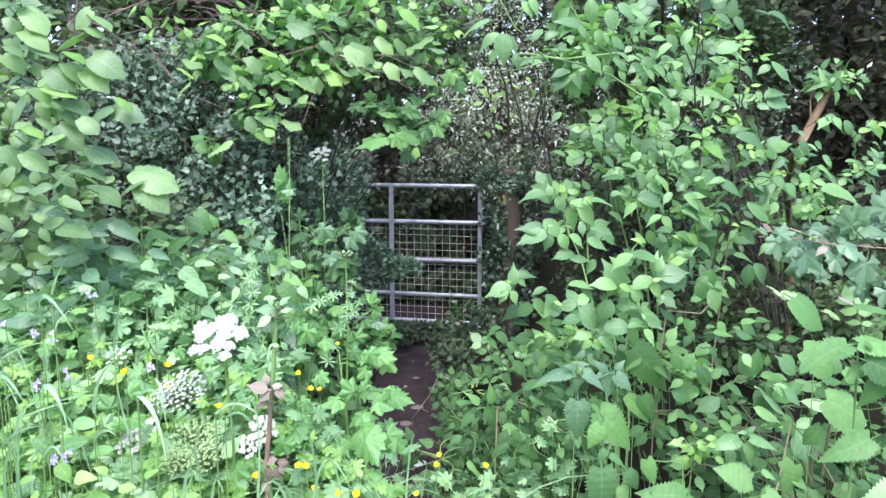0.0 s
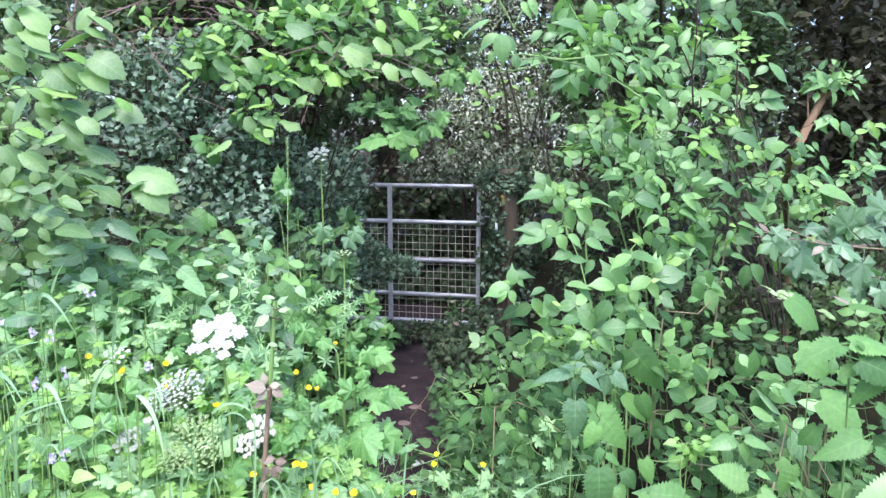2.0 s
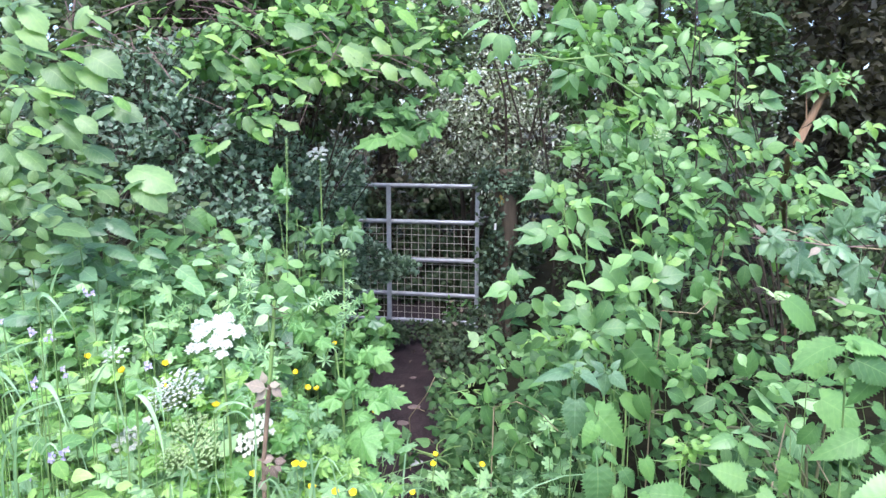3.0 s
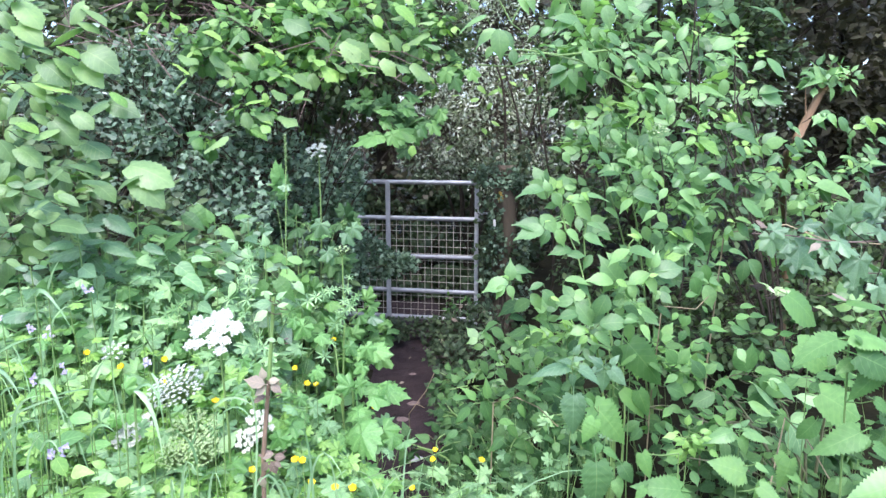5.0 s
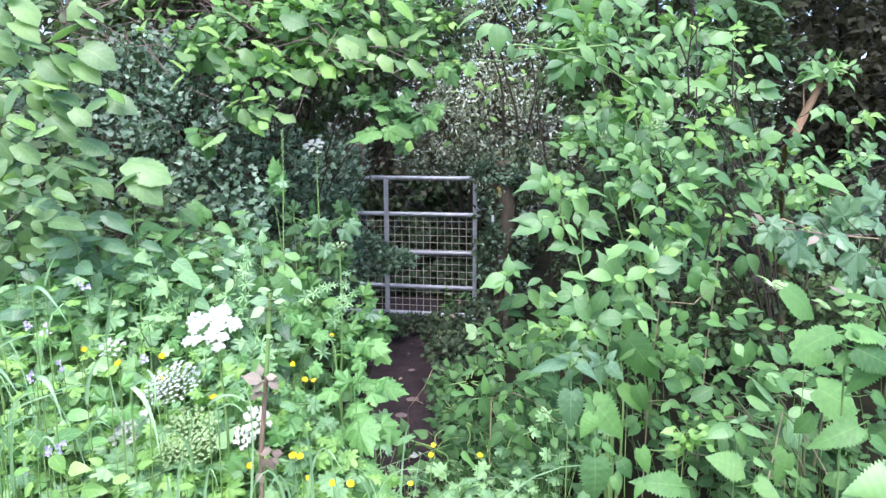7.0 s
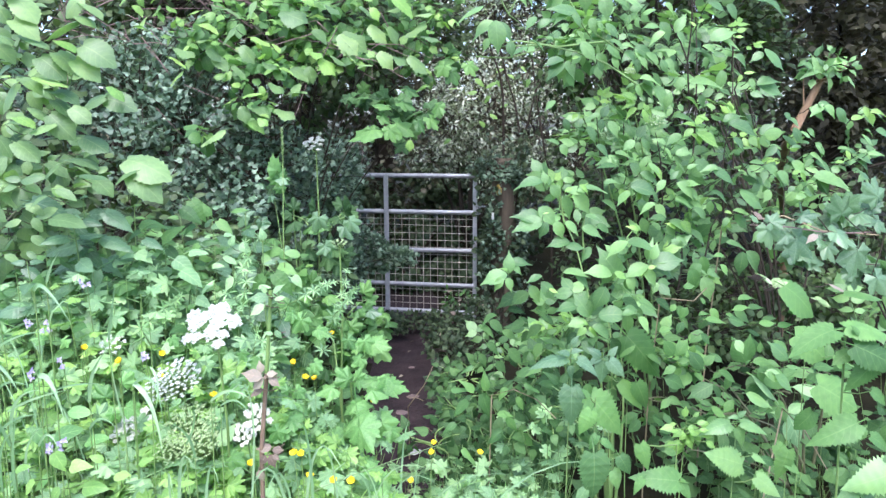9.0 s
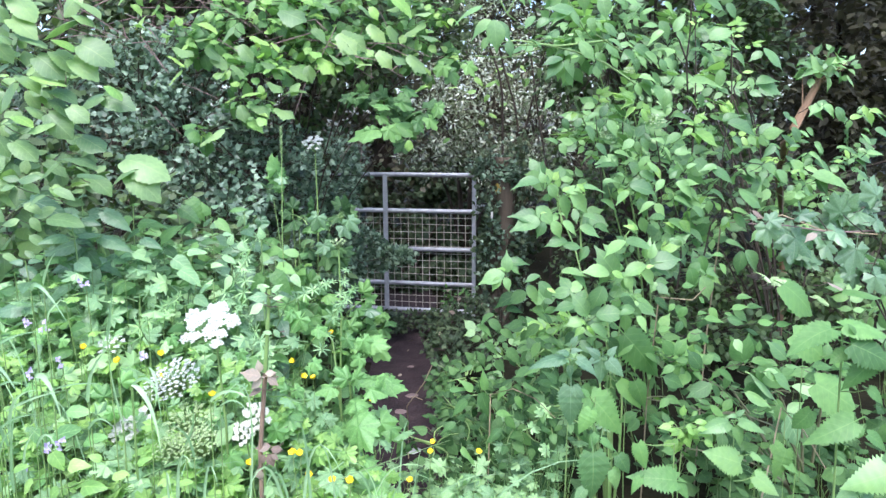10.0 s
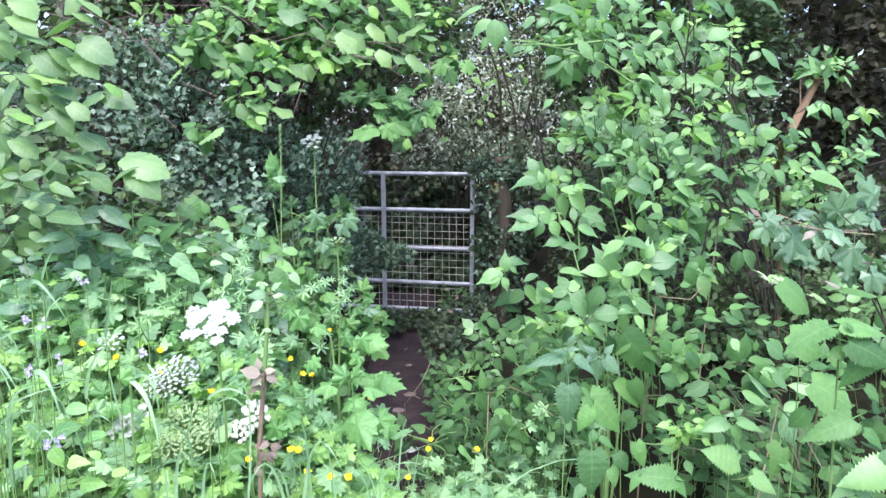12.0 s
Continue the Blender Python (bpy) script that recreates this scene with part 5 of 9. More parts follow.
elder_b.sprig("leaflet", M_BIND, 1.95, [(0.231, 1.120, 0.164, 1.101, 0.5), (0.256, 1.133, 0.199, 1.110, 0.5), (0.279, 1.080, 0.335, 1.060, 0.6), (0.248, 1.047, 0.200, 1.031, 0.6), (0.199, 1.081, 0.247, 1.087, 0.6), (0.519, 1.113, 0.578, 1.099, 0.6), (0.553, 1.080, 0.602, 1.056, 0.5), (0.491, 0.997, 0.532, 0.946, 0.4), (0.394, 1.014, 0.362, 0.987, 0.5), (0.297, 1.031, 0.249, 1.004, 0.5), (0.184, 1.014, 0.233, 0.997, 0.6), (0.167, 1.064, 0.119, 1.055, 0.7), (0.119, 1.031, 0.168, 1.011, 0.7), (0.455, 1.113, 0.503, 1.126, 0.5), (0.616, 1.112, 0.665, 1.092, 0.6), (0.201, 0.964, 0.250, 0.930, 0.5), (0.298, 0.980, 0.266, 0.940, 0.5), (0.587, 1.030, 0.620, 1.013, 0.6)], wide=1.15)
elder_b.sprig("leaflet", M_BIND, 1.95, [(0.363, 0.947, 0.330, 0.980, 0.6), (0.136, 0.981, 0.184, 0.961, 0.6)], wide=1.15)
elder_b.limb([(0.391, 1.860, 1.259), (0.386, 1.860, 1.321), (0.391, 1.860, 1.358)], 0.0026, 0.0018, 5)
elder_b.limb([(0.337, 1.860, 1.336), (0.327, 1.860, 1.396), (0.312, 1.860, 1.434)], 0.0026, 0.0018, 5)
elder_b.limb([(0.496, 1.860, 1.267), (0.507, 1.860, 1.305), (0.526, 1.860, 1.328)], 0.0026, 0.0018, 5)
elder_b.sprig("leaflet", M_ELDER, 1.83, [(0.558, 1.252, 0.574, 1.293, 0.2), (0.566, 1.237, 0.644, 1.261, 0.35), (0.559, 1.225, 0.634, 1.216, 0.5), (0.544, 1.222, 0.588, 1.179, 0.4), (0.497, 1.207, 0.468, 1.182, 0.4), (0.503, 1.201, 0.526, 1.164, 0.4), (0.444, 1.176, 0.416, 1.112, 0.2), (0.426, 1.096, 0.507, 1.121, 0.45), (0.486, 1.102, 0.522, 1.124, 0.6), (0.512, 1.091, 0.519, 1.039, 0.3), (0.535, 1.093, 0.570, 1.055, 0.4), (0.412, 1.068, 0.470, 1.046, 0.5), (0.531, 1.111, 0.494, 1.130, 0.6)], wide=1.15)
elder_b.finish()

# elder spray hanging across the gap above the gate
elder_c = Plant("elder_bush", (1.05, 3.3, ground_z(1.05, 3.3)), "elder with a long arching spray above the gate", "bush", "elders", wood=M_STEM, keep=300)
bush(elder_c, [((0.377, 2.769, 1.902), 0.06, 0.06, 0.03, 1), ((0.505, 2.788, 2.018), 0.1, 0.1, 0.05, 2), ((0.655, 2.771, 1.912), 0.1, 0.1, 0.07, 3)],
     "elder", M_ELDER, 2, 0.85, limb_r=0.005, spread=60, jitter=0.35, face=(0, -0.5, 0.8), droop=0.3, young=None)
elder_c.limb([(0.598, 2.526, 1.884), (0.405, 2.420, 1.854), (0.268, 2.371, 1.867), (0.137, 2.679, 1.891)], 0.004, 0.002)
elder_c.sprig("leaflet", M_ELDER, 2.2, [(0.178, 1.908, 0.190, 1.813, 0.1), (0.178, 1.908, 0.101, 1.869, 0.5), (0.185, 1.905, 0.240, 1.856, 0.4), (0.238, 1.999, 0.276, 1.954, 0.3), (0.258, 2.005, 0.299, 1.963, 0.3), (0.141, 1.947, 0.053, 1.931, 0.8), (0.300, 1.915, 0.260, 1.882, 0.5), (0.308, 1.885, 0.348, 1.924, 0.4), (0.426, 1.921, 0.343, 1.960, 0.4), (0.409, 1.927, 0.341, 1.908, 0.5), (0.405, 1.924, 0.440, 1.891, 0.4), (0.440, 2.005, 0.442, 1.927, 0.2), (0.498, 1.976, 0.515, 1.904, 0.15), (0.522, 1.989, 0.580, 1.953, 0.4), (0.562, 1.979, 0.634, 1.969, 0.6), (0.463, 1.914, 0.485, 1.868, 0.2), (0.508, 1.898, 0.557, 1.865, 0.4), (0.424, 1.878, 0.458, 1.852, 0.5)], wide=1.12)
elder_c.sprig("leaflet", M_ELDER, 2.2, [(0.220, 1.846, 0.228, 1.796, 0.2), (0.435, 1.845, 0.494, 1.799, 0.35), (0.520, 1.849, 0.572, 1.832, 0.6), (0.281, 1.849, 0.336, 1.829, 0.7), (0.484, 1.901, 0.509, 1.875, 0.4), (0.162, 1.856, 0.138, 1.823, 0.4)], wide=1.12)
elder_c.limb([(0.168, 2.260, 2.030), (0.223, 2.260, 1.933), (0.306, 2.260, 1.871)], 0.0028, 0.0018, 5)
elder_c.limb([(0.223, 2.260, 1.933), (0.260, 2.260, 2.005)], 0.0028, 0.0018, 5)
elder_c.limb([(0.390, 2.260, 2.005), (0.454, 2.260, 1.896), (0.485, 2.260, 1.856)], 0.0028, 0.0018, 5)
elder_c.limb([(0.495, 2.260, 1.872), (0.543, 2.260, 1.842), (0.579, 2.260, 1.818)], 0.0028, 0.0018, 5)
elder_c.limb([(0.123, 2.260, 1.808), (0.220, 2.260, 1.803), (0.324, 2.260, 1.829)], 0.0028, 0.0018, 5)
elder_c.limb([(0.630, 2.270, 1.722), (0.530, 2.270, 1.787), (0.432, 2.270, 1.823), (0.334, 2.270, 1.843), (0.132, 2.270, 1.837)], 0.0036, 0.002, 5)
elder_c.finish()

# oval-leaved shrub low on the right
dog = Plant("dogwood_bush", (1.35, 2.4, ground_z(1.35, 2.4)), "low dogwood with small oval leaves among the nettles", "bush", wood=M_OLIVE, keep=300)
bush(dog, [((0.892, 2.299, 0.754), 0.16, 0.14, 0.08, 4), ((1.065, 2.305, 0.792), 0.16, 0.14, 0.06, 3), ((0.834, 2.423, 0.812), 0.14, 0.14, 0.08, 3), ((1.159, 2.181, 0.740), 0.14, 0.14, 0.08, 2),
           ((0.701, 2.286, 0.679), 0.12, 0.12, 0.08, 2), ((0.995, 2.170, 0.668), 0.14, 0.14, 0.08, 2), ((1.269, 2.189, 0.794), 0.14, 0.14, 0.08, 2), ((0.985, 2.385, 0.565), 0.12, 0.12, 0.1, 4), ((0.813, 2.153, 0.559), 0.12, 0.12, 0.08, 2)],
     "dogwood", M_NETTLE, 3, 0.95, limb_r=0.006, spread=58, jitter=0.25, face=(0, -0.65, 0.75), droop=0.1)
dog.sprig("dogwood", M_NETTLE, 1.9, [(0.665, 0.959, 0.634, 1.008, 0.2), (0.671, 0.959, 0.700, 1.008, 0.2), (0.669, 0.929, 0.629, 0.916, 0.5), (0.682, 0.936, 0.716, 0.949, 0.5), (0.740, 0.925, 0.705, 0.982, 0.3), (0.863, 0.941, 0.823, 1.017, 0.15), (0.866, 0.935, 0.886, 1.014, 0.2), (0.878, 0.945, 0.931, 0.961, 0.5), (0.905, 0.925, 0.998, 0.878, 0.35), (0.781, 0.872, 0.706, 0.845, 0.5), (0.639, 0.896, 0.704, 0.876, 0.5), (0.868, 0.858, 0.963, 0.834, 0.5), (0.752, 0.929, 0.782, 0.962, 0.4), (0.795, 0.912, 0.850, 0.895, 0.6), (0.682, 1.060, 0.661, 1.028, 0.3), (0.744, 1.066, 0.797, 1.073, 0.6), (0.807, 1.069, 0.858, 1.059, 0.5), (0.695, 1.099, 0.675, 1.066, 0.3)], wide=1.05)
dog.sprig("dogwood", M_NETTLE, 1.9, [(0.886, 1.059, 0.930, 1.069, 0.6), (0.937, 1.010, 0.973, 0.961, 0.4), (0.988, 0.967, 0.953, 1.007, 0.4), (0.993, 0.977, 1.036, 0.997, 0.5), (1.055, 0.927, 1.108, 0.941, 0.7), (1.073, 0.904, 1.043, 0.871, 0.5), (0.838, 0.828, 0.808, 0.794, 0.4), (0.775, 0.811, 0.825, 0.788, 0.6), (0.662, 0.829, 0.631, 0.802, 0.5), (0.731, 1.027, 0.764, 1.001, 0.5), (0.620, 1.028, 0.651, 1.050, 0.6), (0.821, 1.092, 0.861, 1.111, 0.6), (0.950, 1.043, 0.987, 1.059, 0.6), (0.931, 0.794, 0.967, 0.824, 0.5)], wide=1.05)
dog.sprig("dogwood", M_HERB, 1.85, [(0.868, 0.917, 0.959, 0.858, 0.8), (0.976, 0.887, 1.090, 0.896, 0.85), (0.969, 0.808, 1.021, 0.711, 0.5), (0.973, 0.798, 0.931, 0.821, 0.6), (0.818, 1.016, 0.845, 0.978, 0.3), (0.888, 0.933, 0.951, 0.926, 0.6), (0.976, 0.808, 1.010, 0.844, 0.6)])
dog.sprig("leaflet", M_NETTLE, 2.05, [(0.723, 1.060, 0.752, 1.021, 0.3), (0.715, 1.067, 0.693, 1.049, 0.6), (0.778, 1.039, 0.804, 1.056, 0.6), (0.814, 1.056, 0.853, 1.028, 0.5), (0.866, 1.038, 0.901, 1.028, 0.6), (0.798, 0.986, 0.752, 0.961, 0.5), (0.726, 1.125, 0.759, 1.139, 0.6), (0.782, 1.091, 0.806, 1.077, 0.6), (0.753, 1.177, 0.773, 1.122, 0.3), (0.786, 1.190, 0.741, 1.156, 0.5), (0.792, 1.211, 0.808, 1.156, 0.3), (0.852, 1.210, 0.821, 1.227, 0.6), (0.833, 1.193, 0.865, 1.163, 0.5), (0.893, 1.087, 0.933, 1.104, 0.6), (0.936, 1.052, 0.979, 1.066, 0.6)], wide=1.2)
dog.sprig("dogwood", M_ELDER, 1.83, [(0.946, 0.971, 0.900, 1.029, 0.3), (0.950, 0.979, 0.971, 1.019, 0.3), (0.939, 0.956, 0.975, 0.965, 0.6), (0.891, 0.940, 0.936, 0.917, 0.5), (0.910, 0.933, 0.968, 0.898, 0.5), (0.878, 0.949, 0.891, 0.904, 0.3), (0.837, 0.879, 0.915, 0.862, 0.6), (0.929, 0.840, 0.955, 0.790, 0.3), (0.900, 0.856, 0.872, 0.824, 0.4)])
dog.finish()

# mixed hedge behind, closing the gaps; its dark leaf colour stands in for shade
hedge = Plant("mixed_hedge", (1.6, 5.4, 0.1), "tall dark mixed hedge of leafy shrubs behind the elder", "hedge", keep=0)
# Clumps centred above 2.6 m are unseen, added to shade the inside.
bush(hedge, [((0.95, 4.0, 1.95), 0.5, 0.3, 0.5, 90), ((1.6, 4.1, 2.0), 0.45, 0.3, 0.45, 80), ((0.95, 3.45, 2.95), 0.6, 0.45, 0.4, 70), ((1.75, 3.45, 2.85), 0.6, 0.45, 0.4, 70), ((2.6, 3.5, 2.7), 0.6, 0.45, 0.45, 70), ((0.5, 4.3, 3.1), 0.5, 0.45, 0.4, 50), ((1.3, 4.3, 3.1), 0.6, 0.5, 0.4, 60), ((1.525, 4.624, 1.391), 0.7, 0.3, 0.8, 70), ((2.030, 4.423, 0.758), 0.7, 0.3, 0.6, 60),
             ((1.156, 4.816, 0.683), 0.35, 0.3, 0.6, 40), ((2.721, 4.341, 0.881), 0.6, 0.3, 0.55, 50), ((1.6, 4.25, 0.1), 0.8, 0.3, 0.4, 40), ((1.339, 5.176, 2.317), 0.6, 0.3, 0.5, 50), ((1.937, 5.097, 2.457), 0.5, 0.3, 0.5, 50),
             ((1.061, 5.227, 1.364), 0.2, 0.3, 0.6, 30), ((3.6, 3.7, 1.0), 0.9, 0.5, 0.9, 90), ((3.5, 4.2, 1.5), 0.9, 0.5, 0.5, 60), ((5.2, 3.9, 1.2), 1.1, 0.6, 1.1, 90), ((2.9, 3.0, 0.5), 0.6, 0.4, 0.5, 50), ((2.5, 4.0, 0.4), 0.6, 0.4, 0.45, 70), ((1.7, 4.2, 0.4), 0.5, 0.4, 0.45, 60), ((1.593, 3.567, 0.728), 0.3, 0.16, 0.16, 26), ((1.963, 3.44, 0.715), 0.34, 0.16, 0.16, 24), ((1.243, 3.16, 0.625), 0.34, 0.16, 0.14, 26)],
     "plain", M_HEDGE_SHADE, 12, 1.1, limb_r=0.015, opposite=False, spread=60, jitter=0.5, face=UP, droop=0.15)
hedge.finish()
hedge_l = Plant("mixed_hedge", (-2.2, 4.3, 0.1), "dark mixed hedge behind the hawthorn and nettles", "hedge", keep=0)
# Clumps near 3 m are out of view, added to shade what lies beneath.
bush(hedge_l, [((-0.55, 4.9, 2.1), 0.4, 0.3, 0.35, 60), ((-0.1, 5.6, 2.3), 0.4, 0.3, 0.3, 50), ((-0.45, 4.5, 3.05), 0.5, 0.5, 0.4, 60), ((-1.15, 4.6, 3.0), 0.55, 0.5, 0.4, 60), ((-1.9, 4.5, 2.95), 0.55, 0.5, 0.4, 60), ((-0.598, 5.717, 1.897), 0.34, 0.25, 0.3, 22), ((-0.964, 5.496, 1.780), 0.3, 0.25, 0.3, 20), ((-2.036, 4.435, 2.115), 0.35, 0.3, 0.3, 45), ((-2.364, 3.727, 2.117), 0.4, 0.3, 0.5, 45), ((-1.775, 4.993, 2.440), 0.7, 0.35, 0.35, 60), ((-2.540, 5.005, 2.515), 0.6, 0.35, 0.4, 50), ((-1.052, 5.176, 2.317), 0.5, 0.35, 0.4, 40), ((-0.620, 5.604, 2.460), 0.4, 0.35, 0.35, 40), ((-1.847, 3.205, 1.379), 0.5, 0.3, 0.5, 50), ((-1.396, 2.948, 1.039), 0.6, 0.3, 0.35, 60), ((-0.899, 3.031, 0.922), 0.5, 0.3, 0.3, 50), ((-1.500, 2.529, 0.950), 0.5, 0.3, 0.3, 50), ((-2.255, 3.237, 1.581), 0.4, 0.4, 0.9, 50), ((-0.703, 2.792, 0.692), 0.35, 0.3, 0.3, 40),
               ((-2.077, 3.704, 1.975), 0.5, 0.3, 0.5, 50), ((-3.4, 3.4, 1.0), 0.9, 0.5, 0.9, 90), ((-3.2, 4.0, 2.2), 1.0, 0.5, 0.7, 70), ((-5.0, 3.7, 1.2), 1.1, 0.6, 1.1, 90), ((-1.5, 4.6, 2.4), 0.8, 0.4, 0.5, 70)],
     "plain", M_HEDGE_SHADE, 10, 1.4, limb_r=0.015, opposite=False, spread=60, jitter=0.5, face=UP, droop=0.15)
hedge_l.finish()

# glossy privet bank beyond the gate; its palest leaf tints stand in for glints
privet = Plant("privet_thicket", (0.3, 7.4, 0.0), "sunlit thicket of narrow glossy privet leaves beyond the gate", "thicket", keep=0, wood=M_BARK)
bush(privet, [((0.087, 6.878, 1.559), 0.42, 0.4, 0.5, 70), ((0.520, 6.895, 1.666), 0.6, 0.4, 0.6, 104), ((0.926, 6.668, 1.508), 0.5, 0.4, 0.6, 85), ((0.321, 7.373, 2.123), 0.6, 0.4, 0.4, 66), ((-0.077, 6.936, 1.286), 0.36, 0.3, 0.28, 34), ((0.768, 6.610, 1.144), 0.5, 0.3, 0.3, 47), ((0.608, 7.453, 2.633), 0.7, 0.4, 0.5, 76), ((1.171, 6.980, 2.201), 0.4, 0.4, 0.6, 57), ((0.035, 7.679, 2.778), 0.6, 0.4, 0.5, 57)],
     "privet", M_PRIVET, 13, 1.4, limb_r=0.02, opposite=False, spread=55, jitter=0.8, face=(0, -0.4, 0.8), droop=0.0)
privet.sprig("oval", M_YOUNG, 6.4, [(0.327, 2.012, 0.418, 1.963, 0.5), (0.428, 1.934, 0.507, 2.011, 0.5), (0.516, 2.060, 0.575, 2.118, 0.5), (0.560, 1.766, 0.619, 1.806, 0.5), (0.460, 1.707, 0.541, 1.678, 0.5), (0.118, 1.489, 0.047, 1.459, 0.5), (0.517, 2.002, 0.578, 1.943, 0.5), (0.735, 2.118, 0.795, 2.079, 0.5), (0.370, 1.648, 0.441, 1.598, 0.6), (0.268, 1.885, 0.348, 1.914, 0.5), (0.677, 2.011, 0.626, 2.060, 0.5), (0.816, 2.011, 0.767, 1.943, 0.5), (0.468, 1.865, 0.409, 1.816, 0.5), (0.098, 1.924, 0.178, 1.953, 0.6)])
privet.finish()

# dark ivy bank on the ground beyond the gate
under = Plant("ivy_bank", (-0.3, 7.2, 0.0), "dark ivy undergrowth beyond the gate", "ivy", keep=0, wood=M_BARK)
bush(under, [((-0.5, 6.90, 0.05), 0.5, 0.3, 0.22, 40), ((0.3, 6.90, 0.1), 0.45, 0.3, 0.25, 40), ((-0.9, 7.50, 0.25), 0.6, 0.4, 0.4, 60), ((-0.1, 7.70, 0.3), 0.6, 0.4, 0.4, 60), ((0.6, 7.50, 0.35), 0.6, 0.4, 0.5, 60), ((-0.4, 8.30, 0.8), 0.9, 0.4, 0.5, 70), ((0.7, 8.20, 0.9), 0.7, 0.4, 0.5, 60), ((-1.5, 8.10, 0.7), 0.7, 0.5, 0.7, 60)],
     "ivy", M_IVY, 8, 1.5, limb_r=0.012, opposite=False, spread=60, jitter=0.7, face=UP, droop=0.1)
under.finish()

# ivy on and around the post
ivy = Plant("ivy_plant", (post_base.x, post_base.y - 0.16, post_base.z), "ivy with small dark glossy leaves climbing the gate post", "ivy", keep=300, branch="vine")
for k in range(95):
    z0 = rng.uniform(0, 1.15)
    a = rng.uniform(2.8, 7.0) if z0 < 0.6 else rng.choice((rng.uniform(2.6, 4.4), rng.uniform(5.6, 7.0)))
    p0 = post_base + Vector((math.cos(a) * 0.11, math.sin(a) * 0.11, z0))
    p1 = post_base + Vector((math.cos(a + 0.5) * rng.uniform(0.13, 0.24), math.sin(a + 0.5) * 0.16, z0 + rng.uniform(0.15, 0.4)))
    if k % 3 == 0:
        p1 = p1 + Vector((-0.03, -0.04, 0.12))
    ivy.shoot(p0, p1, "ivy" if k % 2 else "thorn", M_IVY if k % 2 else M_THORN, 9, 0.95, 0.1, (0, -0.8, 0.5), 0.1, False, 70, 0.003, 0.0, 0.5)
bush(ivy, [((0.448, 5.313, 1.267), 0.2, 0.12, 0.1, 50), ((0.437, 5.321, 0.805), 0.05, 0.08, 0.3, 36), ((0.612, 5.384, 0.752), 0.06, 0.08, 0.25, 14)], "thorn", M_THORN, 8, 1.0, limb_r=0.006, opposite=False, jitter=0.5, face=UP, droop=0.1)
ivy.finish()

# low dark bramble under the gate's corner
low = Plant("bramble", (0.15, 4.9, ground_z(0.15, 4.9)), "low dark bramble with dull leaves at the gate's foot", "bramble", keep=300)
# Bramble leaves take the darker ivy green in place of shade here.
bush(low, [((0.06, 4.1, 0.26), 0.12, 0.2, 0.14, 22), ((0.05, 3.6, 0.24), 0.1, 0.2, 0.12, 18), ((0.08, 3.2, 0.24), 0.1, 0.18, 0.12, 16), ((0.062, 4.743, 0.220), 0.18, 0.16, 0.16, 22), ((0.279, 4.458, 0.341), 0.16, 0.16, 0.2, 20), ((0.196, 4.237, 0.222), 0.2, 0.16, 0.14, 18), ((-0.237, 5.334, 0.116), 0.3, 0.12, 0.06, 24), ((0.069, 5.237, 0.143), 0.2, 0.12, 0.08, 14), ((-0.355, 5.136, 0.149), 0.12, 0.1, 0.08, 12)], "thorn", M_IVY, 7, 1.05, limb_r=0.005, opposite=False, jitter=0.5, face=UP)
bush(low, [((0.128, 5.064, 0.332), 0.13, 0.08, 0.08, 9)], "mixed", M_BIND, 5, 0.9, limb_r=0.005, opposite=False, jitter=0.4, face=UP)
low.placed("mixed", M_DEADLEAF, [((0.114, 4.467, 0.395), 150, 0.8), ((0.279, 4.475, 0.449), 30, 0.7), ((0.179, 4.259, 0.361), -20, 0.8), ((0.022, 4.350, 0.297), 170, 0.7), ((0.065, 4.977, 0.425), 30, 0.6), ((0.167, 4.969, 0.373), 200, 0.6), ((0.228, 4.962, 0.324), -60, 0.55)])
low.finish()


# ---- trees of the wood behind ----
def tree(base, height, clumps, leaves, size, label, lean=(0, 0)):
    base = Vector((base[0], base[1], ground_z(base[0], base[1]) - 0.05))
    t = tagged(new("tree"), label, "tree", "woodland trees")
    t.location = base
    top = Vector((lean[0], lean[1], height))
    pts = [top * (i / 7) + Vector((0.1 * math.sin(i * 1.1 + base.x), 0.1 * math.cos(i * 1.7), 0)) * (i / 7) for i in range(8)]
    part("trunk", tube(pts, 0.15, 0.05, 10), M_BARK, t)
    mats = []
    for c, r, share in clumps:
        c = Vector(c) - base
        start = top * max(0.25, min(0.95, c.z / height * 0.7))
        part("limb", tube([start, (start + c) / 2 + Vector((0, 0, 0.15)), c], 0.05, 0.015, 6), M_BARK, t)
        for _ in range(int(leaves * share)):
            u = Vector((rng.gauss(0, 1), rng.gauss(0, 1), rng.gauss(0, 1))).normalized() * rng.uniform(0.35, 1.05) ** 0.6
            p = c + Vector((u.x * r[0], u.y * r[1], u.z * r[2]))
            p += Vector((noise.noise(p * 2.2), noise.noise(p * 2.2 + Vector((9, 0, 0))), noise.noise(p * 2.2 + Vector((0, 9, 0))))) * 0.3
            mats.append(aimed(p, Vector((rng.gauss(0, 1), rng.gauss(0, 1), rng.gauss(0, 0.5) - 0.3)), Vector((0, -0.3, 0.8)), size * rng.uniform(0.7, 1.2), 0.5))
    third = len(mats) // 3
    shape = merged([(many(SHAPES["wood"][k], mats[k * third:(k + 1) * third]), None) for k in range(3)])
    tagged(part("crown", shape, M_WOOD, t), kind="stuff")
    return t


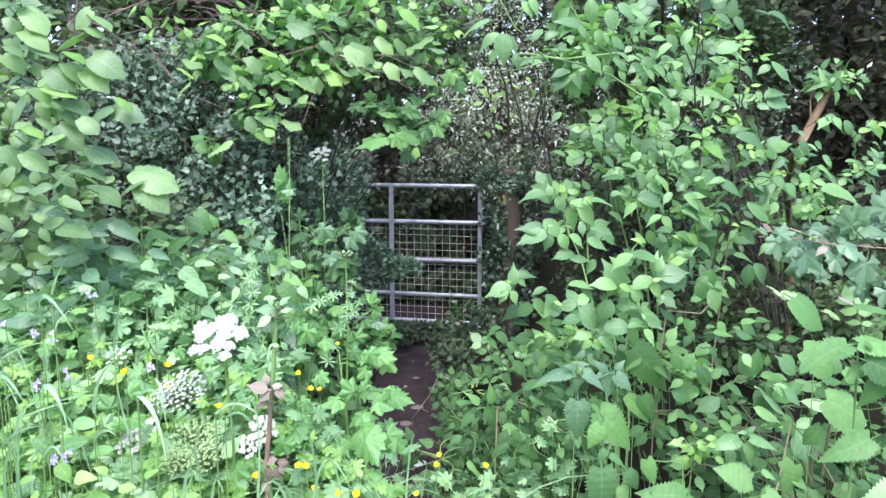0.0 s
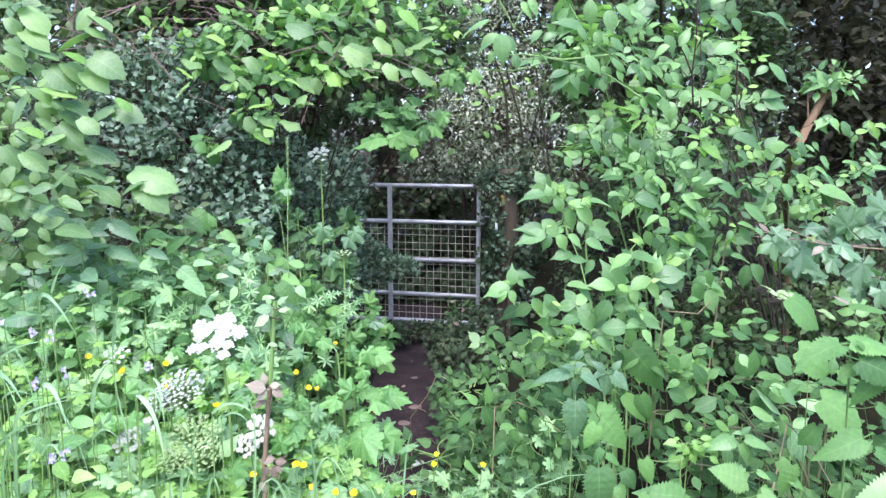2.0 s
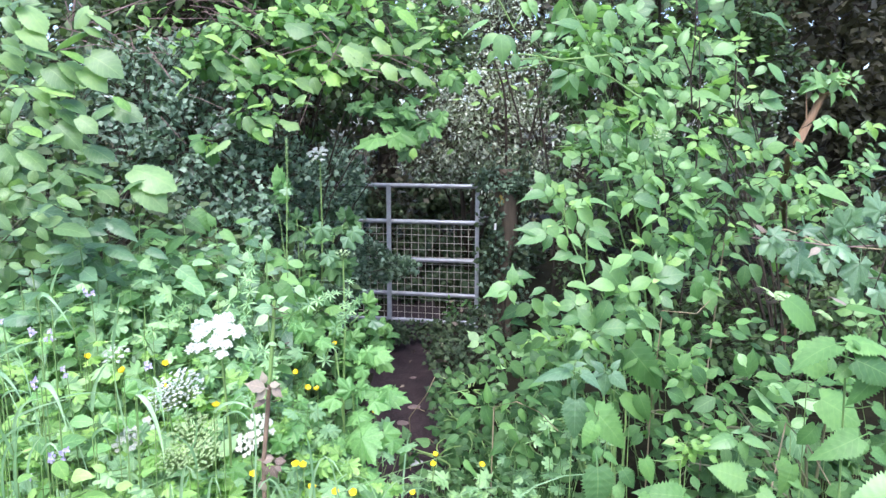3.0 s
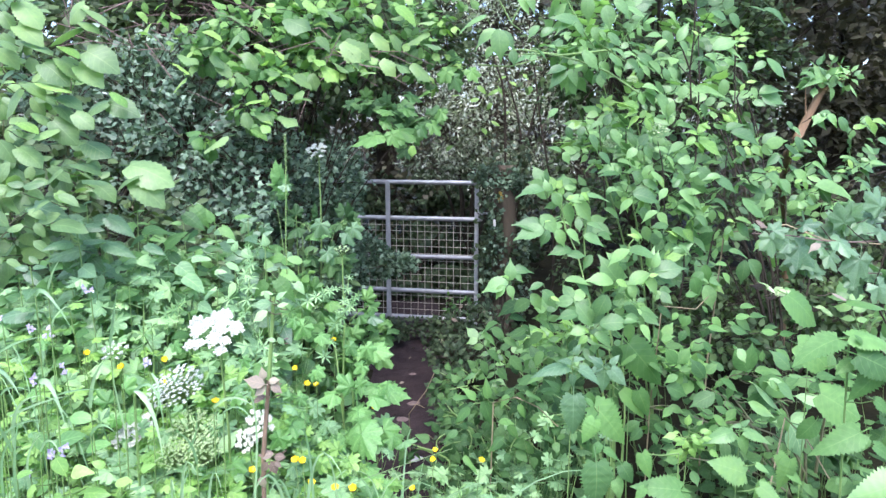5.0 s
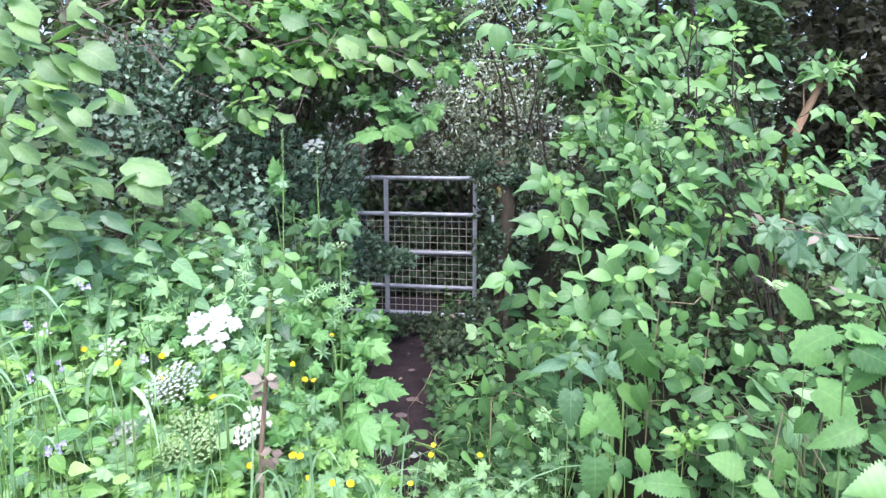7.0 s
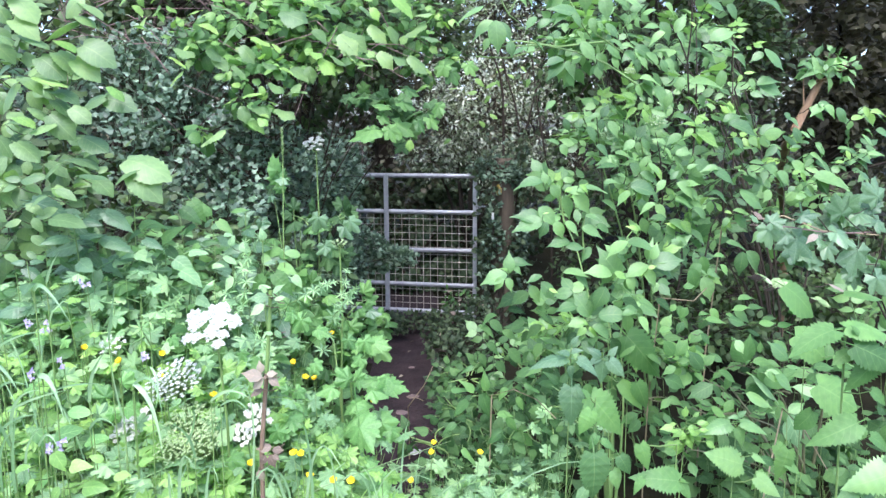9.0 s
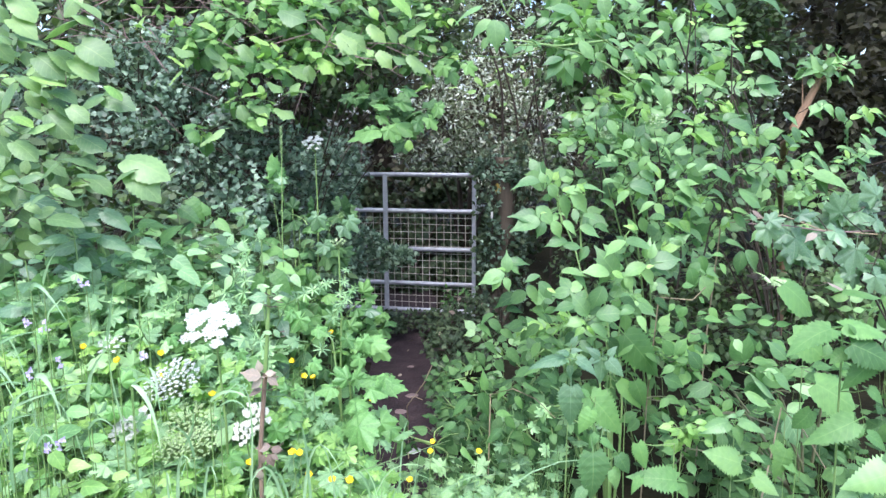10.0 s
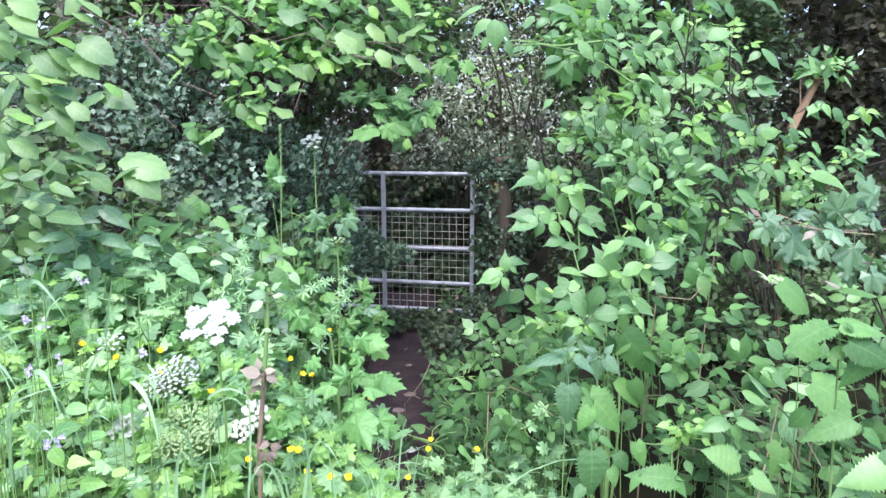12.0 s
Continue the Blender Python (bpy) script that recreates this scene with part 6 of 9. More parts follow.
tree((-1.5, 8.0), 4.8, [((-1.45, 7.6, 2.7), (0.85, 0.5, 0.9), 0.6), ((-2.4, 7.4, 2.9), (0.8, 0.5, 0.8), 0.4)], 7000, 1.15, "dark leafy woodland tree behind the hawthorn")
tree((-3.2, 8.6), 5.5, [((-2.6, 8.0, 1.6), (1.6, 0.9, 1.4), 0.3), ((-2.4, 7.6, 3.6), (1.8, 1.4, 1.2), 0.35), ((-4.6, 8.0, 2.6), (1.5, 1.2, 1.8), 0.35)], 7000, 1.3, "dark leafy woodland tree behind the hedge")
tree((-0.7, 9.2), 6.0, [((-0.5, 8.8, 1.0), (1.5, 0.7, 1.2), 0.3), ((-0.4, 8.6, 3.9), (1.7, 1.0, 0.9), 0.35), ((-0.3, 9.2, 2.6), (1.8, 0.7, 1.2), 0.35)], 8000, 1.3, "dark woodland tree shading the ground beyond the gate")
tree((1.7, 8.9), 6.0, [((1.4, 8.8, 1.2), (1.4, 0.7, 1.4), 0.3), ((1.6, 8.8, 3.9), (1.7, 1.0, 0.9), 0.35), ((2.0, 9.0, 2.8), (1.5, 0.8, 1.2), 0.35)], 8000, 1.3, "dark woodland tree behind the privet thicket")
tree((4.4, 8.4), 6.5, [((3.6, 7.6, 1.4), (1.3, 0.9, 1.3), 0.3), ((3.8, 7.6, 3.2), (1.6, 0.9, 1.0), 0.35), ((5.4, 8.0, 2.4), (1.4, 1.0, 1.8), 0.35)], 5200, 1.3, "dark woodland tree with chinks of sky in its crown")
tree((6.0, 10.0), 7.0, [((5.2, 9.2, 2.2), (1.6, 0.8, 1.6), 0.6), ((5.6, 9.4, 4.2), (1.8, 1.0, 0.9), 0.4)], 5000, 1.5, "dark woodland tree with chinks of sky in its crown")
tree((-5.0, 11.5), 7.0, [((-4.5, 10.5, 2.0), (2.2, 0.8, 2.0), 0.5), ((-2.4, 10.8, 3.6), (2.0, 0.9, 1.6), 0.5)], 9000, 1.5, "dark woodland tree deep in the wood")
tree((-1.0, 12.0), 7.0, [((-0.9, 11.0, 1.6), (2.2, 0.8, 1.6), 0.5), ((-0.4, 11.2, 3.6), (2.4, 0.9, 1.4), 0.5)], 9000, 1.5, "dark woodland tree deep in the wood")
tree((3.0, 12.0), 7.0, [((2.4, 11.0, 1.6), (2.2, 0.8, 1.6), 0.5), ((3.4, 11.2, 3.4), (2.4, 0.9, 1.4), 0.5)], 8000, 1.5, "dark woodland tree deep in the wood")
# A mostly unseen canopy, added to darken the gate and hawthorn.
tree((-1.7, 6.4), 4.6, [((-0.9, 5.7, 3.4), (1.0, 0.7, 0.5), 0.4), ((-2.0, 5.6, 3.0), (1.0, 0.8, 0.6), 0.6), ((-0.95, 4.1, 3.25), (0.8, 0.5, 0.35), 0.5)], 3400, 1.2, "woodland tree arching over the gate", (0.2, -0.5))
# Another canopy mostly above the view, added to shade behind the elder.
tree((1.6, 5.6), 4.6, [((2.0, 5.5, 3.4), (1.0, 0.8, 0.5), 0.5), ((2.5, 5.4, 3.1), (1.1, 0.9, 0.6), 0.5)], 4200, 1.2, "woodland tree behind the elder", (-0.2, -0.4))

# The topmost clump is out of view, added to shade the crown below.
tree((3.7, 6.6), 5.5, [((3.3, 6.0, 2.4), (1.1, 0.5, 0.9), 0.4), ((4.4, 6.0, 2.2), (0.9, 0.6, 1.2), 0.3), ((3.6, 6.2, 1.2), (1.2, 0.5, 0.8), 0.2), ((3.7, 5.9, 3.9), (1.6, 1.1, 0.5), 0.3)], 9000, 1.15, "dark holly-like tree with small chinks of sky")

# thin dark stems right of the gate
for k, (a, b) in enumerate([((0.602, 5.909, 1.193), (0.836, 5.844, 2.059)), ((0.555, 6.114, 1.847), (0.451, 6.071, 2.214)), ((0.698, 6.060, 1.507), (0.579, 6.144, 2.036)), ((0.929, 5.744, 0.789), (0.814, 5.903, 1.793))]):
    stem = Plant("hazel_pole", (a[0] - 0.05, a[1], 0.0), "thin bare dark stem rising beside the gate post", "sapling", "bare stems", wood=M_BARK, branch="stem")
    a, b = Vector(a), Vector(b)
    stem.limb([stem.base, (stem.base + a) / 2 + Vector((0.04, 0, 0)), a, (a + b) / 2 + Vector((0.02, 0, 0)), b, b + (b - a) * 0.7], 0.013, 0.006)
    mid = (a + b) / 2
    stem.twig([mid, mid + Vector((-0.08, 0.02, 0.1)), mid + Vector((-0.13, 0.02, 0.22))], 0.005, 0.002)
    stem.finish()

# the broken branch with a tuft of new leaves
snag = Plant("broken_branch", (1.95, 3.9, 0.1), "snapped orange-brown branch stub with a tuft of new leaves", "branch", wood=M_SPLIT, keep=60, branch="stub")
s0, s1 = Vector((1.390, 2.781, 1.579)), Vector((1.490, 2.810, 1.765))
snag.limb([snag.base, Vector((1.85, 3.7, 0.9)), Vector((1.6, 3.3, 1.35)), s0 + Vector((0.03, 0.12, -0.06)), s0, (s0 + s1) / 2, s1], 0.022, 0.014, 9)
for k in range(1):
    part("splinter", tube([s0 - snag.base + (s1 - s0) * 0.5 + Vector((0.01 * k - 0.03, -0.03, 0)), s0 - snag.base + (s1 - s0) * 0.8 + Vector((0.02 * k - 0.07, -0.04, 0.05))], 0.004, 0.0012, 4), M_SPLIT, snag.root)
for k in range(7):
    a = k * 0.9
    snag.shoot(s1, s1 + Vector((0.08 * math.cos(a) + 0.01, -0.03 + 0.03 * math.sin(a), 0.07 + 0.03 * math.sin(a * 2))), "mixed", M_ELDER, 3, 0.9, 0.3, (0, -0.7, 0.6))
snag.sprig("leaflet", M_ELDER, 2.76, [(1.469, 1.770, 1.435, 1.862, 0.2), (1.486, 1.769, 1.511, 1.832, 0.3), (1.495, 1.820, 1.560, 1.857, 0.5), (1.458, 1.791, 1.384, 1.799, 0.6), (1.490, 1.774, 1.503, 1.719, 0.3), (1.505, 1.795, 1.542, 1.774, 0.5), (1.473, 1.816, 1.453, 1.853, 0.4)])
snag.finish()

# dead reddish twigs in the hedge top
dead = Plant("dead_brushwood", (-2.0, 4.2, 0.1), "tangle of bare reddish dead twigs in the hedge top", "brushwood", wood=M_REDTWIG, branch="branch")
for k in range(24):
    a = Vector((-1.929, 3.849, 2.247)) + Vector((rng.uniform(-0.1, 0.7), rng.uniform(-0.1, 0.2), rng.uniform(-0.15, 0.2)))
    d = Vector((rng.uniform(0.2, 0.7), rng.uniform(-0.1, 0.1), rng.uniform(-0.45, 0.1)))
    dead.twig([a, a + d * 0.5 + Vector((0, 0, 0.04)), a + d], 0.0028, 0.0012)
for k in range(26):
    a = Vector((-0.957, 3.396, 1.944)) + Vector((rng.uniform(-0.05, 0.75), rng.uniform(-0.1, 0.4), rng.uniform(-0.12, 0.12)))
    d = Vector((rng.uniform(-0.35, 0.35), rng.uniform(-0.1, 0.1), rng.uniform(-0.2, 0.15)))
    dead.twig([a, a + d * 0.5 + Vector((0, 0, 0.03)), a + d], 0.003, 0.0012)
dead.limb([dead.base, Vector((-2.064, 3.969, 1.730)), Vector((-1.929, 3.830, 2.131)), Vector((-1.899, 3.872, 2.393))], 0.01, 0.005)
dead.limb([Vector((-1.929, 3.830, 2.131)), Vector((-1.676, 3.742, 2.216)), Vector((-1.504, 3.754, 2.287))], 0.005, 0.003)
dead.limb([Vector((-0.643, 3.668, 1.748)), Vector((-0.779, 3.784, 1.840)), Vector((-1.042, 3.896, 1.906))], 0.004, 0.003)
dead.twig([(-1.642, 3.150, 2.063), (-1.489, 3.150, 2.021), (-1.313, 3.150, 1.960)], 0.0024, 0.0012)
dead.twig([(-1.508, 3.150, 2.091), (-1.404, 3.150, 2.028), (-1.310, 3.150, 1.965)], 0.0024, 0.0012)
dead.twig([(-1.602, 3.150, 2.109), (-1.579, 3.150, 2.040), (-1.619, 3.150, 1.974)], 0.0024, 0.0012)
dead.twig([(-1.263, 3.150, 1.979), (-1.207, 3.150, 1.903), (-1.152, 3.150, 1.822)], 0.0024, 0.0012)
dead.twig([(-1.249, 3.150, 1.941), (-1.194, 3.150, 1.879), (-1.163, 3.150, 1.832)], 0.0024, 0.0012)
dead.twig([(-1.639, 3.150, 1.965), (-1.492, 3.150, 1.988), (-1.360, 3.150, 1.969)], 0.0024, 0.0012)
dead.twig([(-1.393, 3.150, 2.012), (-1.334, 3.150, 1.993), (-1.301, 3.150, 1.955)], 0.0024, 0.0012)
dead.twig([(-1.301, 3.150, 1.950), (-1.204, 3.150, 1.957), (-1.132, 3.150, 1.941)], 0.0024, 0.0012)
dead.twig([(-1.549, 3.150, 2.167), (-1.506, 3.150, 2.109), (-1.536, 3.150, 2.044)], 0.0024, 0.0012)
dead.twig([(-1.602, 3.150, 2.167), (-1.588, 3.150, 2.109), (-1.582, 3.150, 2.063)], 0.0024, 0.0012)
dead.twig([(-1.224, 3.150, 2.011), (-1.191, 3.150, 1.969), (-1.176, 3.150, 1.941)], 0.0024, 0.0012)
dead.twig([(-1.660, 3.150, 2.003), (-1.563, 3.150, 2.012), (-1.445, 3.150, 1.974)], 0.0024, 0.0012)
dead.twig([(-1.333, 3.150, 2.016), (-1.320, 3.150, 1.960), (-1.387, 3.150, 1.941)], 0.0024, 0.0012)
dead.twig([(-1.222, 3.150, 1.683), (-1.165, 3.150, 1.615), (-1.119, 3.150, 1.566)], 0.0024, 0.0012)
dead.twig([(-1.093, 3.150, 1.779), (-1.021, 3.150, 1.750), (-0.945, 3.150, 1.716)], 0.0024, 0.0012)
dead.twig([(-0.446, 3.300, 2.035), (-0.553, 3.300, 1.837), (-0.712, 3.300, 1.711)], 0.0024, 0.0012)
dead.twig([(-0.593, 3.300, 1.787), (-0.622, 3.300, 1.711), (-0.664, 3.300, 1.609)], 0.0024, 0.0012)
dead.twig([(-0.354, 3.300, 1.545), (-0.407, 3.300, 1.493), (-0.447, 3.300, 1.454)], 0.0024, 0.0012)
dead.twig([(-0.354, 3.300, 1.532), (-0.342, 3.300, 1.480), (-0.351, 3.300, 1.428)], 0.0024, 0.0012)
dead.sprig("bough", M_YOUNG, 3.3, [(-1.351, 2.134, -1.298, 2.099, 0.8), (-1.299, 2.085, -1.358, 2.046, 0.8), (-1.252, 2.109, -1.204, 2.075, 0.8), (-1.200, 2.133, -1.152, 2.099, 0.8), (-1.160, 2.055, -1.118, 2.080, 0.8), (-1.186, 2.036, -1.174, 2.075, 0.8), (-1.223, 2.167, -1.274, 2.153, 0.9), (-1.333, 2.036, -1.247, 2.031, 0.92), (-1.102, 2.094, -1.044, 2.124, 0.8), (-1.098, 2.153, -1.147, 2.172, 0.8), (-1.368, 2.177, -1.411, 2.138, 0.8), (-1.309, 2.167, -1.297, 2.119, 0.7), (-1.235, 2.133, -1.269, 2.085, 0.7), (-1.131, 2.031, -1.074, 2.046, 0.9)])
dead.finish()


# ---- plants of the verge ----
def nettle(top, base, leaf=1.0, pairs=6, label="green stinging nettle with toothed drooping leaves", material=M_NETTLE):
    base = (base[0], base[1], ground_z(base[0], base[1]))
    n = Plant("nettle", base, label, "nettle", "nettles", wood=M_STEM, branch="stem", keep=40)
    b, t = Vector(base), Vector(top)
    n.limb([b, (b + t) / 2 + Vector((rng.gauss(0, 0.02), rng.gauss(0, 0.02), 0)), t], 0.0026, 0.0014, 6)
    ax = (t - b).normalized()
    phi = rng.uniform(0, 3.14)
    L = 0.065 * pairs
    for k in range(pairs):
        p = t - ax * (0.008 + L * (k / pairs) ** 1.15)
        s = leaf * (0.42 + 0.58 * min(1, k / 1.3)) * rng.uniform(0.88, 1.1)
        phi += 1.57
        for side in (0, math.pi):
            d = Vector((math.cos(phi + side), math.sin(phi + side), 0.35 - 0.2 * k))
            n.leaf("nettle", material, aimed(p + d.normalized() * 0.02 * s, d, Vector((0, -0.75, 0.7)) + d * 0.25, s, 0.16))
    return n.finish()


def nettle_with(top, foot, leaves, label, thick=0.0018, **kw):
    """A nettle whose leaves are given one by one: (kind, material, y, rows)."""
    base = Vector((foot[0], foot[1], ground_z(foot[0], foot[1])))
    n = Plant("nettle", base, label, "nettle", "nettles", wood=M_STEM, branch="stem", keep=60)
    top = Vector(top)
    n.limb([base, (base + top) / 2 + Vector((rng.gauss(0, 0.015), 0.01, 0)), top], thick, thick * 0.6, 6)
    for kind, material, y, rows in leaves:
        n.sprig(kind, material, y, rows, stem=(base, top), **kw)
    return n.finish()


nettles_front = []
nettles_front.append(nettle_with((0.281, 1.420, 1.133), (0.294, 1.440), [
    ("nettle", M_MAPLE, 1.4, [(0.266, 1.120, 0.194, 1.127, 0.55), (0.293, 1.117, 0.340, 1.100, 0.6), (0.278, 1.103, 0.279, 1.076, 0.1), (0.282, 1.056, 0.280, 0.971, 0.1), (0.281, 1.129, 0.304, 1.139, 0.6), (0.274, 1.129, 0.252, 1.142, 0.6), (0.280, 1.151, 0.291, 1.170, 0.4), (0.287, 1.056, 0.312, 1.031, 0.4)]),
], "green stinging nettle with toothed drooping leaves"))
nettles_front.append(nettle_with((0.378, 1.500, 1.096), (0.388, 1.520), [
    ("nettle", M_MAPLE, 1.48, [(0.373, 1.095, 0.407, 1.061, 0.3), (0.366, 1.092, 0.361, 1.035, 0.2), (0.359, 1.092, 0.327, 1.082, 0.6), (0.376, 1.102, 0.389, 1.125, 0.5), (0.353, 1.103, 0.330, 1.126, 0.5)]),
], "green stinging nettle with toothed drooping leaves"))
nettles_front.append(nettle_with((0.324, 1.360, 1.052), (0.343, 1.380), [
    ("nettle", M_NETTLE, 1.34, [(0.317, 1.050, 0.392, 0.976, 0.2), (0.313, 1.031, 0.287, 0.983, 0.3), (0.324, 0.983, 0.302, 0.959, 0.5), (0.333, 0.971, 0.366, 0.959, 0.6), (0.310, 1.060, 0.293, 1.079, 0.6)]),
], "green stinging nettle with toothed drooping leaves"))
nettles_front.append(nettle_with((0.299, 1.260, 0.983), (0.309, 1.280), [
    ("nettle", M_ELDER, 1.24, [(0.297, 0.986, 0.302, 0.892, 0.1), (0.346, 0.981, 0.369, 0.945, 0.1), (0.335, 0.950, 0.355, 0.913, 0.3), (0.282, 0.916, 0.262, 0.887, 0.4)]),
], "green stinging nettle with toothed drooping leaves", wide=1.12))
nettles_front.append(nettle_with((0.449, 1.240, 1.006), (0.453, 1.250), [
    ("nettle", M_NETTLE, 1.22, [(0.450, 0.941, 0.367, 0.964, 0.25), (0.368, 1.027, 0.387, 0.978, 0.1), (0.456, 0.937, 0.479, 0.903, 0.3), (0.382, 0.949, 0.358, 0.926, 0.5)]),
], "green stinging nettle with toothed drooping leaves"))
nettles_front.append(nettle_with((0.577, 2.050, 0.973), (0.610, 2.100), [
    ("nettle", M_NETTLE, 2, [(0.557, 0.988, 0.672, 0.866, 0.25), (0.571, 0.964, 0.522, 0.929, 0.6), (0.593, 0.842, 0.630, 0.760, 0.2), (0.623, 0.929, 0.667, 0.911, 0.7)]),
], "green stinging nettle with toothed drooping leaves"))
nettles_front.append(nettle_with((0.614, 1.360, 1.028), (0.637, 1.360), [
    ("nettle", M_ELDER, 1.34, [(0.596, 0.999, 0.535, 0.999, 0.7), (0.617, 1.004, 0.672, 0.999, 0.7), (0.608, 0.992, 0.629, 0.953, 0.2), (0.606, 1.021, 0.619, 1.035, 0.5), (0.602, 1.021, 0.583, 1.025, 0.6), (0.623, 0.914, 0.542, 0.953, 0.35), (0.655, 0.886, 0.706, 0.849, 0.35), (0.634, 0.945, 0.661, 0.931, 0.6)]),
], "green stinging nettle with toothed drooping leaves"))
nettles_front.append(nettle_with((0.787, 1.500, 0.941), (0.794, 1.500), [
    ("nettle", M_NETTLE, 1.48, [(0.781, 0.883, 0.758, 0.810, 0.2), (0.757, 0.891, 0.791, 0.850, 0.3), (0.778, 0.850, 0.818, 0.834, 0.5), (0.753, 0.850, 0.714, 0.864, 0.5), (0.729, 0.832, 0.706, 0.788, 0.4)]),
], "green stinging nettle with toothed drooping leaves"))
nettles_front.append(nettle_with((0.753, 1.120, 1.041), (0.768, 1.130), [
    ("nettle", M_ELDER, 1.1, [(0.770, 1.032, 0.681, 1.012, 0.35), (0.727, 0.990, 0.681, 0.970, 0.5), (0.750, 1.041, 0.776, 1.071, 0.5), (0.748, 0.969, 0.707, 0.998, 0.4)]),
], "green stinging nettle with toothed drooping leaves"))
nettle_tall = nettle_with((0.782, 1.300, 1.215), (0.866, 1.320), [
    ("nettle", M_NETTLE, 1.26, [(0.735, 1.224, 0.646, 1.211, 0.6), (0.767, 1.198, 0.861, 1.163, 0.4), (0.822, 1.174, 0.767, 1.110, 0.15), (0.773, 1.178, 0.737, 1.157, 0.5), (0.792, 1.043, 0.704, 1.015, 0.35), (0.758, 1.228, 0.841, 1.237, 0.75), (0.776, 1.220, 0.757, 1.239, 0.5), (0.812, 1.108, 0.846, 1.085, 0.5), (0.820, 1.017, 0.866, 0.994, 0.5), (0.809, 1.029, 0.778, 1.006, 0.4)]),
], "tall pale-stemmed nettle with large jagged leaves", thick=0.0034)
nettles_front.append(nettle_with((0.869, 1.600, 1.116), (0.901, 1.600), [
    ("hazel", M_NETTLE, 1.56, [(0.827, 1.117, 0.909, 1.074, 0.3), (0.878, 1.006, 0.972, 0.956, 0.4), (0.917, 1.074, 0.946, 1.047, 0.5), (0.876, 0.937, 0.840, 0.895, 0.5)]),
], "broad-leaved nettle in the shade of the elder"))
nettles_front.append(nettle_with((0.524, 1.400, 0.990), (0.525, 1.420), [
    ("mixed", M_YOUNG, 1.38, [(0.519, 0.964, 0.523, 0.945, 0.2), (0.494, 0.949, 0.472, 0.942, 0.3), (0.505, 0.975, 0.490, 0.974, 0.3), (0.542, 0.988, 0.565, 0.991, 0.3), (0.510, 0.946, 0.499, 0.924, 0.6), (0.537, 0.958, 0.554, 0.944, 0.3), (0.511, 0.970, 0.488, 0.978, 0.5), (0.510, 0.935, 0.502, 0.912, 0.6), (0.502, 0.973, 0.482, 0.977, 0.3), (0.510, 0.939, 0.513, 0.923, 0.5), (0.515, 0.948, 0.514, 0.928, 0.7), (0.524, 0.953, 0.538, 0.934, 0.3), (0.503, 0.947, 0.494, 0.927, 0.7), (0.522, 0.968, 0.545, 0.959, 0.5), (0.519, 0.955, 0.529, 0.935, 0.2), (0.506, 1.008, 0.507, 1.032, 0.7), (0.530, 0.970, 0.551, 0.957, 0.4)]),
    ("mixed", M_YOUNG, 1.36, [(0.530, 0.990, 0.549, 0.991, 0.3), (0.503, 0.978, 0.482, 0.966, 0.4), (0.516, 0.981, 0.537, 0.988, 0.4), (0.509, 0.973, 0.497, 0.957, 0.3), (0.516, 0.978, 0.538, 0.978, 0.3), (0.529, 0.976, 0.554, 0.976, 0.3), (0.484, 0.987, 0.458, 0.989, 0.4), (0.512, 0.961, 0.522, 0.944, 0.3), (0.530, 1.004, 0.541, 1.015, 0.3), (0.512, 0.968, 0.520, 0.945, 0.3), (0.541, 0.968, 0.564, 0.958, 0.4), (0.529, 0.998, 0.549, 1.006, 0.4), (0.519, 0.974, 0.535, 0.954, 0.7), (0.500, 0.956, 0.484, 0.941, 0.6), (0.488, 0.987, 0.471, 0.993, 0.7), (0.515, 0.983, 0.541, 0.978, 0.5), (0.540, 0.971, 0.565, 0.973, 0.5)]),
], "young bright green shoot among the nettles"))
for p, s, k in [((-0.763, 2.387, 1.330), 1.0, 6), ((-0.648, 2.384, 1.311), 1.0, 6), ((-0.849, 2.179, 1.292), 0.9, 6), ((-0.919, 2.073, 1.265), 0.9, 6), ((-0.995, 1.978, 1.304), 1.0, 6), ((-1.051, 1.877, 1.304), 0.9, 6),
                ((-0.726, 2.070, 1.248), 0.8, 6), ((-0.609, 2.067, 1.224), 0.8, 6), ((-0.498, 2.162, 1.188), 0.9, 6), ((-1.127, 1.863, 1.215), 0.8, 6), ((-0.884, 1.860, 1.200), 0.85, 6), ((-0.772, 1.961, 1.194), 0.8, 6), ((-0.428, 2.146, 1.084), 0.8, 5),
                ((-0.938, 1.751, 1.150), 0.8, 5), ((-0.905, 2.482, 1.290), 1.0, 6), ((-0.983, 2.383, 1.302), 1.0, 6), ((-0.486, 2.460, 1.152), 0.9, 6), ((-1.066, 1.856, 1.170), 0.8, 5), ((-0.628, 1.956, 1.163), 0.8, 6), ((-0.559, 2.056, 1.157), 0.8, 6), ((-0.672, 1.848, 1.125), 0.7, 5), ((-1.011, 2.067, 1.224), 0.9, 6), ((-0.626, 2.476, 1.250), 0.9, 6), ((-0.794, 1.853, 1.155), 0.7, 5), ((-0.402, 2.529, 0.950), 0.9, 5), ((-0.970, 1.944, 1.412), 1.1, 5), ((-0.894, 2.090, 1.372), 1.0, 5), ((-1.039, 1.769, 1.263), 1.0, 4), ((-0.950, 1.837, 1.370), 1.0, 5)]:
    nettle(p, (p[0] + rng.gauss(0, 0.05), p[1] + rng.uniform(0.0, 0.2)), s, k, material=M_MAPLE if rng.random() < (0.65 if p[2] > 1.25 else 0.2) else M_NETTLE)


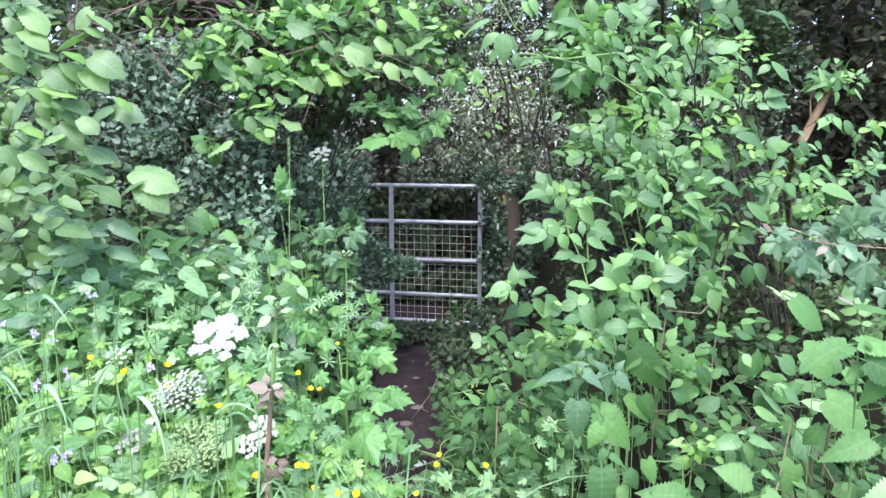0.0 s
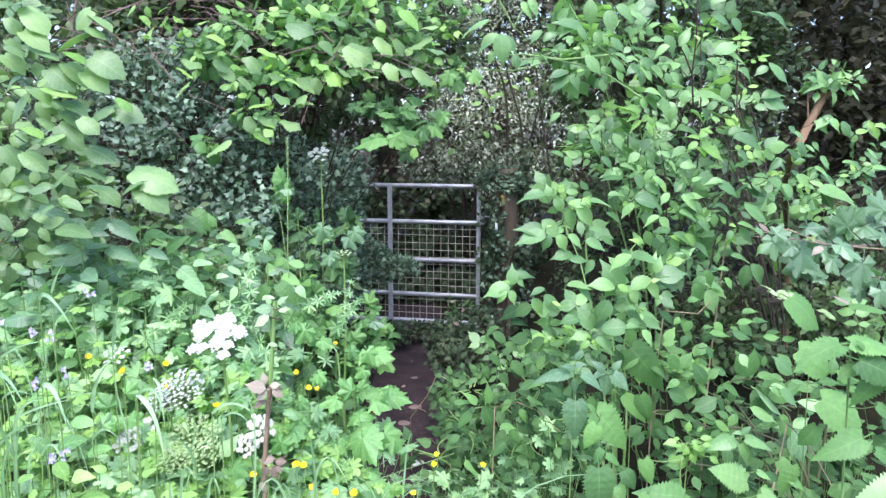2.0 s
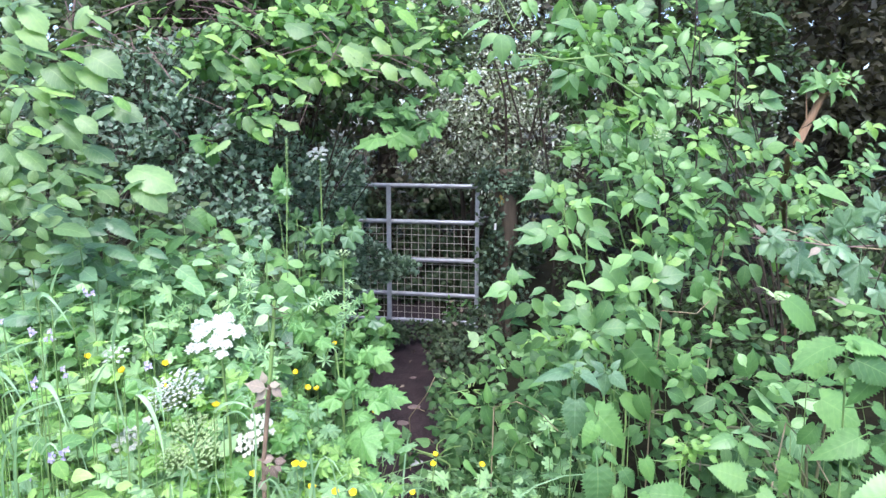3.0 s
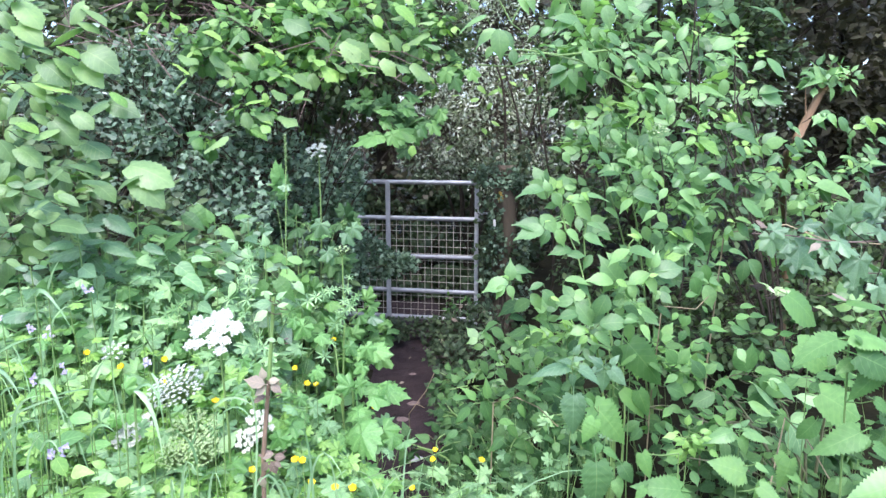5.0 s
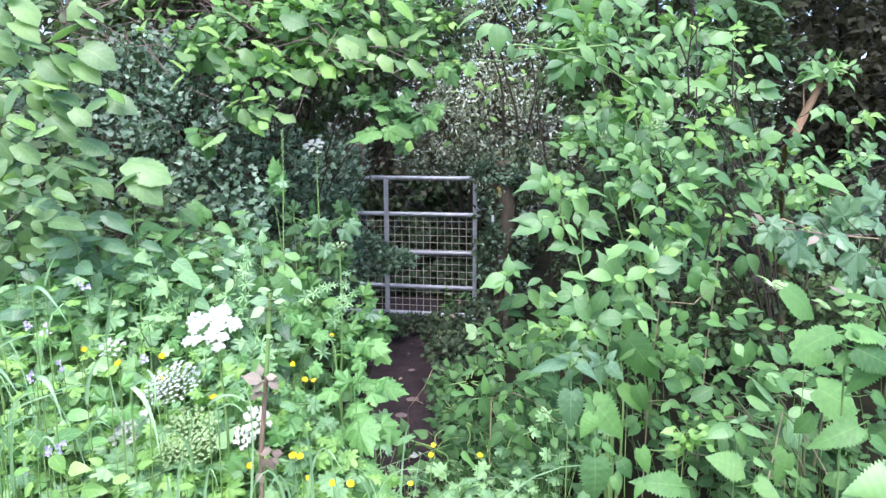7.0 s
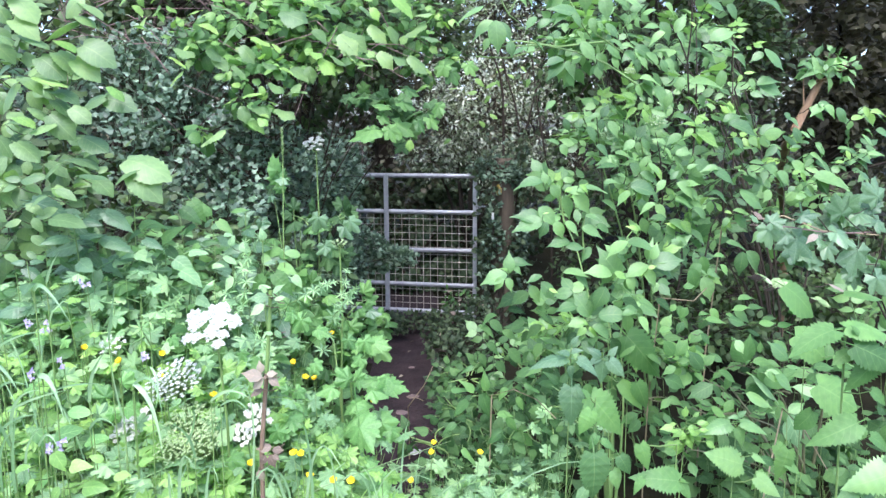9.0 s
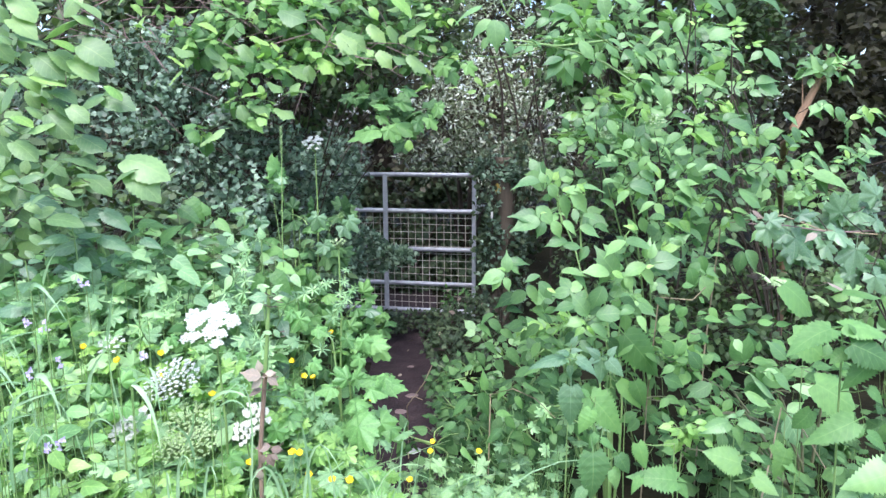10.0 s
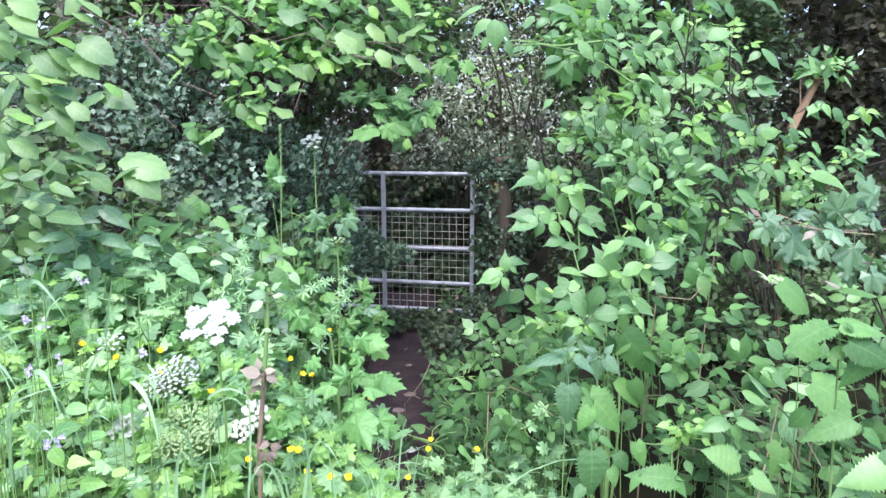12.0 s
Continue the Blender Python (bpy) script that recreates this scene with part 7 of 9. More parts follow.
def floret_cap(r, n, seed):
    """A dome of tiny four-petalled florets."""
    q = random.Random(seed)
    size = min(0.0065, r * 0.62)
    pet = strip(size, size * 0.9, p_oval, 2, 0.1, 0.1)
    out = []
    for k in range(n):
        a, d = k * 2.4, r * math.sqrt((k + 0.5) / n)
        c = (d * math.cos(a), d * math.sin(a), r * 0.35 * (1 - (d / r) ** 2) + q.uniform(-0.001, 0.001))
        for j in range(4):
            out.append((pet, turn(q.uniform(-20, 25), q.uniform(-20, 20), j * 90 + q.uniform(-20, 20), c)))
    return merged(out)


def umbel(R, rays, florets, seed, petals, parent, cap, dome=0.3):
    """The rays of an umbel under its plant, and each floret cluster under them."""
    q = random.Random(seed)
    spots, spokes = [], []
    for k in range(rays):
        a, d = k * 2.4 + q.uniform(-0.2, 0.2), R * 0.92 * math.sqrt((k + 0.6) / rays)
        e = Vector((d * math.cos(a), d * math.sin(a), R * (0.8 + dome * (1 - (d / R) ** 2)) + q.uniform(-0.07, 0.07) * R))
        spots.append(Matrix.Translation(e) @ turn(math.sin(a) * 18 * d / R, math.cos(a) * 18 * d / R, 0, s=q.uniform(0.8, 1.15)))
        spokes.append((tube([(0, 0, 0), e * 0.55 + Vector((0, 0, -0.003)), e], 0.0012, 0.0007, 3), None))
    u = tagged(part("umbel", merged(spokes), M_STEM, parent), kind="stuff")
    caps = [mesh_of("floret_cluster", floret_cap(cap, florets, seed * 31 + k), petals) for k in range(3)]
    for k, m in enumerate(spots):
        part("umbellet", caps[k % 3], petals, u).matrix_basis = m
    return u


for spot, wide in (((0.748, 2.452, 1.612), 0.034), ((0.590, 2.475, 1.562), 0.022), ((0.685, 2.561, 1.786), 0.02)):
    buds = part("flower_head", floret_cap(wide, 26, 5), M_SEED, elder.root, "flat cream-green elder flower head in bud")
    buds.matrix_basis = Matrix.Translation(Vector(spot) - elder.base) @ turn(35, 0, 0)


def hogweed(name, tops, base, label, category, petals=M_WHITE, leaves=(), R=0.06, rays=16, florets=12, cap=None, tilt=25):
    base = Vector((base[0], base[1], ground_z(base[0], base[1])))
    h = Plant(name, base, label, category, "umbel flowers", wood=M_STEM, branch="stem", keep=40)
    fork = None
    for k, (p, s) in enumerate(tops):
        p = Vector(p)
        foot = p - Vector((0, 0.012, 1.0)) * R * s
        if fork is None:
            fork = base + (foot - base) * 0.62
            h.limb([base, (base + fork) / 2 + Vector((0.01, 0, 0)), fork, (fork + foot) / 2 + Vector((0.006, 0, 0)), foot], 0.0055, 0.0026)
        else:
            h.limb([fork, (fork + foot) / 2 + Vector((0, -0.01, -0.02)), foot], 0.003, 0.002)
        u = umbel(R * s, rays, florets, k + int(abs(p.x) * 100), petals, h.root, (cap or R * 0.17) * s)
        u.matrix_basis = Matrix.Translation(foot - base) @ turn(tilt, rng.uniform(-8, 8), 0)
    for p, d, s in leaves:
        p = Vector(p)
        h.leaf("hog", M_HOG, aimed(p, Vector(d), Vector((0, -0.55, 0.8)), s, 0.15))
        q = p - Vector(d).normalized() * 0.16 * s
        h.twig([base + Vector((0, 0, max(0.05, (q.z - base.z) * 0.3))), (base + q) / 2 + Vector((0, 0, 0.1)), q], 0.003, 0.0035)
    return h.finish()


hog_near = hogweed("hogweed", [((-0.482, 1.505, 1.193), 1.0)], (-0.508, 1.672, 0.969), "hogweed with a broad white flower head on a green stalk", "wildflower", R=0.06, rays=13, florets=16, cap=0.0145, tilt=38)
hogweed("hogweed", [((-0.721, 1.631, 0.906), 0.85), ((-0.771, 1.646, 0.870), 0.55)], (-0.683, 1.603, 0.854), "hogweed with white flower heads half hidden by grass", "wildflower", R=0.055, tilt=30)
hogweed("hogweed", [((-0.403, 1.521, 0.976), 0.7), ((-0.431, 1.514, 0.933), 0.55)], (-0.424, 1.650, 0.832), "hogweed with a drooping white flower head", "wildflower", R=0.05, tilt=55)
hogweed("hogweed", [((-0.503, 2.977, 1.540), 0.8)], (-0.525, 3.020, 1.173), "tall hogweed with one small cream flower head", "wildflower", R=0.062, rays=12, florets=10, tilt=35)
hogweed("cow_parsley", [((-0.576, 1.535, 1.064), 1.0), ((-0.625, 1.550, 1.029), 0.7)], (-0.605, 1.659, 0.887), "cow parsley with lacy fading white umbels", "wildflower", M_LACE, R=0.058, rays=90, florets=5, cap=0.0037, tilt=38)
hogweed("cow_parsley", [((-0.553, 1.519, 0.961), 1.0), ((-0.511, 1.463, 0.932), 0.8), ((-0.573, 1.462, 0.919), 0.7)], (-0.591, 1.641, 0.777), "cow parsley gone to feathery green seed", "wildflower", M_SEED, R=0.06, rays=84, florets=5, cap=0.0038, tilt=30)
hogweed("cow_parsley", [((-0.816, 1.737, 1.062), 0.8)], (-0.862, 1.815, 0.915), "cow parsley with small dull white umbels", "wildflower", M_LACE, R=0.05, rays=12, florets=7, cap=0.008)
hogweed("cow_parsley", [((-0.910, 2.152, 1.122), 1.0)], (-0.946, 2.226, 0.952), "cow parsley with a faded buff umbel", "wildflower", M_SEED, R=0.045, rays=12, florets=7, cap=0.008)
hogweed("hogweed", [((-0.302, 2.171, 1.245), 0.5)], (-0.337, 2.263, 0.864), "hogweed stalk with a small cream bud head", "wildflower", M_SEED, R=0.05, rays=10, florets=8, tilt=20)
hogweed("hogweed", [], (-0.252, 2.085, 0.703), "leafy hogweed with big cut bright green leaves", "wildflower",
        leaves=[((-0.230, 1.901, 0.816), (0.1, -0.4, -0.1), 0.74), ((-0.224, 2.009, 0.860), (0.3, -0.2, 0.1), 0.62), ((-0.286, 1.841, 0.759), (-0.3, -0.4, -0.1), 0.62), 
                ((-0.275, 2.314, 0.867), (0.4, -0.2, 0), 0.58), ((-0.370, 1.806, 0.856), (-0.2, -0.4, 0), 0.55), ((-0.188, 1.782, 0.706), (0.2, -0.4, -0.2), 0.55)])
hogweed("hogweed", [], (-0.545, 2.752, 1.076), "leafy hogweed with broad cut leaves before the hawthorn", "wildflower",
        leaves=[((-0.518, 2.872, 1.194), (0.2, -0.3, 0.1), 0.7), ((-0.611, 2.797, 1.363), (-0.1, -0.3, 0.2), 0.6), ((-0.506, 2.542, 1.032), (0, -0.4, 0), 0.8)])


mallow = Plant("mallow", (-0.55, 2.75, ground_z(-0.55, 2.75)), "mallow with rounded lobed leaves at the path's edge", "wildflower", wood=M_STEM, branch="stem", keep=200)
bush(mallow, [((-0.506, 2.808, 1.203), 0.1, 0.1, 0.08, 2), ((-0.432, 2.915, 1.212), 0.08, 0.1, 0.06, 3), ((-0.676, 2.889, 1.378), 0.06, 0.08, 0.05, 1), ((-0.455, 2.893, 1.073), 0.08, 0.1, 0.08, 3)],
     "mallow", M_BIND, 3, 0.95, limb_r=0.003, opposite=False, spread=66, jitter=0.25, face=(0, -0.7, 0.7), droop=0.05)
bush(mallow, [((-0.344, 2.548, 0.902), 0.1, 0.1, 0.1, 4), ((-0.281, 2.528, 0.778), 0.08, 0.1, 0.08, 4), ((-0.491, 2.452, 0.970), 0.1, 0.1, 0.1, 4), ((-0.276, 2.948, 0.742), 0.06, 0.08, 0.06, 2)],
     "mallow", M_NETTLE, 3, 1.0, limb_r=0.004, opposite=False, spread=66, jitter=0.25, face=(0, -0.7, 0.7), droop=0.05)
mallow.sprig("mallow", M_HOG, 1.9, [(-0.294, 0.877, -0.344, 0.870, 0.6), (-0.251, 0.893, -0.279, 0.933, 0.4), (-0.185, 0.863, -0.138, 0.859, 0.6), (-0.224, 0.901, -0.216, 0.929, 0.4), (-0.166, 0.892, -0.137, 0.905, 0.6), (-0.271, 0.734, -0.301, 0.687, 0.2), (-0.247, 0.740, -0.221, 0.676, 0.2), (-0.159, 0.765, -0.117, 0.713, 0.3), (-0.217, 0.952, -0.244, 0.932, 0.4), (-0.202, 1.007, -0.183, 0.972, 0.3), (-0.249, 1.011, -0.230, 0.982, 0.3), (-0.401, 1.087, -0.425, 1.073, 0.4), (-0.376, 1.070, -0.402, 1.031, 0.3), (-0.331, 1.041, -0.295, 1.031, 0.5), (-0.143, 0.902, -0.175, 0.882, 0.6), (-0.349, 0.819, -0.378, 0.799, 0.6), (-0.399, 0.866, -0.377, 0.840, 0.4), (-0.349, 0.936, -0.327, 0.916, 0.4)], wide=1.0)
mallow.sprig("mallow", M_HOG, 1.9, [(-0.130, 0.744, -0.091, 0.713, 0.5), (-0.283, 0.647, -0.254, 0.624, 0.6)], wide=1.0)
mallow.sprig("mallow", M_MAPLE, 2.5, [(-0.425, 1.277, -0.444, 1.228, 0.3), (-0.330, 1.244, -0.295, 1.208, 0.3), (-0.310, 1.265, -0.274, 1.228, 0.3), (-0.401, 1.178, -0.378, 1.134, 0.3), (-0.464, 1.092, -0.501, 1.072, 0.4), (-0.543, 1.163, -0.520, 1.126, 0.4), (-0.609, 1.397, -0.637, 1.406, 0.6), (-0.583, 1.357, -0.600, 1.338, 0.5), (-0.533, 1.415, -0.569, 1.422, 0.6), (-0.690, 1.286, -0.716, 1.250, 0.4), (-0.624, 1.266, -0.609, 1.229, 0.3), (-0.401, 1.174, -0.438, 1.155, 0.5), (-0.247, 0.941, -0.198, 0.946, 0.8), (-0.664, 1.349, -0.639, 1.358, 0.6)])
mallow.finish()
herbs = Plant("hedge_garlic", (-0.755, 2.050, ground_z(-0.755, 2.050)), "broad-leaved green herbs crowding below the hawthorn", "wildflower", wood=M_STEM, branch="stem", keep=200)
herbs.limb([herbs.base, (-0.748, 2.020, 0.927), (-0.719, 2.020, 1.133), (-0.703, 2.020, 1.267)], 0.003, 0.0016, 5)
herbs.limb([herbs.base, (-0.497, 2.020, 0.926), (-0.506, 2.020, 1.099), (-0.502, 2.020, 1.283)], 0.003, 0.0016, 5)
herbs.limb([herbs.base, (-0.882, 2.020, 0.928), (-0.884, 2.020, 1.134), (-0.881, 2.020, 1.267)], 0.003, 0.0016, 5)
herbs.sprig("nettle", M_NETTLE, 2, [(-0.824, 1.316, -0.761, 1.336, 0.6), (-0.777, 1.284, -0.720, 1.332, 0.4), (-0.675, 1.267, -0.709, 1.241, 0.4), (-0.665, 1.273, -0.619, 1.286, 0.5), (-0.692, 1.319, -0.731, 1.300, 0.6), (-0.717, 1.371, -0.659, 1.335, 0.4), (-0.697, 1.390, -0.652, 1.339, 0.4), (-0.648, 1.348, -0.659, 1.387, 0.4), (-0.720, 1.270, -0.671, 1.283, 0.6), (-0.466, 1.180, -0.412, 1.123, 0.3), (-0.499, 1.171, -0.543, 1.134, 0.4), (-0.616, 1.158, -0.562, 1.127, 0.5), (-0.770, 1.254, -0.730, 1.221, 0.5), (-0.847, 1.303, -0.893, 1.287, 0.6), (-0.617, 1.335, -0.573, 1.303, 0.5), (-0.583, 1.361, -0.538, 1.374, 0.6), (-0.550, 1.104, -0.591, 1.077, 0.5), (-0.452, 1.103, -0.404, 1.070, 0.4)], wide=0.95)
herbs.sprig("nettle", M_NETTLE, 2, [(-0.777, 1.138, -0.730, 1.104, 0.5), (-0.694, 1.171, -0.744, 1.151, 0.6), (-0.870, 1.205, -0.824, 1.172, 0.5), (-0.828, 1.105, -0.781, 1.078, 0.5), (-0.901, 1.003, -0.850, 0.986, 0.6), (-0.619, 1.036, -0.572, 1.002, 0.5), (-0.562, 1.002, -0.506, 0.992, 0.6), (-0.708, 0.934, -0.659, 0.906, 0.5)], wide=0.95)
herbs.sprig("bind", M_HERB, 1.92, [(-0.588, 1.302, -0.563, 1.308, 0.5), (-0.571, 1.274, -0.560, 1.302, 0.3), (-0.540, 1.280, -0.510, 1.258, 0.4), (-0.474, 1.292, -0.482, 1.323, 0.4), (-0.871, 1.243, -0.823, 1.255, 0.7), (-0.823, 1.258, -0.775, 1.243, 0.6), (-0.819, 1.236, -0.786, 1.265, 0.6), (-0.725, 1.236, -0.665, 1.207, 0.5), (-0.696, 1.211, -0.632, 1.188, 0.6), (-0.630, 1.210, -0.599, 1.223, 0.6), (-0.578, 1.251, -0.539, 1.235, 0.6), (-0.523, 1.235, -0.556, 1.210, 0.5), (-0.677, 1.261, -0.627, 1.274, 0.6), (-0.557, 1.188, -0.590, 1.156, 0.5), (-0.496, 1.156, -0.464, 1.168, 0.6), (-0.400, 1.187, -0.370, 1.162, 0.5), (-0.604, 1.111, -0.560, 1.124, 0.6), (-0.669, 1.130, -0.623, 1.111, 0.6)])
herbs.sprig("mallow", M_HOG, 1.55, [(-0.757, 0.989, -0.777, 1.019, 0.3), (-0.723, 1.016, -0.702, 1.046, 0.3), (-0.711, 0.964, -0.680, 0.953, 0.4), (-0.760, 0.935, -0.767, 0.912, 0.3), (-0.341, 1.001, -0.358, 1.014, 0.4), (-0.321, 0.989, -0.305, 0.976, 0.4), (-0.370, 0.902, -0.392, 0.874, 0.3), (-0.477, 0.842, -0.444, 0.827, 0.5), (-0.490, 0.840, -0.503, 0.818, 0.5), (-0.282, 1.057, -0.261, 1.044, 0.4), (-0.893, 1.125, -0.916, 1.132, 0.5), (-0.837, 1.125, -0.854, 1.108, 0.4), (-0.598, 1.125, -0.582, 1.109, 0.5), (-0.930, 1.011, -0.954, 1.003, 0.6), (-0.472, 0.999, -0.489, 0.974, 0.5), (-0.647, 0.793, -0.632, 0.771, 0.4), (-0.448, 1.085, -0.433, 1.069, 0.5)])
herbs.sprig("oval", M_HOG, 1.5, [(-0.909, 0.932, -0.861, 0.899, 0.5), (-0.861, 0.907, -0.802, 0.945, 0.5), (-0.825, 0.969, -0.774, 0.979, 0.4), (-0.793, 0.894, -0.743, 0.928, 0.5), (-0.680, 0.809, -0.746, 0.790, 0.5), (-0.607, 0.877, -0.570, 0.860, 0.6), (-0.879, 0.821, -0.920, 0.793, 0.6)])
herbs.sprig("bind", M_YOUNG, 1.36, [(-0.788, 0.937, -0.759, 0.902, 0.5), (-0.748, 0.915, -0.704, 0.925, 0.5), (-0.831, 0.878, -0.859, 0.851, 0.5), (-0.730, 0.865, -0.679, 0.882, 0.6), (-0.657, 0.897, -0.622, 0.909, 0.6), (-0.764, 0.873, -0.794, 0.850, 0.5), (-0.678, 0.929, -0.700, 0.947, 0.6), (-0.610, 0.917, -0.585, 0.939, 0.5), (-0.865, 0.905, -0.836, 0.923, 0.6), (-0.519, 0.879, -0.495, 0.896, 0.5)], wide=0.9)
herbs.finish()
herbs.sprig("mallow", M_YOUNG, 1.36, [(-0.751, 0.907, -0.774, 0.893, 0.5), (-0.699, 0.919, -0.678, 0.902, 0.4), (-0.630, 0.906, -0.609, 0.889, 0.4), (-0.606, 0.873, -0.578, 0.864, 0.5), (-0.709, 0.863, -0.731, 0.850, 0.4), (-0.741, 0.959, -0.720, 0.952, 0.6), (-0.562, 0.916, -0.578, 0.902, 0.4), (-0.505, 0.872, -0.483, 0.854, 0.4), (-0.421, 0.921, -0.399, 0.913, 0.5), (-0.475, 0.882, -0.497, 0.869, 0.5), (-0.402, 0.958, -0.425, 0.950, 0.6), (-0.400, 0.864, -0.379, 0.853, 0.5), (-0.814, 0.920, -0.791, 0.927, 0.6), (-0.813, 0.866, -0.835, 0.855, 0.5), (-0.584, 0.943, -0.570, 0.926, 0.4), (-0.448, 0.942, -0.433, 0.926, 0.4), (-0.513, 0.938, -0.526, 0.953, 0.6), (-0.665, 0.954, -0.684, 0.947, 0.6)])


bind = Plant("bindweed", (0.3, 2.6, ground_z(0.3, 2.6)), "bindweed with heart-shaped leaves trailing beside the path", "wildflower", wood=M_STEM, branch="stem", keep=250)
bush(bind, [((0.042, 3.115, 0.453), 0.1, 0.12, 0.08, 6), ((0.131, 2.813, 0.564), 0.12, 0.12, 0.1, 7), ((0.096, 2.489, 0.530), 0.14, 0.14, 0.1, 8), ((-0.008, 2.275, 0.521), 0.12, 0.12, 0.08, 6), ((0.233, 2.402, 0.652), 0.14, 0.14, 0.12, 8), ((0.158, 2.178, 0.586), 0.14, 0.12, 0.1, 8),
            ((0.274, 2.085, 0.667), 0.14, 0.12, 0.1, 7), ((0.324, 2.211, 0.786), 0.12, 0.12, 0.1, 6), ((0.378, 1.996, 0.777), 0.12, 0.12, 0.1, 6)],
     "bind", M_BIND, 4, 0.85, limb_r=0.003, opposite=False, spread=66, jitter=0.3, face=(0, -0.65, 0.75), droop=0.15)
bind.sprig("bind", M_NETTLE, 2, [(0.134, 0.805, 0.161, 0.723, 0.2), (0.144, 0.822, 0.136, 0.882, 0.4), (0.090, 0.791, 0.040, 0.752, 0.5), (0.040, 0.826, 0.090, 0.844, 0.7), (0.107, 0.826, 0.073, 0.868, 0.5), (0.241, 0.790, 0.259, 0.748, 0.4), (0.207, 0.826, 0.174, 0.791, 0.5), (0.311, 0.701, 0.362, 0.683, 0.6), (0.378, 0.701, 0.363, 0.647, 0.4), (0.412, 0.726, 0.464, 0.664, 0.3), (0.257, 0.843, 0.308, 0.832, 0.7), (0.358, 0.843, 0.323, 0.885, 0.5), (0.106, 0.896, 0.066, 0.882, 0.6), (0.192, 0.701, 0.141, 0.666, 0.5), (0.056, 0.720, 0.006, 0.702, 0.6), (0.510, 0.825, 0.477, 0.789, 0.5), (0.307, 0.895, 0.257, 0.878, 0.6), (0.543, 0.842, 0.627, 0.764, 0.4)], wide=0.62)
bind.sprig("bind", M_NETTLE, 2, [(0.208, 0.737, 0.236, 0.690, 0.3), (0.074, 0.648, 0.125, 0.611, 0.6)], wide=0.62)
bind.sprig("dogwood", M_BIND, 2.1, [(0.224, 0.915, 0.255, 0.868, 0.3), (0.261, 0.893, 0.248, 0.872, 0.5), (0.270, 0.984, 0.211, 1.005, 0.5), (0.256, 1.016, 0.288, 0.984, 0.4), (0.288, 0.969, 0.257, 0.937, 0.5), (0.302, 0.951, 0.345, 0.929, 0.6), (0.337, 0.966, 0.368, 0.987, 0.6), (0.325, 1.023, 0.367, 1.001, 0.5), (0.201, 0.966, 0.176, 1.006, 0.5), (0.159, 1.009, 0.211, 0.984, 0.6), (0.187, 0.948, 0.218, 0.973, 0.5), (0.350, 0.853, 0.330, 0.798, 0.4), (0.368, 0.842, 0.379, 0.798, 0.4), (0.394, 0.783, 0.367, 0.742, 0.4), (0.535, 0.786, 0.568, 0.745, 0.4), (0.548, 0.823, 0.577, 0.782, 0.4), (0.696, 0.950, 0.751, 0.968, 0.6), (0.821, 1.021, 0.796, 0.982, 0.4)])
bind.sprig("dogwood", M_BIND, 2.1, [(0.805, 1.000, 0.853, 1.014, 0.6), (0.749, 1.014, 0.785, 0.982, 0.4), (0.907, 1.039, 0.964, 1.010, 0.5), (0.989, 1.010, 1.026, 1.031, 0.6), (0.942, 0.985, 0.988, 0.974, 0.7), (0.807, 0.968, 0.830, 0.924, 0.4), (0.181, 0.879, 0.217, 0.846, 0.5), (0.129, 0.898, 0.160, 0.861, 0.5), (0.235, 0.806, 0.200, 0.787, 0.6), (0.164, 0.832, 0.122, 0.806, 0.6)])
bind.sprig("dogwood", M_NETTLE, 2.05, [(0.283, 0.878, 0.232, 0.857, 0.5), (0.270, 0.860, 0.304, 0.849, 0.5), (0.453, 0.824, 0.465, 0.773, 0.3), (0.471, 0.777, 0.501, 0.809, 0.4), (0.308, 0.821, 0.374, 0.828, 0.7), (0.244, 0.770, 0.269, 0.737, 0.4), (0.179, 0.734, 0.227, 0.745, 0.6), (0.214, 0.679, 0.267, 0.642, 0.5), (0.256, 0.660, 0.302, 0.623, 0.5), (0.267, 0.623, 0.233, 0.594, 0.5), (0.302, 0.612, 0.348, 0.601, 0.6)])
bind.finish()

cleavers = Plant("cleavers", (-0.75, 2.25, ground_z(-0.75, 2.25)), "scrambling cleavers with whorls of narrow leaves", "wildflower", wood=M_STEM, branch="stem", keep=200)
for a, c in [((-0.597, 1.897, 1.112), (-0.488, 1.926, 1.296)), ((-0.535, 1.897, 1.112), (-0.527, 1.924, 1.281)), ((-0.421, 1.946, 1.100), (-0.293, 1.956, 1.163)), ((-0.341, 2.022, 0.943), (-0.272, 2.108, 1.164)), ((-0.752, 1.742, 1.093), (-0.651, 1.754, 1.171)), ((-0.308, 2.038, 1.042), (-0.241, 2.051, 1.124)), ((-0.436, 1.733, 1.036), (-0.522, 1.751, 1.150))]:
    a, c = Vector(a), Vector(c)
    cleavers.limb([cleavers.base, (cleavers.base + a) / 2 + Vector((0, 0, 0.2)), a, (a + c) / 2 + Vector((0.01, 0, 0.01)), c], 0.0018, 0.001, 4)
    for k in range(7):
        p = a + (c - a) * (k / 6) + Vector((0.01, 0, 0.01)) * math.sin(k / 6 * 3.14)
        cleavers.leaf("whorl", M_HERB, aimed(p, Vector((rng.gauss(0, 1), rng.gauss(0, 0.4), rng.gauss(0, 1))), (c - a).normalized() + Vector((0, -0.8, 0.3)), 1.15 - 0.08 * k, 0.1))
cleavers.finish()

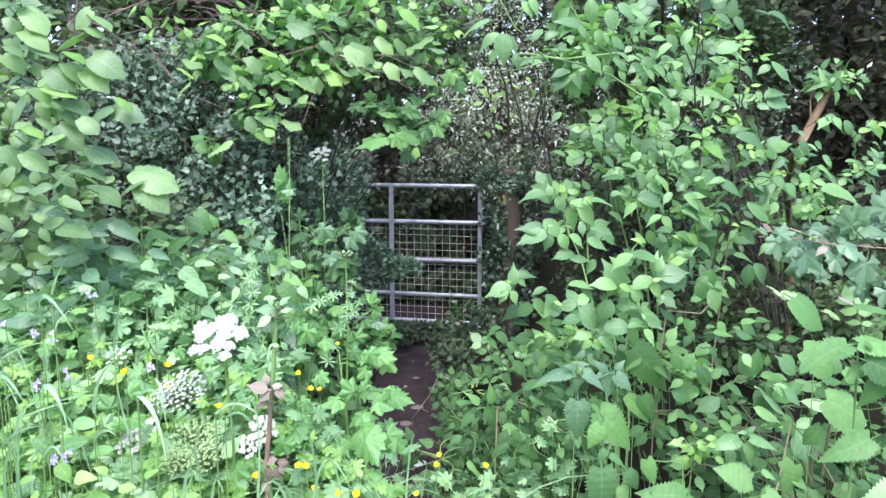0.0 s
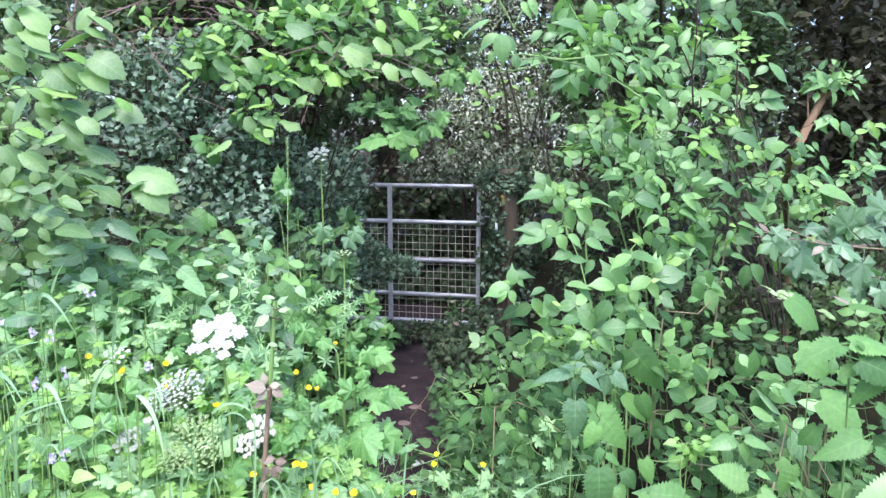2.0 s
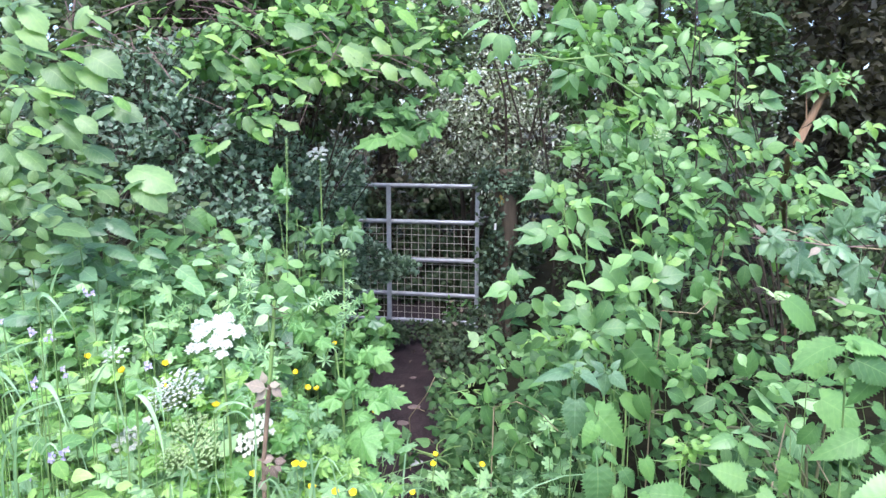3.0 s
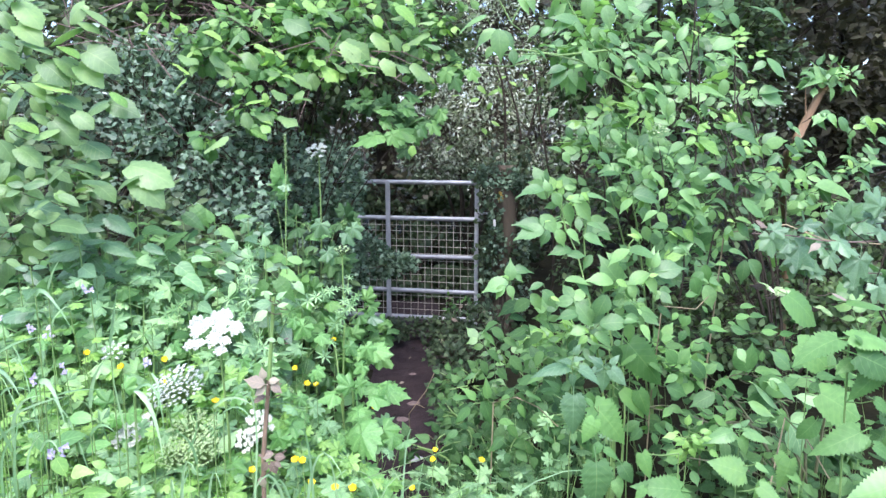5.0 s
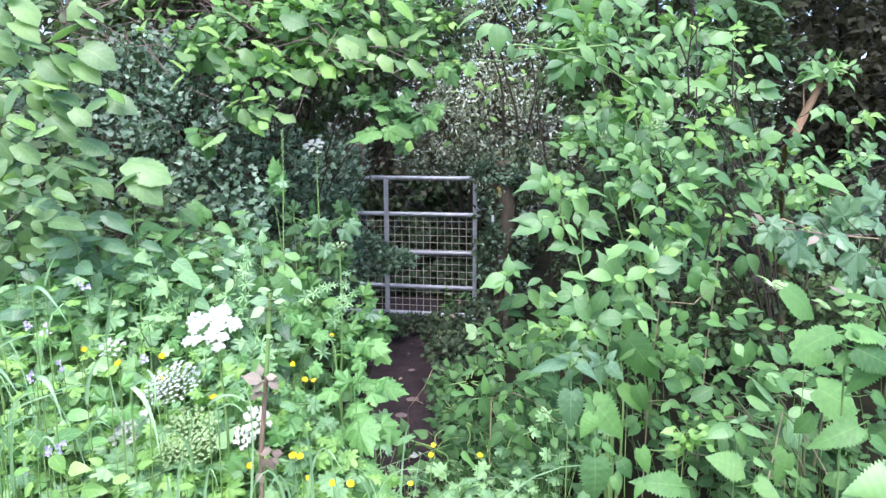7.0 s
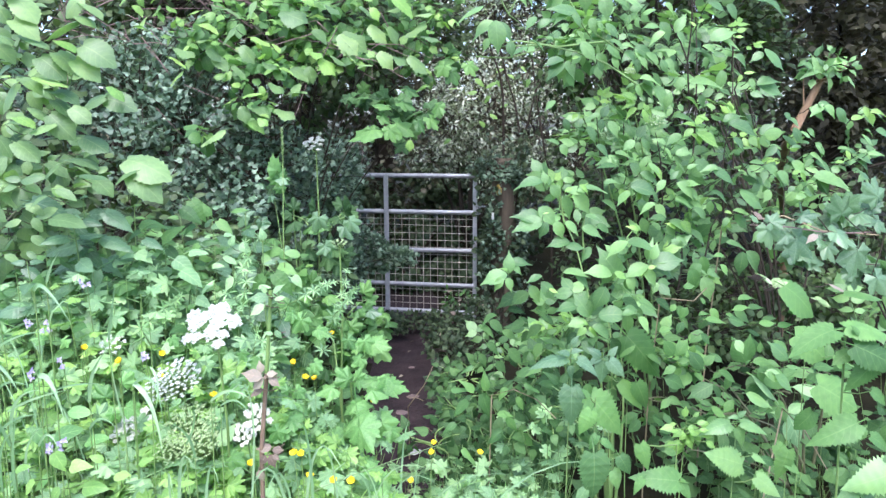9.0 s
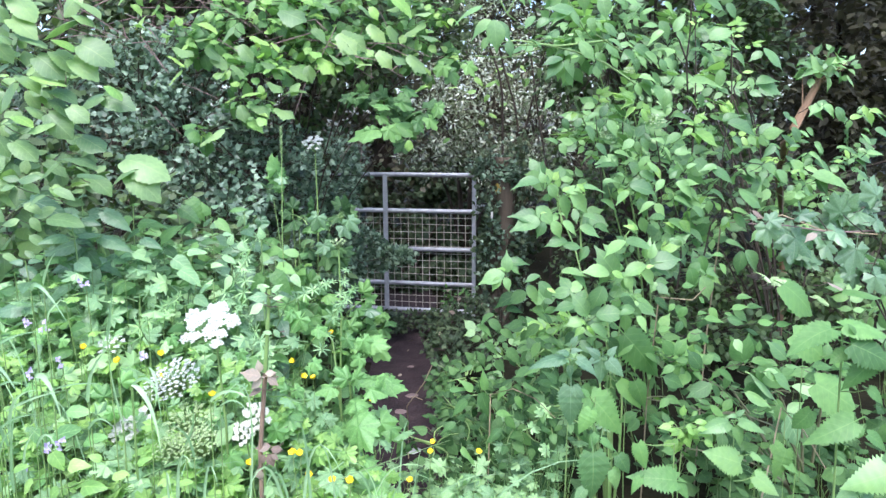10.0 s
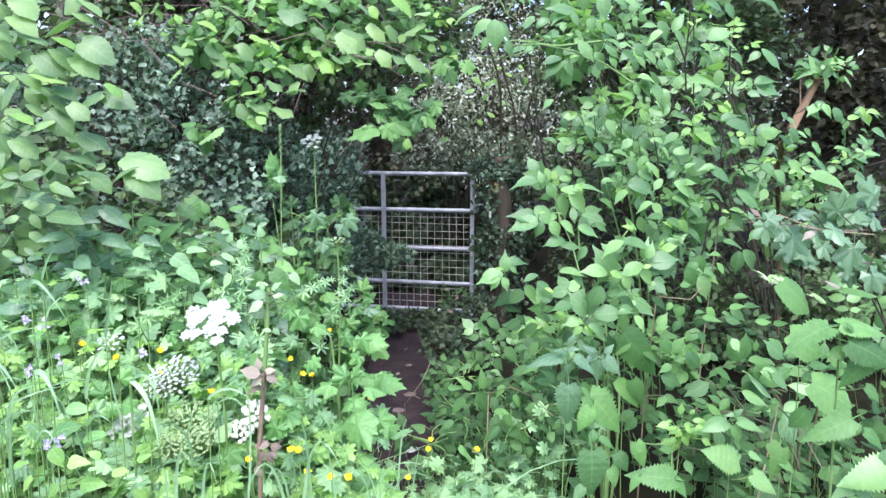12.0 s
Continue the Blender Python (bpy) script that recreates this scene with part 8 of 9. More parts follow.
for cane, r0 in (([(0.161, 2.001, 0.807), (0.217, 1.908, 0.860), (0.274, 1.856, 0.851), (0.328, 1.847, 0.798)], 0.0022), ([(1.008, 2.476, 1.250), (1.178, 2.381, 1.293), (1.285, 2.324, 1.249), (1.441, 2.272, 1.242)], 0.003), ([(0.835, 1.614, 0.921), (0.889, 1.605, 0.867), (0.943, 1.590, 0.773)], 0.0022),
                 ([(-0.142, 3.136, 0.307), (-0.061, 3.057, 0.447), (-0.023, 3.070, 0.528)], 0.0025), ([(0.757, 2.338, 1.019), (0.872, 2.336, 1.009), (0.939, 2.393, 1.045)], 0.0025)):
    foot = Vector((cane[0][0], cane[0][1] + 0.1, 0))
    foot.z = ground_z(foot.x, foot.y)
    c = Plant("bramble_cane", foot, "thin dry buff bramble cane arching through the leaves", "cane", "dry canes", wood=M_CANE, branch="stem")
    c.limb([foot, (foot + Vector(cane[0])) / 2 + Vector((0, 0.03, 0.05))] + [Vector(p) for p in cane], r0 * 1.2, r0 * 0.6, 5)
    c.finish()


def buttercup(top, label="yellow buttercup flower on a thin stalk"):
    t = Vector(top)
    base = Vector((t.x + rng.gauss(0, 0.03), t.y + 0.06, 0))
    base.z = ground_z(base.x, base.y)
    b = Plant("buttercup", base, label, "wildflower", "buttercups", wood=M_STEM, branch="stem", keep=20)
    b.limb([base, (base + t) / 2 + Vector((rng.gauss(0, 0.015), 0, 0)), t], 0.0016, 0.001, 4)
    petal = strip(0.0125, 0.0125, p_oval, 4, 0.35, -0.35)
    flower = merged([(petal, turn(28 + rng.uniform(-8, 8), 0, k * 72)) for k in range(5)])
    f = part("flower", flower, M_YELLOW, b.root)
    f.matrix_basis = Matrix.Translation(t - base) @ turn(rng.uniform(10, 40), rng.uniform(-20, 20), 0)
    for k in range(3):
        p = base + (t - base) * rng.uniform(0.45, 0.85)
        d = Vector((rng.gauss(0, 1), rng.gauss(0, 1) - 0.4, 0.3))
        b.leaf("herb", M_HERB, aimed(p + d.normalized() * 0.03, d, Vector((0, -0.4, 0.9)), 0.7, 0.2))
    return b.finish()


for p in [(-0.693, 1.488, 1.089), (-0.659, 1.635, 1.057), (-0.314, 1.456, 0.887), (-0.302, 1.475, 0.876), (-0.397, 1.406, 0.887), (-0.271, 1.402, 0.861), (-0.356, 1.818, 0.930), (-0.330, 1.817, 0.926), (-0.326, 2.126, 0.960), (-0.537, 1.620, 0.958), (-0.019, 1.880, 0.683), (0.112, 1.785, 0.727),
          (-0.220, 1.400, 0.852), (-0.181, 1.400, 0.851), (-0.405, 1.920, 0.939), (-0.066, 1.680, 0.701), (-0.213, 2.188, 0.713), (-0.014, 1.884, 0.709), (-0.895, 1.734, 1.042), (-0.640, 1.578, 1.018)]:
    buttercup(p)


def violet(top):
    t = Vector(top)
    base = Vector((t.x, t.y + 0.05, 0))
    base.z = ground_z(base.x, base.y)
    b = Plant("ground_ivy", base, "small violet-flowered herb among the grass", "wildflower", "violet flowers", wood=M_STEM, branch="stem", keep=20)
    b.limb([base, (base + t) / 2 + Vector((0.01, 0, 0)), t], 0.0018, 0.0012, 4)
    pet = strip(0.0085, 0.006, p_oval, 3, 0.3, 0.2)
    for k in range(3):
        f = part("flower", merged([(pet, turn(rng.uniform(-10, 30), 0, j * 75 + rng.uniform(-15, 15))) for j in range(4)]), M_PURPLE, b.root)
        f.matrix_basis = Matrix.Translation(t - base + Vector((rng.uniform(-0.012, 0.012), -0.008, rng.uniform(-0.015, 0.012)))) @ turn(rng.uniform(40, 80), rng.uniform(-30, 30), 0)
    for k in range(3):
        d = Vector((rng.gauss(0, 1), rng.gauss(0, 1) - 0.4, 0.2))
        b.leaf("oval", M_HERB, aimed(base + (t - base) * rng.uniform(0.5, 0.9) + d.normalized() * 0.02, d, Vector((0, -0.4, 0.9)), 0.5, 0.2))
    return b.finish()


for p in [(-1.051, 1.652, 1.164), (-0.916, 1.533, 1.054), (-0.866, 1.405, 0.882), (-0.996, 1.696, 1.121), (-0.699, 1.635, 1.057), (-0.960, 1.695, 1.113), (-0.796, 1.414, 0.937), (-0.871, 1.585, 1.057), (-0.820, 1.413, 0.936), (-0.888, 1.760, 1.206)]:
    violet(p)

# withered stalk standing in the flowers
stalk_base = Vector((-0.411, 1.493, 0.797))
stalk_base = Vector((stalk_base.x, stalk_base.y, ground_z(stalk_base.x, stalk_base.y)))
stalk = Plant("withered_stalk", stalk_base, "withered brown dock stalk with curled dry leaves", "dead stalk", wood=M_DRY, branch="stem", keep=80)
stalk.limb([stalk_base, Vector((-0.388, 1.467, 0.891)), Vector((-0.368, 1.466, 1.073))], 0.0056, 0.0048, 8)
stalk.wood = M_STEM
stalk.limb([Vector((-0.368, 1.465, 1.070)), Vector((-0.359, 1.464, 1.161)), Vector((-0.351, 1.464, 1.254))], 0.0048, 0.0042, 8)
stalk.wood = M_DRY
stalk.sprig("mixed", M_DEADLEAF, 1.44, [(-0.367, 1.076, -0.408, 1.091, 0.3), (-0.367, 1.073, -0.397, 1.053, 0.5), (-0.372, 1.081, -0.373, 1.108, 0.3), (-0.363, 1.076, -0.341, 1.083, 0.4), (-0.358, 1.068, -0.332, 1.056, 0.6), (-0.365, 0.899, -0.399, 0.904, 0.5), (-0.363, 0.896, -0.349, 0.868, 0.3), (-0.358, 0.904, -0.333, 0.909, 0.5), (-0.370, 0.894, -0.386, 0.873, 0.3), (-0.355, 0.895, -0.339, 0.886, 0.5), (-0.394, 0.849, -0.386, 0.820, 0.3), (-0.369, 1.043, -0.405, 1.038, 0.7)], wide=1.1)
stalk.sprig("mixed", M_HERB, 1.44, [(-0.351, 1.246, -0.391, 1.249, 0.4), (-0.356, 1.232, -0.390, 1.215, 0.5), (-0.343, 1.251, -0.326, 1.273, 0.4), (-0.339, 1.241, -0.315, 1.251, 0.6), (-0.353, 1.256, -0.359, 1.275, 0.4), (-0.345, 1.163, -0.363, 1.173, 0.6), (-0.344, 1.168, -0.328, 1.153, 0.4)])
stalk.finish()


# ---- grass ----
def blade(a, c, b, width, n=9):
    """A flat grass blade along a bent line."""
    a, c, b = Vector(a), Vector(c), Vector(b)
    v, uv, q = [], [], []
    for i in range(n + 1):
        t = i / n
        p = a * (1 - t) ** 2 + c * 2 * t * (1 - t) + b * t * t
        d = (c - a) * (1 - t) + (b - c) * t
        side = d.cross(Vector((0.3, -1, 0.4))).normalized() * width / 2 * p_blade(t)
        up = side.cross(d).normalized() * width * 0.12
        v += [tuple(p - side + up), tuple(p), tuple(p + side + up)]
        uv += [(t, 0), (t, 0.5), (t, 1)]
        if i < n:
            k = 3 * i
            q += [(k, k + 1, k + 4, k + 3), (k + 1, k + 2, k + 5, k + 4)]
    return np.array(v), np.array(q), np.array(uv)


def grass_tuft(x, y, height, n, spread, label="tuft of long arching blue-green grass"):
    base = Vector((x, y, ground_z(x, y)))
    g = tagged(new("grass_tuft"), label, "grass", "grass tufts")
    g.location = base
    for k in range(n):
        a = rng.uniform(0, 6.28)
        h = height * rng.uniform(0.65, 1.08)
        out = spread * rng.uniform(0.7, 3.2)
        d = Vector((math.cos(a), math.sin(a) * 0.6, 0))
        foot = Vector((rng.gauss(0, 0.02), rng.gauss(0, 0.02), -0.01))
        part("blade", blade(foot, foot + d * out * 0.35 + Vector((0, 0, h * 1.1)), foot + d * out + Vector((0, 0, h * rng.uniform(0.3, 0.98))), rng.uniform(0.005, 0.011)), M_GRASS, g)
    return g


TUFTS = [((-0.944, 1.469, 0.968), 1.0, 10, 0.22), ((-0.830, 1.414, 0.941), 0.86, 8, 0.22), ((-0.860, 1.576, 1.005), 1.02, 9, 0.2), ((-1.096, 1.738, 1.065), 1.1, 12, 0.22), ((-0.732, 1.521, 0.973), 0.98, 8, 0.18), ((-0.745, 1.685, 1.052), 1.0, 8, 0.2),
         ((-0.229, 1.641, 0.777), 0.82, 12, 0.22), ((-0.295, 1.543, 0.798), 0.74, 9, 0.2), ((-0.112, 1.780, 0.691), 0.72, 10, 0.22), ((-0.020, 1.682, 0.711), 0.74, 10, 0.2), ((-0.107, 1.492, 0.790), 0.7, 10, 0.2), ((-0.203, 1.445, 0.816), 0.74, 9, 0.2), ((-0.168, 1.588, 0.760), 0.78, 10, 0.2), ((-0.074, 1.972, 0.628), 0.6, 8, 0.2), ((-0.543, 1.403, 0.871), 0.82, 8, 0.2), ((-0.698, 1.358, 0.906), 0.82, 9, 0.2), ((-0.830, 1.308, 0.908), 0.85, 5, 0.24), ((-0.860, 1.517, 0.948), 0.92, 5, 0.24), ((-0.626, 1.409, 0.906), 0.8, 6, 0.22), ((-1.154, 1.956, 1.163), 1.1, 8, 0.2), ((0.166, 1.679, 0.696), 0.55, 8, 0.18)]


def grass_blades(foot, rows, label):
    """A tuft whose blades are given one by one: middle and tip (x, y, z), width."""
    base = Vector((foot[0], foot[1], ground_z(foot[0], foot[1])))
    g = tagged(new("grass_tuft"), label, "grass", "grass tufts")
    g.location = base
    for middle, tip, width in rows:
        a = Vector((rng.gauss(0, 0.02), rng.gauss(0, 0.02), -0.01))
        m, b = Vector(middle) - base, Vector(tip) - base
        part("blade", blade(a, (m - a * 0.0625 - b * 0.5625) / 0.375, b, width, 14), M_GRASS, g)
    return g


def grass_leaves(foot, rows, label):
    """A tuft of thin culms, each with one broad leaf given by its foot, middle and tip, and its width."""
    base = Vector((foot[0], foot[1], ground_z(foot[0], foot[1])))
    g = tagged(new("grass_tuft"), label, "grass", "grass tufts")
    g.location = base
    for low, middle, tip, width in rows:
        a, m, b = Vector(low) - base, Vector(middle) - base, Vector(tip) - base
        root = Vector((a.x * 0.3, a.y * 0.3, -0.01))
        stem = part("culm", tube([root, (root + a) * 0.5 + Vector((a.x * 0.15, 0, 0)), a], 0.0016, 0.0012, 4), M_STEM, g)
        part("blade", blade(a, m * 2 - (a + b) * 0.5, b, width, 14), M_GRASS, stem)
    return g


tufts = [grass_tuft(p[0], p[1], h * (1.08 if p[0] < -0.5 else 1.0), n // 2 if p[0] < -0.5 else n, s) for p, h, n, s in TUFTS]
tufts.append(grass_leaves((-0.874, 1.460), [((-0.839, 1.440, 1.262), (-0.802, 1.420, 1.269), (-0.745, 1.400, 1.196), 0.011), ((-0.812, 1.440, 1.277), (-0.788, 1.420, 1.316), (-0.758, 1.400, 1.350), 0.0068), ((-0.930, 1.440, 1.138), (-0.862, 1.420, 1.172), (-0.787, 1.400, 1.186), 0.0055), ((-0.849, 1.440, 1.075), (-0.811, 1.420, 1.065), (-0.778, 1.400, 0.986), 0.014), ((-0.814, 1.440, 1.045), (-0.754, 1.420, 1.065), (-0.685, 1.400, 1.072), 0.0051)], "tuft of broad arching blue-green grass blades"))
tufts.append(grass_leaves((-0.701, 1.460), [((-0.692, 1.440, 1.154), (-0.671, 1.420, 1.223), (-0.649, 1.400, 1.290), 0.0076), ((-0.647, 1.440, 1.057), (-0.604, 1.420, 1.012), (-0.580, 1.400, 0.912), 0.0132), ((-0.650, 1.440, 1.052), (-0.598, 1.420, 1.067), (-0.574, 1.400, 0.975), 0.0081), ((-0.744, 1.440, 1.017), (-0.721, 1.420, 1.089), (-0.677, 1.400, 1.145), 0.0102), ((-0.673, 1.440, 0.968), (-0.677, 1.420, 1.052), (-0.673, 1.400, 1.133), 0.0051), ((-0.609, 1.440, 1.094), (-0.588, 1.420, 1.064), (-0.589, 1.400, 1.010), 0.0059), ((-0.749, 1.440, 0.955), (-0.713, 1.420, 0.987), (-0.674, 1.400, 0.975), 0.0076)], "tuft of broad arching blue-green grass blades"))
tufts.append(grass_leaves((-0.930, 1.420), [((-0.916, 1.400, 1.116), (-0.879, 1.380, 1.109), (-0.842, 1.360, 1.069), 0.011), ((-0.891, 1.400, 0.946), (-0.863, 1.380, 1.041), (-0.794, 1.360, 1.075), 0.0093), ((-0.894, 1.400, 1.014), (-0.816, 1.380, 1.052), (-0.735, 1.360, 1.076), 0.0064), ((-0.924, 1.400, 0.834), (-0.901, 1.380, 0.945), (-0.839, 1.360, 1.001), 0.0076), ((-0.896, 1.400, 0.831), (-0.880, 1.380, 0.938), (-0.843, 1.360, 1.057), 0.0076), ((-0.864, 1.400, 0.834), (-0.853, 1.380, 0.930), (-0.805, 1.360, 0.998), 0.0076), ((-0.897, 1.400, 0.936), (-0.903, 1.380, 0.995), (-0.910, 1.360, 1.026), 0.0085), ((-0.838, 1.400, 0.936), (-0.803, 1.380, 0.970), (-0.772, 1.360, 0.940), 0.0068), ((-0.923, 1.400, 0.961), (-0.867, 1.380, 1.005), (-0.799, 1.360, 1.023), 0.0068), ((-0.908, 1.400, 1.061), (-0.870, 1.380, 1.085), (-0.818, 1.360, 1.083), 0.0059)], "tuft of broad arching blue-green grass blades"))
tufts.append(grass_leaves((-0.492, 1.380), [((-0.458, 1.360, 1.048), (-0.411, 1.340, 1.077), (-0.363, 1.320, 1.064), 0.0076), ((-0.498, 1.360, 0.926), (-0.504, 1.340, 0.984), (-0.530, 1.320, 1.017), 0.0068), ((-0.439, 1.360, 1.038), (-0.400, 1.340, 1.056), (-0.369, 1.320, 1.033), 0.0051), ((-0.515, 1.360, 0.953), (-0.488, 1.340, 1.011), (-0.483, 1.320, 1.066), 0.0051)], "tuft of broad arching blue-green grass blades"))
tufts.append(grass_blades((-0.499, 1.300), [((-0.495, 1.280, 0.956), (-0.456, 1.240, 0.965), 0.0136), ((-0.441, 1.280, 0.944), (-0.409, 1.240, 0.919), 0.011), ((-0.521, 1.280, 0.933), (-0.497, 1.240, 0.896), 0.0085), ((-0.360, 1.280, 1.104), (-0.402, 1.240, 1.087), 0.0068)], "tuft of broad arching blue-green grass blades"))
tufts.append(grass_blades((-0.264, 1.300), [((-0.250, 1.280, 1.013), (-0.263, 1.240, 1.042), 0.0102), ((-0.224, 1.280, 0.990), (-0.166, 1.240, 0.929), 0.0102), ((-0.323, 1.280, 0.944), (-0.359, 1.240, 0.896), 0.0119), ((-0.302, 1.280, 0.932), (-0.327, 1.240, 0.896), 0.0102), ((-0.203, 1.280, 0.955), (-0.227, 1.240, 1.009), 0.0085)], "tuft of broad arching blue-green grass blades"))
tufts.append(grass_blades((-0.095, 1.450), [((-0.105, 1.430, 0.853), (-0.007, 1.390, 0.879), 0.0076), ((-0.069, 1.430, 0.840), (0.017, 1.390, 0.835), 0.0076), ((-0.142, 1.430, 0.840), (-0.185, 1.390, 0.892), 0.0076), ((-0.044, 1.430, 0.853), (-0.031, 1.390, 0.924), 0.0059), ((-0.167, 1.430, 0.853), (-0.210, 1.390, 0.836), 0.0085)], "tuft of broad arching blue-green grass blades"))
# the long pale culm that leans across the path, and a seeding culm by the hawthorn
culm = tagged(new("grass_culm"), "long pale bent grass stalk leaning across the path", "grass")
c0 = Vector((-0.333, 1.400, 0.799))
culm.location = (c0.x, c0.y, ground_z(c0.x, c0.y))
part("stem", tube([Vector(p) - culm.location for p in (culm.location, (c0.x, c0.y, c0.z - 0.25), c0, (-0.214, 1.500, 0.806), (-0.092, 1.620, 0.796), (0.035, 1.740, 0.784))], 0.0018, 0.0009, 4), M_SEED, culm)
culm_b = tagged(new("grass_culm"), "upright grass stalk with a narrow green seed head", "grass")
c1 = Vector((-0.520, 2.371, 1.226))
culm_b.location = (c1.x, c1.y, ground_z(c1.x, c1.y))
part("stem", tube([(0, 0, 0), c1 - culm_b.location, Vector((-0.520, 2.416, 1.510)) - culm_b.location], 0.0025, 0.0018, 4), M_STEM, culm_b)
head = [(SHAPES["privet"][0], Matrix.Translation(Vector((-0.520, 2.414, 1.500)) - culm_b.location + Vector((0, 0, 0.002 * k))) @ turn(60 + rng.uniform(-10, 10), 0, k * 137, s=0.35)) for k in range(45)]
part("seed_head", merged(head), M_SEED, culm_b)


# ---- low herbs that fill the verge ----
def herb_height(x, y):
    side = x - path_x(y)
    if side < 0:
        h = 0.84 + 0.3 * min(1.0, max(0.0, y - 1.4) / 0.6)
    else:
        h = 0.56 + 0.24 * min(1.0, max(0.0, side - 0.15) / 0.6)
    rim = 0.42 + 0.24 * max(0.0, min(1.0, (2.0 - y) / 0.3))
    h = rim + (h - rim) * min(1.0, max(0.0, abs(side) - 0.1) / 0.3)
    return h * (0.9 + 0.25 * noise.noise(Vector((x * 3, y * 3, 5))))


def herb_layer(name, kind, material, n, x0, x1, y0, y1, size, label, low=0.45, gap=0.3, top=1.0):
    mats, stems = [], []
    while len(mats) < n:
        x, y = rng.uniform(x0, x1), rng.uniform(y0, y1)
        if abs(x - path_x(y)) < gap * min(1.0, max(0.0, y - 2.2) / 0.8):
            continue
        if x0 > 0 and 0.42 < x < 0.95 and y < 2.6:
            continue
        g, tall = ground_z(x, y), 1.0
        if y0 < 1.4 and rng.random() < 0.1:
            y = y0 - 0.5 * rng.random() ** 2
            tall = 0.85 - 1.2 * (y0 - y)
        z = g + herb_height(x, y) * rng.uniform(low, top) * tall
        d = Vector((rng.gauss(0, 1), rng.gauss(0, 1) - 0.5, rng.uniform(-0.2, 0.5))).normalized()
        p = Vector((x, y, z))
        mats.append(aimed(p, d, Vector((0, -0.5, 0.85)), size * rng.uniform(0.7, 1.25), 0.25))
        if len(mats) % 3 == 0:
            q = p - d * 0.03 * size
            stems.append((tube([(x + rng.gauss(0, 0.05), y + rng.gauss(0, 0.05), g), (q + Vector((x, y, g))) / 2, q], 0.0016, 0.0009, 3), None))
    k = len(SHAPES[kind])
    shape = merged([(many(SHAPES[kind][i], mats[i::k]), None) for i in range(k)])
    patch = tagged(new(name), label, "herbs", kind="stuff")
    patch.location = ((x0 + x1) / 2, (y0 + y1) / 2, 0.1)
    for nm, sh, mt in (("foliage", shape, material), ("stems", merged(stems), M_STEM)):
        ob = part(nm, (sh[0] - np.array(patch.location), sh[1], sh[2]), mt, patch)
        tagged(ob, kind="stuff")


def buttercup_clump(x, y, n, tall=1.0):
    base = Vector((x, y, ground_z(x, y)))
    c = Plant("creeping_buttercup", base, "leafy creeping buttercup clump with cut three-part leaves", "wildflower", "buttercup clumps", wood=M_STEM, keep=20)
    for _ in range(n):
        p = base + Vector((rng.gauss(0, 0.09), rng.gauss(0, 0.06), herb_height(x, y) * tall * rng.uniform(0.6, 1.03)))
        d = Vector((rng.gauss(0, 1), rng.gauss(0, 1) - 0.5, rng.uniform(-0.2, 0.5))).normalized()
        c.leaf("herb", M_HERB, aimed(p, d, Vector((0, -0.5, 0.85)), 1.15 * rng.uniform(0.7, 1.2), 0.25))
        c.twig([base, (base + p) / 2 + Vector((0, 0, 0.08)), p - d * 0.035], 0.0014, 0.0009)
    return c.finish()


spots = []
while len(spots) < 110:
    x, y = rng.uniform(-1.3, 0.22), rng.uniform(1.38, 2.1)
    if abs(x) < 0.64 * y and abs(x - path_x(y)) > 0.1:
        spots.append((x, y))
for _ in range(10):
    spots.append((rng.uniform(-0.05, 0.32), rng.uniform(1.4, 1.95)))
for x, y in spots:
    buttercup_clump(x, y, rng.randrange(9, 14))
for _ in range(7):
    buttercup_clump(rng.uniform(0.0, 0.36), rng.uniform(1.9, 2.3), 11, 1.2)
for _ in range(14):
    buttercup_clump(rng.uniform(-0.22, 0.06), rng.uniform(2.0, 2.45), 11, 0.95)

herb_layer("verge_herbs", "herb", M_HERB, 1700, -2.0, 0.05, 1.36, 2.3, 1.15, "bright green buttercup foliage filling the verge")
herb_layer("verge_herbs", "mixed", M_HERB, 900, -2.0, 0.05, 1.45, 3.0, 0.95, "leafy green herbs mixed through the verge")
herb_layer("verge_herbs", "bind", M_NETTLE, 560, -2.3, -0.3, 1.75, 2.9, 1.1, "broad pale green leaves crowding under the hedge", low=0.7)
herb_layer("verge_herbs", "mallow", M_NETTLE, 300, -2.2, -0.2, 1.7, 2.9, 0.75, "small lobed green leaves through the verge", low=0.65)
herb_layer("verge_herbs", "oval", M_ELDER, 450, -2.2, -0.3, 1.8, 3.2, 1.0, "darker green bramble leaves under the hedge")
